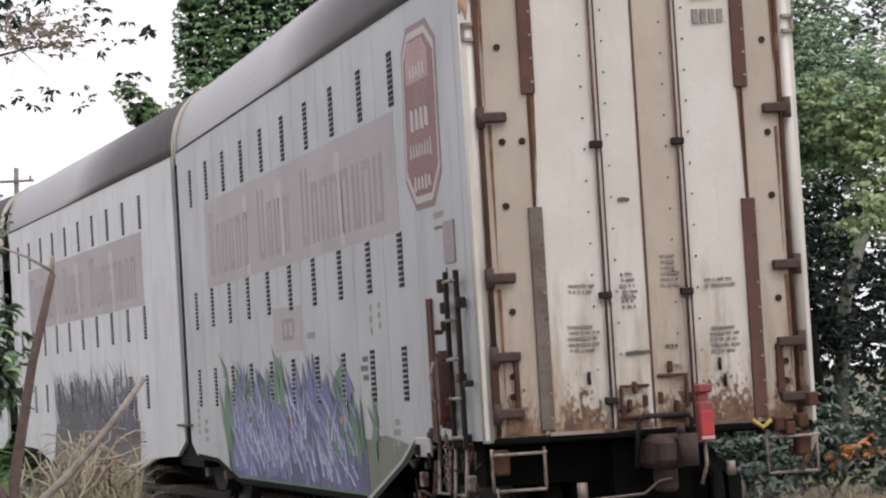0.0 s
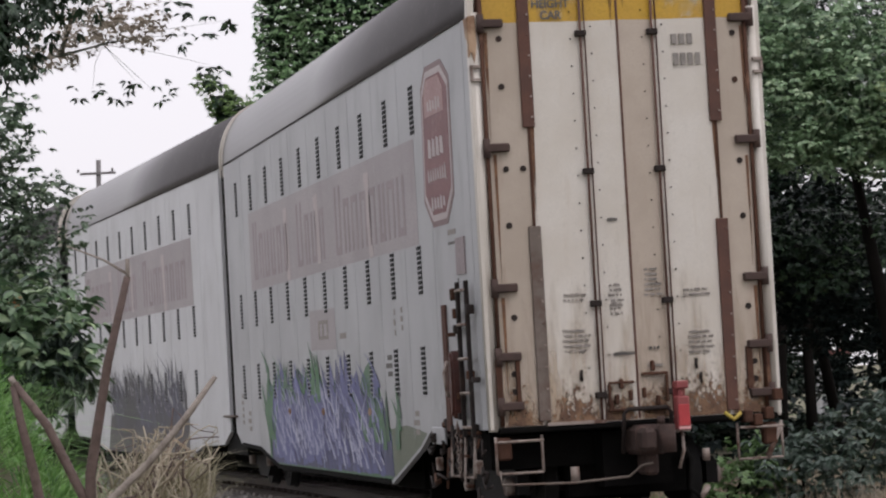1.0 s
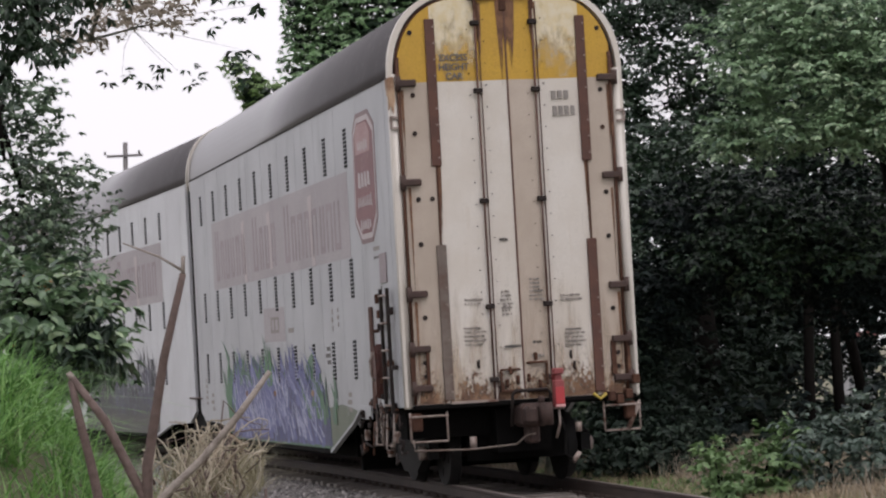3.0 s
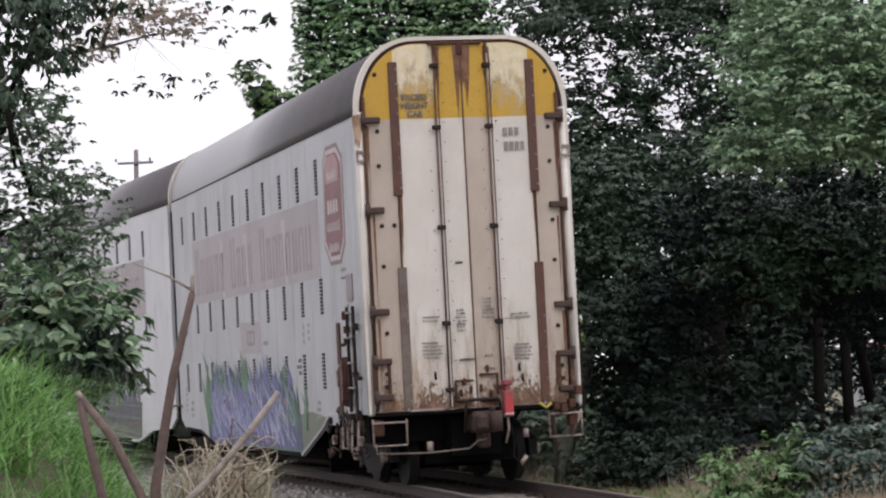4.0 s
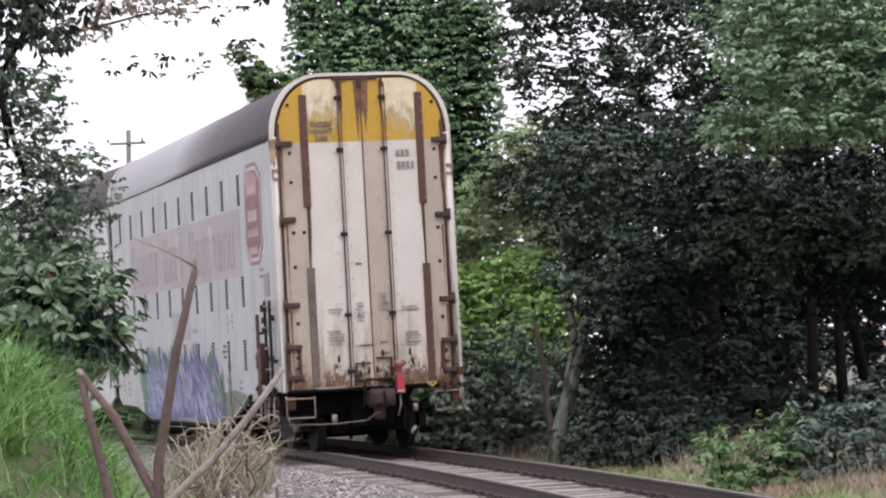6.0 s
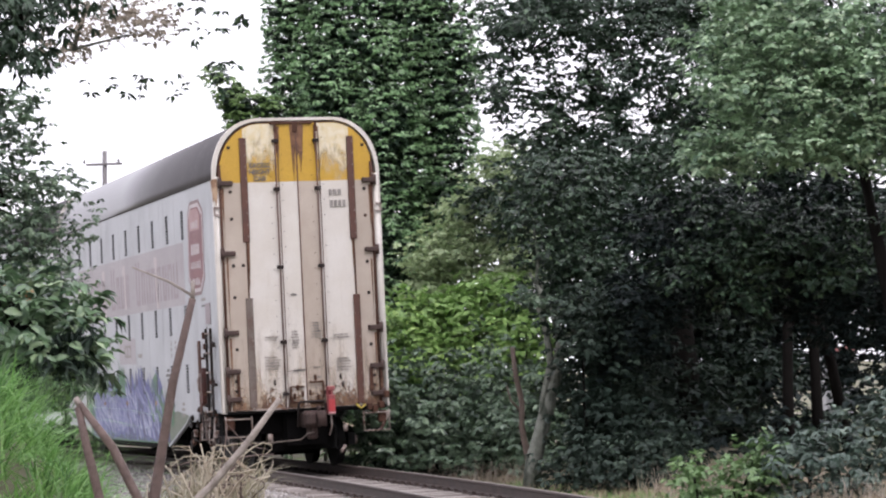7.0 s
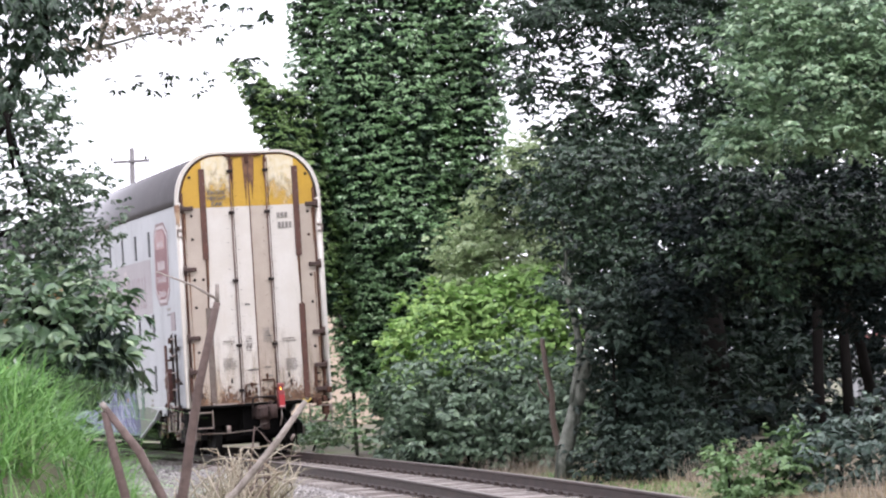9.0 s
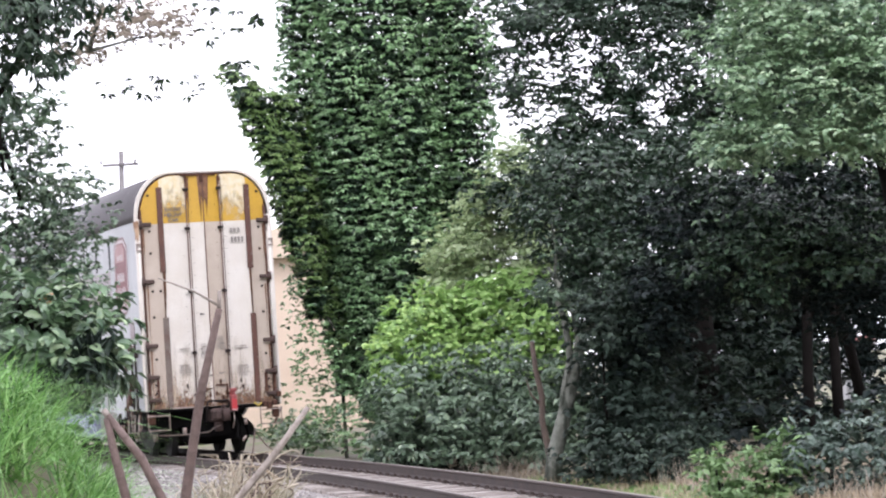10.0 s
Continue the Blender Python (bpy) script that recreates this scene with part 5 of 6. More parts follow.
# ------------------------------------------------------------ trees and shrubs
def tree(name, label, category, base, trunk, lobes, count, size, leaf, seed, bark="shaded_bark", limbs=7, **kw):
    """A tapered trunk with limbs that reach into the lobes of an uneven crown."""
    root = new(name)
    rng = rng_of(seed + 500)
    if trunk:
        bm = bmesh.new()
        tube(bm, [p for p, r in trunk], [r for p, r in trunk], 10)
        part("trunk", bm, M[bark], root)
        tops = [Vector(p) for p, r in trunk[len(trunk) // 2:]]
        for i, lb in enumerate(lobes[:limbs]):
            a = tops[i % len(tops)]
            b = Vector(lb[:3]) + Vector(rng.normal(size=3)) * 0.2
            mid = a.lerp(b, 0.5) + Vector((rng.normal() * 0.15, rng.normal() * 0.15, 0.25))
            bm = bmesh.new()
            tube(bm, [a, mid, b], [trunk[-1][1] * 0.8 + 0.02, trunk[-1][1] * 0.5 + 0.015, 0.015], 6)
            part("limb", bm, M[bark], root)
    else:
        for i, lb in enumerate(lobes[:9]):
            b = Vector(lb[:3])
            g = Vector((b.x * 0.7 + base[0] * 0.3, b.y, float(ground_z(b.x, b.y)) - 0.05))
            bm = bmesh.new()
            tube(bm, [g, g.lerp(b, 0.5) + Vector((rng.normal() * 0.06, rng.normal() * 0.06, 0)), b], [0.03, 0.022, 0.01], 6)
            part("stem", bm, M[bark], root)
    foliage("crown", lobes, count, size, LEAF[leaf], root, seed, **kw)
    return tagged(root, label, category)


# tall leafy column: upright stems clothed from top to foot in tiers of drooping leaf fans
def leafy_column(name, label, shoots, leaf, size, density, seed):
    root = new(name)
    rng = rng_of(seed)
    tips, outs, deep, deep_out = [], [], [], []
    for x, y, z0, z1, girth, lean in shoots:
        h = z1 - z0
        foot = x * 0.3 + shoots[0][0] * 0.7
        bm = bmesh.new()
        if z0 < 2.4:
            tube(bm, [(foot, y + 0.3, -0.45), (x, y, max(z0, 0.4) + h * 0.15), (x + lean * 0.5, y, z0 + h * 0.6), (x + lean, y, z1 - 0.3)], [0.045, 0.04, 0.03, 0.01], 7)
            part("trunk", bm, M["bark"], root)
        else:
            tube(bm, [(shoots[0][0] * 0.8 + x * 0.2, y, z0 - 0.3), (x, y, z0 + 0.4), (x + lean * 0.5, y, z0 + h * 0.6), (x + lean, y, z1 - 0.3)], [0.03, 0.03, 0.02, 0.01], 7)
            part("limb", bm, M["bark"], root)
        n = int(density * h * girth * 5)
        for store, ways, count, lo, hi in ((tips, outs, n, 0.84, 1.08), (deep, deep_out, n // 2, 0.2, 0.8)):
            f = rng.random(count)
            tier = np.round(f * h / 0.22) * 0.22 / h + rng.normal(size=count) * 0.045 / h
            f = np.clip(np.where(rng.random(count) < 0.7, tier, f), 0.0, 1.0)
            a = rng.uniform(0, 2 * math.pi, count)
            swell = girth * np.minimum(1.0, (0.45 + 1.5 * f) * np.sqrt(np.clip((1 - f) * 5.0, 0.02, 1))) * (1 + 0.13 * np.sin(f * h * 2.1 + a * 2 + seed + x * 3) + 0.07 * np.sin(f * h * 5.3 - a * 3))
            rr = swell * rng.uniform(lo, hi, count)
            d = np.stack([np.cos(a), np.sin(a), np.full(count, 0.25)], 1)
            store.append(np.stack([x + lean * f ** 1.4 + d[:, 0] * rr, y + d[:, 1] * rr, z0 + f * h], 1))
            ways.append(unit(d + rng.normal(size=(count, 3)) * 0.25))
    fans("crown", np.concatenate(tips), np.concatenate(outs), size, LEAF[leaf], root, rng, 8, 0.42, 0.45)
    # Inner leaves are dark so that the crown's inner shade is in their colour.
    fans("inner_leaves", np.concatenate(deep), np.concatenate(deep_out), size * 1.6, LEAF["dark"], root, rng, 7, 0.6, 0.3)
    return tagged(root, label, "tree")


leafy_column("tall_tree", "tall dense green tree with tiers of drooping leaves",
             [(-2.2, 61.8, 0.9, 13.0, 1.15, 0.1), (-3.0, 62.2, 1.2, 12.4, 1.0, -0.15), (-1.4, 62.2, 0.2, 12.6, 1.0, 0.15), (-3.55, 62.0, 2.9, 10.6, 0.62, -0.25), (-0.6, 62.4, 2.2, 13.0, 0.9, 0.3),
              (-2.6, 61.3, 2.6, 9.0, 0.8, -0.3), (-1.8, 61.2, 0.1, 8.0, 0.75, 0.25), (-1.3, 61.0, -0.3, 3.2, 0.5, 0.1), (-2.6, 61.5, 0.6, 4.2, 0.5, -0.2), (-0.25, 61.8, 4.2, 9.4, 0.6, 0.2)],
             "column", 0.105, 56, 1)
leafy_column("leaning_tree", "lighter green tree leaning out over the line",
             [(-3.3, 61.6, 2.3, 6.4, 0.42, -0.6), (-3.75, 61, 2.9, 7.2, 0.42, -0.75), (-4.15, 61, 4.6, 8.1, 0.45, -0.75), (-4.5, 61, 6.2, 8.6, 0.36, -0.95), (-4.0, 61.3, 5.2, 7.9, 0.5, -0.3)], "fresh", 0.11, 50, 2)
foliage("leaf_spray", [(-3.2, 61, 1.6, 0.35, 0.4, 1.1), (-2.9, 61, 0.7, 0.4, 0.4, 0.8), (-3.75, 61, 2.8, 0.25, 0.3, 0.9), (-3.6, 61, 1.2, 0.25, 0.3, 0.8), (-4.05, 61, 1.0, 0.3, 0.3, 1.0), (-4.2, 61, 2.6, 0.2, 0.3, 1.1), (-4.05, 61, 4.0, 0.25, 0.3, 0.6)], 4600, 0.1, LEAF["column"], bpy.data.objects["tall_tree"], 101, per=7, clump=0.12, ragged=0.3)
tree("lime_shrub", "broad lime-green shrub behind the dark shrubs", "shrub", (-0.3, 55, 0), None,
     [(-1.25, 55, 2.2, 0.7, 0.8, 0.7), (-0.5, 55, 2.4, 0.65, 0.8, 0.65), (0.25, 55, 2.35, 0.6, 0.8, 0.6), (0.9, 55, 2.5, 0.6, 0.8, 0.75), (-1.75, 55, 1.75, 0.4, 0.7, 0.45), (0.3, 55.3, 2.95, 0.5, 0.6, 0.4), (1.2, 54.5, 2.0, 0.5, 0.6, 0.6), (-0.8, 55, 2.75, 0.35, 0.5, 0.3), (-0.3, 54.6, 1.4, 1.5, 0.8, 0.6), (-1.0, 54.2, 2.0, 0.4, 0.5, 0.3), (0.3, 54.2, 2.0, 0.5, 0.5, 0.35)],
     20000, 0.15, "bright", 3, clump=0.16, wide=0.6, ragged=0.3)
tree("dark_shrub", "dense dark grey-green shrub beside the track", "shrub", (0, 50, 0), None,
     [(-1.6, 50, 0.8, 0.5, 0.8, 0.6), (-0.9, 50, 1.1, 0.5, 0.8, 0.7), (-0.2, 50, 0.8, 0.6, 0.8, 0.6), (0.5, 49.5, 1.15, 0.5, 0.8, 0.7), (1.0, 49, 0.8, 0.5, 0.8, 0.7), (-1.3, 49.6, 0.2, 0.5, 0.6, 0.45), (-0.5, 49.3, 0.2, 0.6, 0.6, 0.45), (0.3, 48.8, 0.2, 0.6, 0.6, 0.5), (0.9, 48, 0.4, 0.5, 0.7, 0.6), (1.3, 47.5, 0.1, 0.4, 0.6, 0.4), (-2.0, 50.5, 0.4, 0.3, 0.5, 0.6)],
     17000, 0.13, "silver", 4, clump=0.12, ragged=0.5, per=24)
# A dark core puts the shade between the shrub's clumps into colour.
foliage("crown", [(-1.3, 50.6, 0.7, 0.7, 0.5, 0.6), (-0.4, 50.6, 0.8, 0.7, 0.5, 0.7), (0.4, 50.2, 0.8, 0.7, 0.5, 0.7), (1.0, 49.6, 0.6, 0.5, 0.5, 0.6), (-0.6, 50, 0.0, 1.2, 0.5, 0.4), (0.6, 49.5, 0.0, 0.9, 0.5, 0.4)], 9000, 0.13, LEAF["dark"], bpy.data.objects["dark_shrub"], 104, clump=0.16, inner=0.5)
tree("sapling_row", "thin saplings at the edge of the line", "sapling", (-2.4, 57, 0), None,
     [(-2.5 + 0.28 * i, 56.5, 0.35 + 0.25 * math.sin(i * 2.7), 0.12, 0.2, 0.45) for i in range(8)], 1500, 0.12, "mid", 34, clump=0.12, per=10, bark="bark")
# the small tree with the grey forked trunk, and a paler tree behind it
small = tree("small_tree", "small tree with a grey leaning forked trunk", "tree", (0.92, 44, 0), [((0.93, 44, -0.45), 0.17), ((0.98, 44, 0.08), 0.135), ((1.2, 44, 0.8), 0.115), ((1.42, 44, 1.51), 0.10), ((1.5, 44, 1.96), 0.085), ((1.42, 44.05, 2.35), 0.065), ((1.2, 44.1, 2.8), 0.045), ((1.05, 44.3, 3.1), 0.025)],
     [(1.1, 44.6, 2.75, 0.3, 0.35, 0.16), (1.7, 44.6, 2.75, 0.35, 0.4, 0.2), (2.25, 44.6, 2.6, 0.35, 0.4, 0.35), (2.2, 44.4, 1.95, 0.2, 0.3, 0.15), (1.5, 44.6, 3.4, 0.5, 0.5, 0.3), (2.1, 44.6, 3.4, 0.5, 0.5, 0.35), (1.2, 44.8, 4.0, 0.5, 0.5, 0.3), (1.9, 44.8, 4.15, 0.5, 0.5, 0.35), (1.4, 45, 4.75, 0.5, 0.5, 0.25), (2.1, 45, 4.85, 0.4, 0.5, 0.25)],
     17000, 0.09, "dark", 5, bark="bark", clump=0.13, ragged=0.5, per=24, limbs=0)
foliage("leaf_spray", [(1.15, 43.7, 2.66, 0.2, 0.2, 0.06), (1.55, 43.7, 2.62, 0.25, 0.2, 0.08), (1.75, 43.7, 2.45, 0.12, 0.2, 0.06)], 420, 0.1, LEAF["silver"], small, 59, clump=0.07, per=10)["kind"] = "stuff"
for name, pts, radii in (("fork", [(1.13, 43.97, 0.62), (1.18, 43.97, 1.07), (1.32, 43.98, 1.61), (1.26, 44, 2.25), (1.14, 44, 2.6), (1.25, 44.2, 2.9)], [0.06, 0.06, 0.06, 0.055, 0.045, 0.025]),
                         ("limb", [(1.5, 44, 1.9), (1.68, 44, 2.1), (1.8, 44.1, 2.4), (1.9, 44.4, 2.8)], [0.05, 0.045, 0.035, 0.02]),
                         ("limb", [(1.15, 44.15, 2.9), (1.2, 44.5, 3.4), (1.15, 44.8, 3.9)], [0.035, 0.025, 0.015])):
    bm = bmesh.new()
    tube(bm, pts, radii, 8)
    part(name, bm, M["bark"], small)
tree("pale_tree", "yellowish green tree behind the shrubs", "tree", (0, 57, 0), [((0.3, 58, -0.45), 0.1), ((0.2, 58, 2.0), 0.08), ((0.1, 57.5, 4.0), 0.05)],
     [(-0.45, 57, 4.0, 0.45, 0.6, 0.35), (0.3, 57, 4.4, 0.5, 0.6, 0.35), (0.9, 57, 4.6, 0.45, 0.6, 0.4), (0.75, 57, 5.4, 0.4, 0.5, 0.3), (0.95, 57, 6.0, 0.35, 0.5, 0.25), (0.1, 57, 4.95, 0.35, 0.5, 0.25), (0.5, 57, 3.8, 0.6, 0.6, 0.3), (-0.75, 57, 3.5, 0.35, 0.5, 0.3), (1.2, 57, 5.2, 0.35, 0.5, 0.35), (1.3, 56, 3.9, 0.4, 0.5, 0.3), (0.9, 56, 3.3, 0.4, 0.5, 0.25)],
     19000, 0.125, "olive", 51, clump=0.13, ragged=0.5, per=26, limbs=0)
bm = bmesh.new()
tube(bm, [(0.98, 45.6, -0.45), (0.92, 45.6, 0.13), (0.84, 45.6, 0.6), (0.86, 45.6, 1.0), (0.78, 45.6, 1.45), (0.74, 45.6, 1.93)], [0.07, 0.06, 0.05, 0.05, 0.045, 0.04], 9)
stump = tagged(finish("tree_stump", bm, M["stump"]), "broken brown trunk among the shrubs", "stump")
bm = bmesh.new()
tube(bm, [(0.85, 45.6, 0.85), (0.68, 45.6, 1.05), (0.62, 45.6, 1.3)], [0.025, 0.02, 0.01], 6)
part("broken_limb", bm, M["stump"], stump)
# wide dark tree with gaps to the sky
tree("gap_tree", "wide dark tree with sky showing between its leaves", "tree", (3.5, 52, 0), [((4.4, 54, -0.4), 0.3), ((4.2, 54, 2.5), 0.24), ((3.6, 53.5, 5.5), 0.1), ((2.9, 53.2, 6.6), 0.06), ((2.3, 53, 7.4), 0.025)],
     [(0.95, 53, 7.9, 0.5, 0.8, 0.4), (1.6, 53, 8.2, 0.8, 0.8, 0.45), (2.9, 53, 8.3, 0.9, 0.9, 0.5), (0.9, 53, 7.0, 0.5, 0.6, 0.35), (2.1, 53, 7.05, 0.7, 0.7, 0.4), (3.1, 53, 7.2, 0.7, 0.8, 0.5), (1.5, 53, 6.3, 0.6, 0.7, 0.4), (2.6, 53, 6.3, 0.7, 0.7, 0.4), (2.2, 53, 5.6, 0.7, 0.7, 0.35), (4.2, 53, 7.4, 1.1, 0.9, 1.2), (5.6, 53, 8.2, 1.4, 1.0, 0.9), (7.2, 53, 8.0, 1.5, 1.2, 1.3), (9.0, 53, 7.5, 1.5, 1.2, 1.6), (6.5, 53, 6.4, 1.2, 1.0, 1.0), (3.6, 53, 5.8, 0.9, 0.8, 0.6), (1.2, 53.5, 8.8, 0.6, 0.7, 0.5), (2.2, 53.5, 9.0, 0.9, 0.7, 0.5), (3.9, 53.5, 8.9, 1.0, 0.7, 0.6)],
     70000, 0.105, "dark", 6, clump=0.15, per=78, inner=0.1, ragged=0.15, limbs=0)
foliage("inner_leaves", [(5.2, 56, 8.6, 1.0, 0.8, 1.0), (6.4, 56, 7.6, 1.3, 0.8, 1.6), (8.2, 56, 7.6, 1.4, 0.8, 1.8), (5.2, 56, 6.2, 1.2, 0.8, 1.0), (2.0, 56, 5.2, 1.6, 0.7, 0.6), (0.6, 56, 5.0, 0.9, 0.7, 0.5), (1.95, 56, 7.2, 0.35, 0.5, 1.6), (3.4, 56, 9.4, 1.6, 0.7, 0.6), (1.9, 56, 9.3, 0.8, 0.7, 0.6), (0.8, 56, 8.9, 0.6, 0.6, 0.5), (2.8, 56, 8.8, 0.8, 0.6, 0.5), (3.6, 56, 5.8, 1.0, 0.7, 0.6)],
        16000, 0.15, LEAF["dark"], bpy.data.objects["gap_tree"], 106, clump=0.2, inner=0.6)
# Leaf colour this dark stands for the shade beneath the canopy.
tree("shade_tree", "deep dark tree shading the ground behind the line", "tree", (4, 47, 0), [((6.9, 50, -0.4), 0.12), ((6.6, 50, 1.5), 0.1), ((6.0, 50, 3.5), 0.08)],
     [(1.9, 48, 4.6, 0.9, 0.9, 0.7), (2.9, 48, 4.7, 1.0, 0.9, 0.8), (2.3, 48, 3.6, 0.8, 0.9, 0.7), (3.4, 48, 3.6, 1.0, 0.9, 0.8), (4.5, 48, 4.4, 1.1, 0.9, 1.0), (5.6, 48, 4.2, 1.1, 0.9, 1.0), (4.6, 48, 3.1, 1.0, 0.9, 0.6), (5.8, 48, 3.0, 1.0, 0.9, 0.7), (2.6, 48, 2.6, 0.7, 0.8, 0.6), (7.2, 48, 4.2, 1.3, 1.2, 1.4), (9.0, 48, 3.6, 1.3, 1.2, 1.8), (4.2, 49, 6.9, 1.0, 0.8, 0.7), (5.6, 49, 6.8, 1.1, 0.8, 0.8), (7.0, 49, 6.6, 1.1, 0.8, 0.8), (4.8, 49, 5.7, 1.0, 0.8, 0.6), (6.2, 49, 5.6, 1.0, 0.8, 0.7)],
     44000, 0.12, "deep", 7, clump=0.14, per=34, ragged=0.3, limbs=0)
# Pale upper leaves and dark lower ones put light and shade into colour.
tree("lit_tree", "tree with long green leaves coloured pale as if catching the light", "tree", (4.4, 38, 0), [((6.6, 41, -0.4), 0.16), ((6.4, 41, 2), 0.12), ((6.0, 41, 4.5), 0.07)],
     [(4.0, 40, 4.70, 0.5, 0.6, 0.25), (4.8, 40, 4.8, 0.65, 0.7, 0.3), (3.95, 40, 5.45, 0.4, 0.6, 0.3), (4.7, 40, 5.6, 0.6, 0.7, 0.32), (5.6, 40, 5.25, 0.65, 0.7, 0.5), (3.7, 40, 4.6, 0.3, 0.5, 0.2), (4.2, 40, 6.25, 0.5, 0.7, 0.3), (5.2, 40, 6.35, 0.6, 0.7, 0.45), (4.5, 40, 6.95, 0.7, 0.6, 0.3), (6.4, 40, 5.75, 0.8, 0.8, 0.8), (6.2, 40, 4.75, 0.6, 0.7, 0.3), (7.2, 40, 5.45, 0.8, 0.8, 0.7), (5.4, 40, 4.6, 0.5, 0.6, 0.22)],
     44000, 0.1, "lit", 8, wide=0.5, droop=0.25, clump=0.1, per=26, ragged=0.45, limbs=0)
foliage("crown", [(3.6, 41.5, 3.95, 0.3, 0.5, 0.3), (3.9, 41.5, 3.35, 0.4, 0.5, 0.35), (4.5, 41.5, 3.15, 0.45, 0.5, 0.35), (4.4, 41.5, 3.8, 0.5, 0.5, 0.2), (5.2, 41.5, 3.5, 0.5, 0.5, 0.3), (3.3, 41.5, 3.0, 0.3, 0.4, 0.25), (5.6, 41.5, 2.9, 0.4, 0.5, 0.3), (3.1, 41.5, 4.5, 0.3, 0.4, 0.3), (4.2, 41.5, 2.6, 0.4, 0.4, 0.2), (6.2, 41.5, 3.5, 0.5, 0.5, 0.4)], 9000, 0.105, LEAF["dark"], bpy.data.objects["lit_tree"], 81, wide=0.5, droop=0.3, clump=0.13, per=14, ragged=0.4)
foliage("bough", [(6.6, 39, 5.2, 0.4, 0.4, 0.3), (7.0, 39, 4.7, 0.4, 0.4, 0.35), (7.35, 39, 4.0, 0.35, 0.4, 0.35), (6.9, 39, 3.6, 0.25, 0.3, 0.25), (7.5, 39, 5.2, 0.5, 0.4, 0.5)], 5200, 0.1, LEAF["olive"], bpy.data.objects["lit_tree"], 83, droop=0.3, clump=0.1, per=18, ragged=0.4)
pale = new("slender_tree")
bm = bmesh.new()
tube(bm, [(7.25, 44, -0.45), (7.35, 44, 1.2), (7.5, 44, 2.6), (7.95, 44, 3.8)], [0.15, 0.13, 0.11, 0.08], 9)
part("trunk", bm, M["bark"], pale)
tagged(pale, "pale grey leaning trunk under the trees", "tree", "trees in the shade")
# Near-black leaf and bark colours supply the deep shade from here on.
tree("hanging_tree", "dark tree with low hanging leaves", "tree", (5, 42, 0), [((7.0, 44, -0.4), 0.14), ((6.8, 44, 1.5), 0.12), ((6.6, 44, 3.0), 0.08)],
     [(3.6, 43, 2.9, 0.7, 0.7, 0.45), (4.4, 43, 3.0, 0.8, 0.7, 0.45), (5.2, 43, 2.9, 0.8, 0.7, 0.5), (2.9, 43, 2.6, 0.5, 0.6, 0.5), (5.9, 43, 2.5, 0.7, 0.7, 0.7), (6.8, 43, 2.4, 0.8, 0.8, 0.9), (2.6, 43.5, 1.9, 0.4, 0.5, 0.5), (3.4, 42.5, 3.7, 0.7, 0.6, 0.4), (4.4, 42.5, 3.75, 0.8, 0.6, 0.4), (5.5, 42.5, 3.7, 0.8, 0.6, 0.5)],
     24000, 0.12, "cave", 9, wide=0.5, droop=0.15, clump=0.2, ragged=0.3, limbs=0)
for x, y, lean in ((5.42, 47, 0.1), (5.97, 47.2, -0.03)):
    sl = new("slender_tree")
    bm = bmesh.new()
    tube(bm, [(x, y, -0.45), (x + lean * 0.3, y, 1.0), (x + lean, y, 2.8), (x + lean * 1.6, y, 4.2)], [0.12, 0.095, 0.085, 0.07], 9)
    part("trunk", bm, M["shaded_bark"], sl)
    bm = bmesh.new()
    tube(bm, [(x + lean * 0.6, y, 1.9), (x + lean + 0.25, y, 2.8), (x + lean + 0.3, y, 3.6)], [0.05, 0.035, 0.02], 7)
    part("limb", bm, M["shaded_bark"], sl)
    tagged(sl, "slender tree coloured dark for the deep shade it stands in", "tree", "trees in the shade")
# Low shrubs share the shade, again put into their leaf colour.
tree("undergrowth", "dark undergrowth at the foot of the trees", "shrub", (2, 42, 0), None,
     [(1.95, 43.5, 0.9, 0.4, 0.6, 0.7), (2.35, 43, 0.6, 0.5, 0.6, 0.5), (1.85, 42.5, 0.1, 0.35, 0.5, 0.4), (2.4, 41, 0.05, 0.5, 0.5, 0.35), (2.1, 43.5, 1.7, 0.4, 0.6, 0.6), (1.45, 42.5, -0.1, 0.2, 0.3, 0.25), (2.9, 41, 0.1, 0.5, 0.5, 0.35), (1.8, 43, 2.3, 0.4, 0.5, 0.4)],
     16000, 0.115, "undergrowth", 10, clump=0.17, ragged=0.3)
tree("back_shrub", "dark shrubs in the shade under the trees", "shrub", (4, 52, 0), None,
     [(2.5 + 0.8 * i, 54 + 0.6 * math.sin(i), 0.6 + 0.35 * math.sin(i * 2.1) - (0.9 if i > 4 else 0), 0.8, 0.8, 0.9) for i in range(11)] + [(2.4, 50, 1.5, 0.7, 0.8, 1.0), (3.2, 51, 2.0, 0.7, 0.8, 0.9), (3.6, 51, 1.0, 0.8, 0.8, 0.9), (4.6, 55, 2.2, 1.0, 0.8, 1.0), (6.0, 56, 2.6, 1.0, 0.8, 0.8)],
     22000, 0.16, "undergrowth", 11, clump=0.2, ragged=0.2)
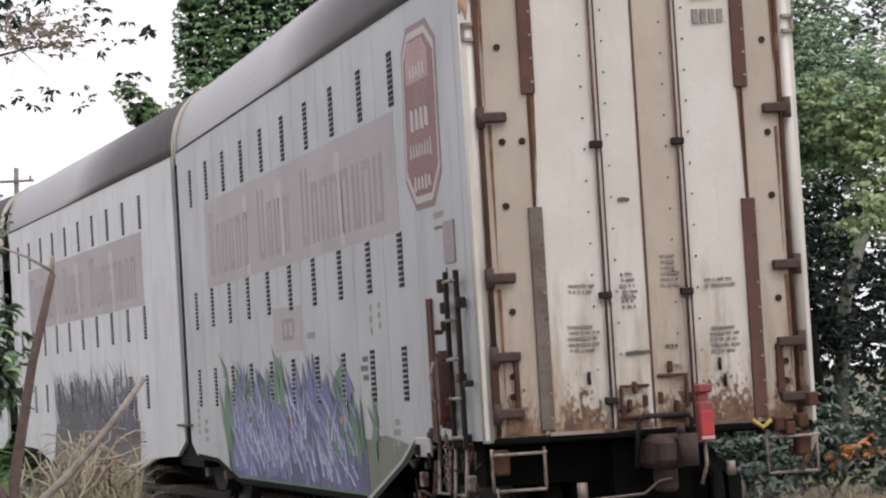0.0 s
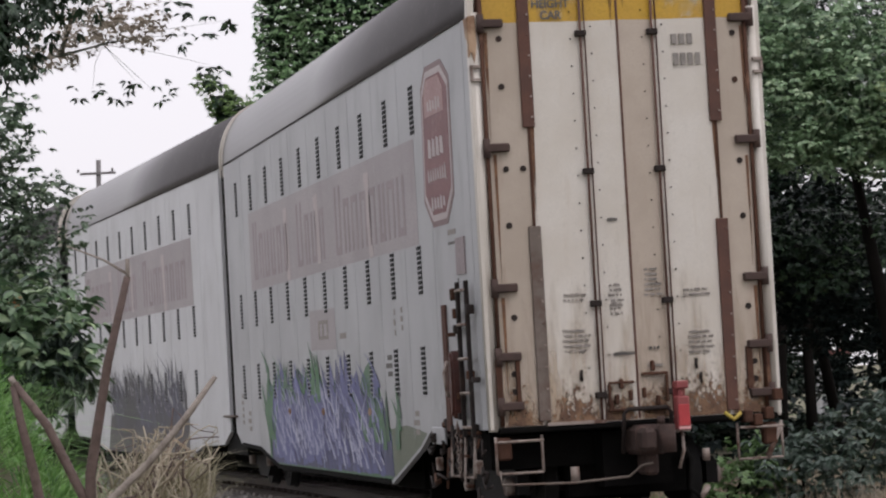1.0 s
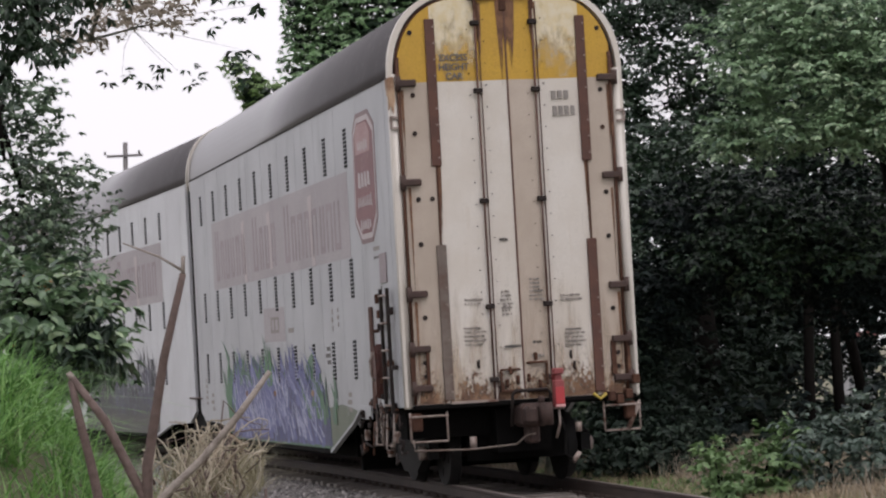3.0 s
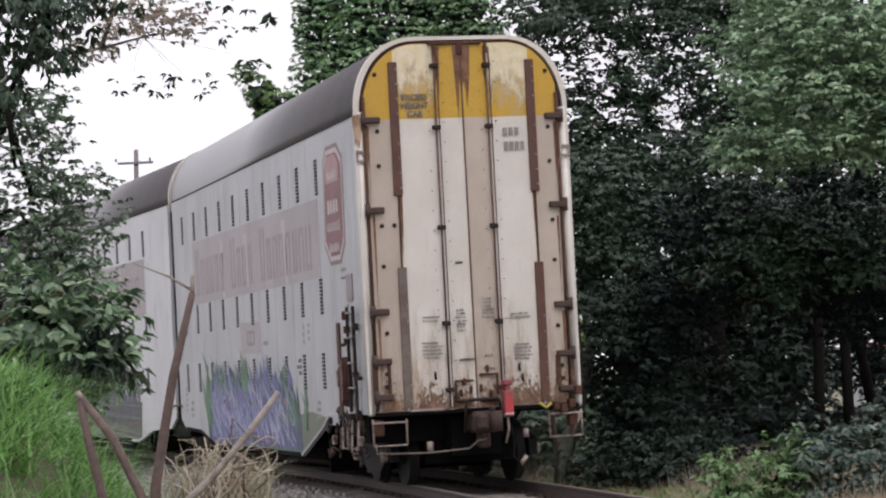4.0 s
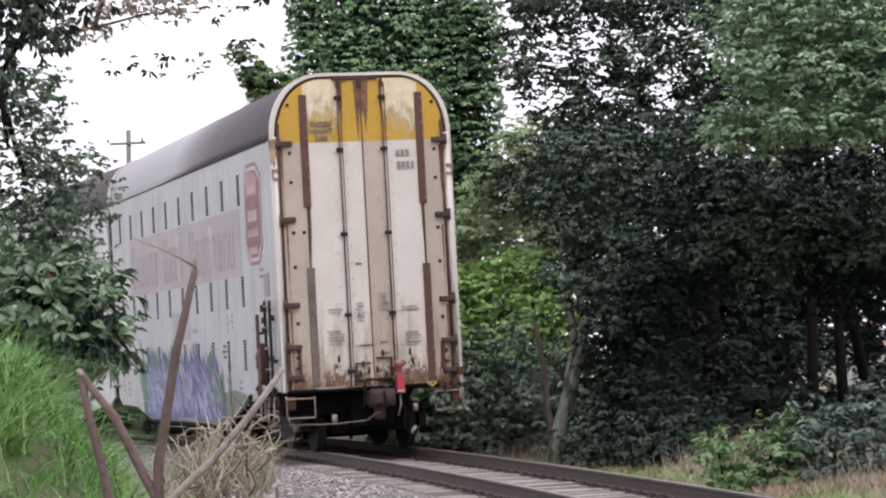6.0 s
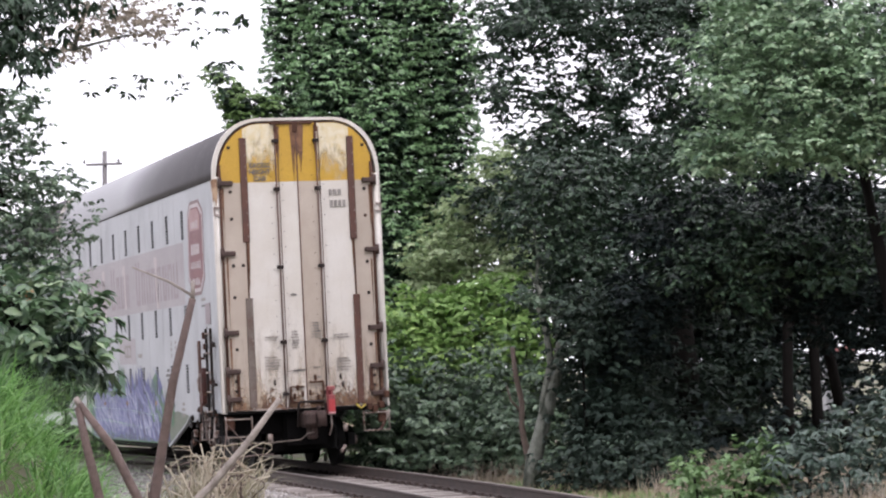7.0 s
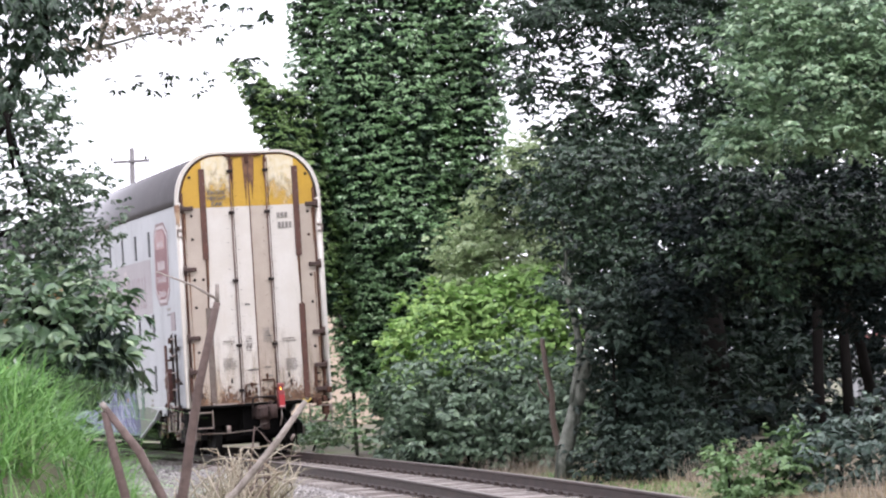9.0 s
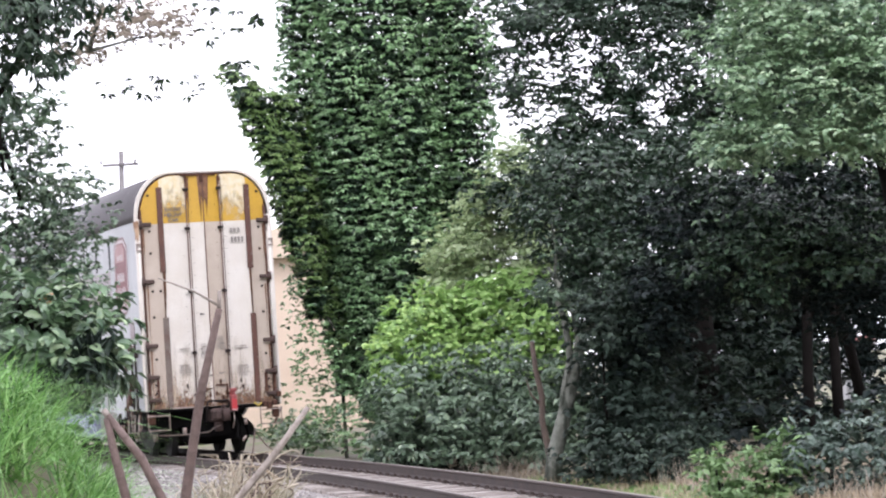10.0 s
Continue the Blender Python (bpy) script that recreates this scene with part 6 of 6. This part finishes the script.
tree("verge_shrub", "bright green shrub on the grass verge", "shrub", (2.9, 34, 0), None,
     [(2.72, 34, 0.2, 0.15, 0.25, 0.15), (2.8, 34, -0.05, 0.16, 0.25, 0.16), (3.02, 34, -0.12, 0.16, 0.25, 0.12), (3.22, 34, 0.02, 0.16, 0.3, 0.2), (3.42, 34, 0.2, 0.17, 0.3, 0.2), (3.62, 34.1, 0.38, 0.15, 0.3, 0.13), (3.42, 34, -0.1, 0.2, 0.3, 0.16), (3.7, 34, 0.05, 0.15, 0.3, 0.2), (2.95, 34, -0.28, 0.3, 0.25, 0.1), (3.45, 34, -0.25, 0.3, 0.25, 0.12)],
     2400, 0.1, "bright_dull", 12, clump=0.11, wide=0.55, per=9, ragged=0.5)
tree("verge_bush", "grey-green bush on the verge beside the trees", "shrub", (4.1, 34, 0), None,
     [(3.85, 34.3, 0.42, 0.22, 0.3, 0.16), (4.15, 34, 0.46, 0.28, 0.4, 0.2), (4.0, 33.9, 0.1, 0.35, 0.4, 0.25), (4.1, 33.7, -0.15, 0.4, 0.3, 0.2), (4.6, 33.6, 0.15, 0.35, 0.4, 0.35), (5.1, 34, 0.55, 0.45, 0.5, 0.5), (6.0, 34, 0.5, 0.5, 0.5, 0.5), (6.8, 34, 0.6, 0.5, 0.5, 0.5)],
     6000, 0.11, "grey", 13, clump=0.11, per=12, ragged=0.35)
foliage("blossom", [(5.5, 33.35, 0.42, 0.14, 0.1, 0.05), (5.75, 33.35, 0.5, 0.16, 0.1, 0.08)], 110, 0.1, LEAF["orange"], bpy.data.objects["verge_bush"], 131, per=6, clump=0.06)
# bushes and branches on the near side, towards the bank
tree("bank_bush", "broad-leaved bush on the grassy bank", "shrub", (-3.2, 20, 0), [((-3.6, 20.3, -0.1), 0.05), ((-3.4, 20.2, 1.2), 0.04), ((-3.2, 20, 2.0), 0.03)],
     [(-3.35, 20, 2.15, 0.35, 0.4, 0.22), (-3.0, 20, 2.2, 0.18, 0.3, 0.12), (-3.15, 20, 1.95, 0.32, 0.4, 0.25), (-3.5, 20, 1.75, 0.35, 0.4, 0.25), (-3.0, 20, 1.78, 0.2, 0.3, 0.14), (-3.9, 20, 1.9, 0.5, 0.5, 0.45), (-3.9, 20.2, 1.2, 0.5, 0.5, 0.5), (-2.95, 20, 2.1, 0.12, 0.2, 0.12), (-2.95, 19.9, 1.85, 0.16, 0.2, 0.12)],
     4200, 0.12, "broad", 14, clump=0.1, wide=0.5, per=10, ragged=0.5, fan=5, fine=True, droop=0.2)
foliage("blossom", [(-3.4, 19.5, 2.2, 0.3, 0.1, 0.15), (-3.6, 19.5, 1.9, 0.3, 0.1, 0.2)], 60, 0.03, LEAF["orange"], bpy.data.objects["bank_bush"], 143, per=5, clump=0.03)
# Dark leaves further back supply the bush's inner shade by colour.
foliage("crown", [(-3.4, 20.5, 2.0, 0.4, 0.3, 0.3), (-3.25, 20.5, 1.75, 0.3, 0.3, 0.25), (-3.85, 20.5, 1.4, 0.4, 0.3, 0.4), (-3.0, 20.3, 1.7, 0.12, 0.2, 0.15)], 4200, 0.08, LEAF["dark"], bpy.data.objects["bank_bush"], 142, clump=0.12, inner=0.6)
for k, (x, z) in enumerate(((-2.86, 1.88), (-2.98, 1.78), (-2.8, 1.72), (-2.76, 1.96), (-3.1, 1.76))):
    foliage("leaf_spray", [(x, 19.7, z, 0.07, 0.1, 0.05)], 60, 0.15, LEAF["undergrowth"], bpy.data.objects["bank_bush"], 150 + k, wide=0.17, droop=0.8, clump=0.05, per=12)
foliage("crown", [(-2.82, 19.8, 1.7, 0.1, 0.15, 0.1), (-3.0, 19.8, 1.68, 0.14, 0.15, 0.08)], 260, 0.17, LEAF["dark_gloss"], bpy.data.objects["bank_bush"], 141, wide=0.16, droop=0.7, clump=0.1, per=13)
# The last six lobes lie out of view, added to shade the train's side.
tree("thicket", "thicket of small dark leaves above the bank, with unseen crowns shading the train", "tree", (-4.3, 23, 0), [((-4.8, 23, 0.1), 0.09), ((-4.5, 23, 2.2), 0.07), ((-4.1, 23, 4.0), 0.04)],
     [(-3.9, 23, 3.3, 0.3, 0.4, 0.25), (-3.6, 23, 3.2, 0.22, 0.3, 0.16), (-4.1, 23, 3.75, 0.3, 0.4, 0.22), (-4.25, 23, 4.2, 0.32, 0.4, 0.2), (-4.4, 23, 2.9, 0.4, 0.4, 0.4), (-3.45, 23, 2.95, 0.22, 0.3, 0.12), (-3.85, 23, 2.75, 0.3, 0.3, 0.3), (-4.6, 23, 3.6, 0.4, 0.4, 0.5), (-5.6, 23.5, 4.5, 0.9, 1.2, 1.2), (-6.2, 26, 5.0, 1.2, 1.8, 1.6), (-6.0, 22, 6.2, 1.4, 1.6, 1.2), (-9.0, 27, 4.5, 2.0, 4.0, 4.0), (-9.5, 34, 4.5, 1.8, 3.5, 4.0), (-8.6, 22, 4.5, 1.8, 3.0, 4.0)],
     120000, 0.055, "grey", 15, clump=0.12, per=24, inner=0.25, ragged=0.3)
foliage("crown", [(-3.75, 23, 3.3, 0.24, 0.3, 0.18), (-3.45, 23, 3.25, 0.16, 0.25, 0.1), (-3.95, 23, 3.1, 0.25, 0.3, 0.2), (-3.55, 23, 2.95, 0.25, 0.3, 0.16), (-3.7, 23, 2.65, 0.25, 0.3, 0.18), (-4.1, 23, 2.7, 0.25, 0.3, 0.25), (-3.36, 23, 2.85, 0.12, 0.2, 0.12), (-3.9, 23, 2.4, 0.3, 0.3, 0.25), (-3.45, 23, 2.55, 0.15, 0.2, 0.16)], 7500, 0.055, LEAF["silver"], bpy.data.objects["thicket"], 151, clump=0.075, per=11, ragged=0.5, inner=0.35)
foliage("crown", [(-4.05, 23, 3.72, 0.16, 0.2, 0.12), (-3.75, 23, 3.65, 0.13, 0.2, 0.08), (-3.95, 23, 4.0, 0.18, 0.2, 0.12), (-3.65, 23, 3.95, 0.1, 0.2, 0.08), (-3.62, 23, 3.55, 0.08, 0.1, 0.06)], 2000, 0.055, LEAF["silver"], bpy.data.objects["thicket"], 152, clump=0.08, per=12, ragged=0.5)
tree("overhang_tree", "dark leafy branches hanging over the view", "tree", (-5, 18, 0), [((-5.2, 18, 0.1), 0.12), ((-4.6, 18, 2.5), 0.09), ((-3.6, 18, 3.9), 0.05), ((-3.0, 18, 4.15), 0.03)],
     [(-3.15, 18, 4.1, 0.3, 0.4, 0.2), (-2.8, 18, 4.1, 0.25, 0.3, 0.14), (-3.1, 18, 3.8, 0.22, 0.3, 0.12), (-3.2, 18, 3.5, 0.14, 0.2, 0.1), (-2.5, 18, 4.2, 0.2, 0.3, 0.1), (-3.4, 18, 4.5, 0.5, 0.5, 0.3), (-2.85, 18, 3.75, 0.12, 0.2, 0.07)],
     7500, 0.07, "dark", 16, wide=0.35, droop=0.9, clump=0.1, per=14)
dry = tree("dry_branch", "bare branch with brown dry leaves against the sky", "branch", (-4, 22, 0), [((-5.0, 22, 0.1), 0.07), ((-4.6, 22, 3.6), 0.035), ((-3.6, 22, 4.24), 0.02), ((-3.1, 22, 4.28), 0.015), ((-2.65, 22, 4.38), 0.008)],
     [(-3.0, 22, 4.5, 0.35, 0.3, 0.13), (-2.6, 22, 4.55, 0.3, 0.3, 0.14), (-3.2, 22, 4.3, 0.25, 0.3, 0.1), (-2.45, 22, 4.4, 0.14, 0.2, 0.08)],
     3200, 0.045, "dry", 17, clump=0.09, per=8, bark="bark", limbs=2)
for i, (p, n) in enumerate((((-2.05, 22, 4.4), 5), ((-1.9, 22, 4.15), 3), ((-2.5, 22, 4.05), 5), ((-2.2, 22, 4.6), 6), ((-1.75, 22, 4.5), 4), ((-2.85, 22, 4.0), 6), ((-2.35, 22, 3.95), 2))):
    foliage("leaf_spray", [(*p, 0.12, 0.15, 0.07)], n * 7, 0.075, LEAF["dark"], dry, 60 + i, per=7, clump=0.07, wide=0.4)["kind"] = "stuff"
    bm = bmesh.new()
    tube(bm, [(-2.75, 22, 4.355), (p[0] * 0.5 - 1.4, 22, p[2] * 0.5 + 2.2), p], [0.003, 0.002, 0.001], 5)
    part("twig", bm, M["bark"], dry)

tree("far_weeds", "low green weeds beside the line further on", "shrub", (-5, 70, 0), None,
     [(-4.4 + 0.5 * math.sin(i * 2.1) - 0.16 * i, 66 + 1.6 * i, -0.05 + 0.2 * math.sin(i * 1.3), 0.5, 0.7, 0.4) for i in range(9)], 5000, 0.13, "mid", 35, clump=0.15, per=14, ragged=0.4)
# far woods close the view behind everything
woods = new("far_woods")
# Woodland leaves near black: the depth of shade is in their colour.
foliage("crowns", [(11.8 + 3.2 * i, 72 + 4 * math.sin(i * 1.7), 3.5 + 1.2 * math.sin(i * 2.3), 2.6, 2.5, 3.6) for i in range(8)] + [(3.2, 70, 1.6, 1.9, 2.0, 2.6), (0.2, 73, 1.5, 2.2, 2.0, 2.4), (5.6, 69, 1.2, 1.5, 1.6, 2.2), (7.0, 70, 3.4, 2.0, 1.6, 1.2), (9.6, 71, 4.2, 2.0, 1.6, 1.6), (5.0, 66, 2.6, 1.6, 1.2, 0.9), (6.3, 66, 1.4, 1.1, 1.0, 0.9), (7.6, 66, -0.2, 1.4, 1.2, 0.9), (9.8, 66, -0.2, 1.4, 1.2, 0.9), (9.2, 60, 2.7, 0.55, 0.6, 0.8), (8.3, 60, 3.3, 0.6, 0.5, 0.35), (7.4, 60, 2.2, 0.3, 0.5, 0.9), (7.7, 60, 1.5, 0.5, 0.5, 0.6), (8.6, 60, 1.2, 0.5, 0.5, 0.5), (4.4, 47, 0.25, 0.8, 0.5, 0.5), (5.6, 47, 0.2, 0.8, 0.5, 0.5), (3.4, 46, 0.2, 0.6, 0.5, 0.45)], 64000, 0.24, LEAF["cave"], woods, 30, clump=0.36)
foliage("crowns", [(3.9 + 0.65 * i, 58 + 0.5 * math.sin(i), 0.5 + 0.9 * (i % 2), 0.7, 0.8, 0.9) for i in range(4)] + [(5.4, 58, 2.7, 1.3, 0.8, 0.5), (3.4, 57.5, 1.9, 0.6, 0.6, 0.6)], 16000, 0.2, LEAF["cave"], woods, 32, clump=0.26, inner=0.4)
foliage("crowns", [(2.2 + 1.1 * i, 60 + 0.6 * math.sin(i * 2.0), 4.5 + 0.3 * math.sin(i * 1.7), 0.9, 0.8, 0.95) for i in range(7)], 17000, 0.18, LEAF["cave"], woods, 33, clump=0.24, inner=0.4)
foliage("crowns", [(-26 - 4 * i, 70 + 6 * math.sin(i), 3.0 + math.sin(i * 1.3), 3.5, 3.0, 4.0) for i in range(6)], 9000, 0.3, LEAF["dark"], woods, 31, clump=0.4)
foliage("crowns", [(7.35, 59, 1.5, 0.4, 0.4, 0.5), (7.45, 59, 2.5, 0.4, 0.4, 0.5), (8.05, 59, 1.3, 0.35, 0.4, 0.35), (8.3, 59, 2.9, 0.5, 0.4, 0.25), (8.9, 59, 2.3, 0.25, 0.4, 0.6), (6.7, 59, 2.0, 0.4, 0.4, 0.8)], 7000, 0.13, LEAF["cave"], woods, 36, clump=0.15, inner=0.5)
tagged(woods, "dark woodland standing behind the line", "woods", kind="stuff")


# ------------------------------------------------------------ house, pole and far things
def house():
    root = new("house")
    bm = bmesh.new()
    box(bm, -9.5, 88, -0.4, -3.4, 94, 5.4)
    part("wall", bm, M["wall"], root, "cream plastered wall")
    bm = bmesh.new()
    slab(bm, [(-9.9, 5.4), (-3.0, 5.4), (-6.4, 6.4)], 1, 87.6, 94.4)
    part("roof", bm, M["wall"], root)
    for x in (-8.5, -4.9):
        bm = bmesh.new()
        box(bm, x, 87.95, 1.0, x + 1.0, 88.1, 2.2)
        part("window", bm, M["dark"], root)
    tagged(root, "cream-plastered house behind the trees", "house")


house()


def shed():
    root = new("shed")
    bm = bmesh.new()
    box(bm, 10.15, 78, -0.4, 10.9, 80, 1.7)
    part("wall", bm, M["white"], root)
    bm = bmesh.new()
    slab(bm, [(10.05, 1.7), (11.0, 1.7), (11.0, 1.85), (10.05, 1.85)], 1, 77.8, 80.2)
    part("roof", bm, M["tile_red"], root, "red sheet roof")
    tagged(root, "small white shed with a red roof", "shed")


shed()


def utility_pole():
    root = new("utility_pole")
    bm = bmesh.new()
    tube(bm, [(-10.65, 80, -0.4), (-10.4, 80, 8.45)], [0.11, 0.07], 10)
    part("post", bm, M["pole"], root)
    bm = bmesh.new()
    box(bm, -10.95, 79.9, 8.02, -9.9, 80.0, 8.09)
    part("crossarm", bm, M["pole"], root)
    for x in (-11.0, -10.0):
        bm = bmesh.new()
        tube(bm, [(x, 79.95, 8.1), (x, 79.95, 8.2)], 0.035, 7)
        part("insulator", bm, M["pole"], root)
    tagged(root, "grey wooden utility pole with a crossarm", "utility pole")


utility_pole()


# ------------------------------------------------------------ grass and weeds
def roots_in(seed, n, x0, x1, y0, y1, sink=0.02):
    rng = rng_of(seed)
    x, y = rng.uniform(x0, x1, n), rng.uniform(y0, y1, n)
    return np.stack([x, y, ground_z(x, y) - sink], 1)


r = roots_in(41, 3000, -6.0, -1.7, 11.0, 18.0)
r = np.repeat(r, 11, 0) + rng_of(40).normal(size=(33000, 3)) * np.array([0.035, 0.035, 0.01])
r = r[(off_track(r[:, 0], r[:, 1]) < -2.6) & (r[:, 2] > 0.0)]
tagged(blades("bank_grass", r, 0.36, 0.0125, LEAF["grass"], None, 42, lean=1.2, bend=1.0, stiff=4), "long bright green grass on the bank", "grass", kind="stuff")
r = roots_in(43, 9000, -6, 0.2, 16, 36)
r = r[off_track(r[:, 0], r[:, 1]) < -2.9]
tagged(blades("low_grass", r, 0.16, 0.012, LEAF["straw"], None, 44, lean=0.8), "short dry grass beside the ballast", "grass", kind="stuff")
r = roots_in(45, 30000, -1.5, 9, 28, 58)
d = off_track(r[:, 0], r[:, 1])
r = r[(d > 2.3) & (d < 6.0)]
near = roots_in(51, 3600, 1.6, 6.0, 32.4, 33.7)
r = np.concatenate([r, near[off_track(near[:, 0], near[:, 1]) > 2.4]])
tagged(blades("verge_straw", r, 0.22, 0.012, LEAF["straw"], None, 46, lean=0.9), "dry straw-coloured grass on the verge", "grass", kind="stuff")
r = roots_in(49, 20000, -2.0, 8, 30, 58)
d = off_track(r[:, 0], r[:, 1])
r = r[(d > np.where(r[:, 1] > 46, 2.3, 3.2)) & (d < np.where(r[:, 1] > 46, 3.8, 5.0))]
tagged(blades("tall_straw", r, 0.5, 0.012, LEAF["dry"], None, 50, lean=0.7), "taller brown dry weeds at the foot of the shrubs", "grass", kind="stuff")
r = roots_in(47, 26000, -0.5, 6, 28, 46)
d = off_track(r[:, 0], r[:, 1])
r = r[(d > 1.9) & (d < 3.4)]
tagged(blades("verge_grass", r, 0.12, 0.014, LEAF["grass"], None, 48, lean=0.9), "short green grass along the far rail", "grass", kind="stuff")


# ------------------------------------------------------------ dry sticks close to the camera
def stick(name, label, pts, radii, mat, extra=()):
    bm = bmesh.new()
    tube(bm, pts, radii, 9)
    ob = finish(name, bm, M[mat])
    for nm, p, rr, mt in extra:
        bm = bmesh.new()
        tube(bm, p, rr, 7)
        part(nm, bm, M[mt], ob)
    return tagged(ob, label, "stick", "dry sticks")


Y = 2.75
stick("dry_stick", "upright brown dry stick with a pale broken tip", [(-0.36, Y, -0.1), (-0.352, Y, 1.1), (-0.337, Y, 1.44), (-0.315, Y, 1.55), (-0.292, Y, 1.634)], [0.009, 0.0075, 0.0056, 0.0046, 0.0036], "twig",
      [("broken_tip", [(-0.292, Y, 1.632), (-0.291, Y, 1.652)], [0.0024, 0.002], "pale_twig"), ("side_twig", [(-0.292, Y, 1.637), (-0.315, Y, 1.652), (-0.352, Y, 1.668)], [0.0016, 0.0012, 0.0008], "pale_twig")])
stick("dry_stick", "short forked dry stick with a pale tip", [(-0.37, Y, -0.1), (-0.36, Y, 1.2), (-0.338, Y, 1.40), (-0.352, Y, 1.43), (-0.378, Y, 1.488), (-0.41, Y, 1.533)], [0.008, 0.007, 0.0052, 0.005, 0.0046, 0.0036], "twig",
      [("fork", [(-0.368, Y + 0.01, 0.8), (-0.385, Y + 0.01, 1.38), (-0.394, Y + 0.005, 1.44), (-0.404, Y, 1.49), (-0.411, Y, 1.53)], [0.006, 0.0056, 0.005, 0.0045, 0.0036], "twig"),
       ("broken_tip", [(-0.409, Y, 1.531), (-0.4135, Y, 1.539)], [0.0038, 0.003], "pale_twig")])
stick("dry_stick", "slanting grey-brown dry stick", [(-0.45, Y, 1.28), (-0.32, Y, 1.41), (-0.28, Y, 1.445), (-0.242, Y, 1.487), (-0.208, Y, 1.53)], [0.0045, 0.0042, 0.0038, 0.0036, 0.0026], "pale_twig")


def dead_weed():
    """A tangle of thin hooked straw stems over a dry tuft at the sticks' feet."""
    rng = rng_of(91)
    root = new("dead_weed")
    for k in range(64):
        x, y = float(np.clip(rng.normal(-0.316, 0.024), -0.385, -0.275)), rng.uniform(2.95, 3.3)
        pts = [(x, y, 1.385 + 0.04 * rng.random())]
        d = Vector((rng.normal() * 0.35, rng.normal() * 0.3, 1.0))
        tall = 0.055 if k % 9 == 0 else 0.03
        reach = 1.462 + tall * rng.random() - 0.7 * abs(x + 0.315)
        for q in range(rng.integers(4, 9)):
            d = (d + Vector((rng.normal() * 0.55, rng.normal() * 0.3, rng.normal() * 0.45 + (0.3 if q < 3 else -0.15)))).normalized()
            p = Vector(pts[-1]) + d * rng.uniform(0.010, 0.026)
            if p.z > reach:
                d.z = -abs(d.z)
                p = Vector(pts[-1]) + d * 0.012
            if abs(p.x + 0.315) > 0.07:
                d.x = -d.x
                p.x = pts[-1][0]
            pts.append(tuple(p))
        bm = bmesh.new()
        tube(bm, pts, list(np.linspace(0.0016, 0.0008, len(pts)) * rng.uniform(0.5, 1.1)), 5)
        part("stem", bm, M["straw_stem" if k % 5 else "twig"], root)
    for k in range(9):
        x, y = rng.normal(-0.318, 0.03), rng.uniform(3.0, 3.3)
        bm = bmesh.new()
        tube(bm, [(x + rng.normal() * 0.05, y, 0.0), (x, y, 0.9), (x, y, 1.39)], [0.005, 0.003, 0.0018], 5)
        part("stalk", bm, M["twig"], root)
    n = 900
    x = np.clip(rng.normal(-0.34, 0.04, n), -0.45, -0.292)
    roots = np.stack([x, rng.uniform(3.25, 3.6, n), 1.365 + 0.055 * rng.random(n) - 0.4 * np.maximum(0, -0.36 - x)], 1)
    blades("dry_tuft", roots, 0.055, 0.0018, LEAF["tuft"], root, 92, lean=1.0, bend=1.0)["kind"] = "stuff"
    tagged(root, "tangle of dry straw-coloured weed stems", "weed")


dead_weed()


# ------------------------------------------------------------ ties
def ties():
    meshes = []
    rng = rng_of(55)
    for k in range(5):
        bm = bmesh.new()
        box(bm, -1.28, -0.11, -0.12, 1.28, 0.11, 0.0, bevel=0.012)
        for v in bm.verts:
            v.co += Vector(rng.normal(size=3) * 0.006)
        me = bpy.data.meshes.new("tie")
        bm.to_mesh(me)
        bm.free()
        me.materials.append(M["tie"])
        meshes.append(me)
    bm = bmesh.new()
    for sx in (-0.753, 0.753):
        box(bm, sx - 0.15, -0.09, 0.0, sx + 0.15, 0.09, 0.014)
        for a, b in ((-0.1, -0.05), (0.1, 0.05), (-0.1, 0.05), (0.1, -0.05)):
            box(bm, sx + a - 0.016, b - 0.016, 0.0, sx + a + 0.016, b + 0.016, 0.05)
    plate = bpy.data.meshes.new("tie_plate")
    bmesh.ops.recalc_face_normals(bm, faces=bm.faces)
    bm.to_mesh(plate)
    bm.free()
    plate.materials.append(M["rail"])
    s, k = -32.0, 0
    while s < 75:
        p, h = track(s + rng.normal() * 0.02)
        o = new("tie", meshes[k % 5])
        o.parent = ballast_bed
        o.matrix_local = pose(p.x, p.y, -0.187 + rng.normal() * 0.004, rng.normal() * 0.5, rng.normal() * 0.3, math.degrees(h) + rng.normal() * 0.6)
        q = new("tie_plate", plate)
        q.parent = ballast_bed
        q.matrix_local = pose(p.x, p.y, -0.186, 0, 0, math.degrees(h))
        s, k = s + 0.55, k + 1


ties()


# ------------------------------------------------------------ the train rolls away
def run(t):
    """Metres the rear of the train has gone by t seconds."""
    return 3.40089 * t + 0.007263 * t ** 2 + 0.0011701 * t ** 3


KINK, LINK = 0.059, LENGTH + 0.25


def car_poses(t):
    p, h = track(run(t))
    first = pose(p.x, p.y, 0, 0, CANT, math.degrees(h + SWING))
    second = first @ pose(0, LINK, 0, 0, 0, math.degrees(KINK))
    third = second @ pose(0, LINK + 0.9, 0, 0, 0, math.degrees(KINK))
    return first, second, third


def motions():
    times = [i * 0.25 for i in range(41)]
    for k, car in enumerate((rear, front, ahead)):
        walk(car, [(t, car_poses(t)[k]) for t in times])
    steps = [i * 0.1 for i in range(101)]
    flasher = bpy.data.objects["flasher"]
    walk(flasher, [(t, pose(0.34, -0.36, 1.286, 0, 0, 360 * (t - 0.33) / 1.45 - 20)) for t in steps])
    for axle in WHEELS + WHEELS_FRONT:
        y = axle.location.y
        walk(axle, [(t, pose(0, y, 0.42, -math.degrees(run(t) / 0.415))) for t in steps])


motions()
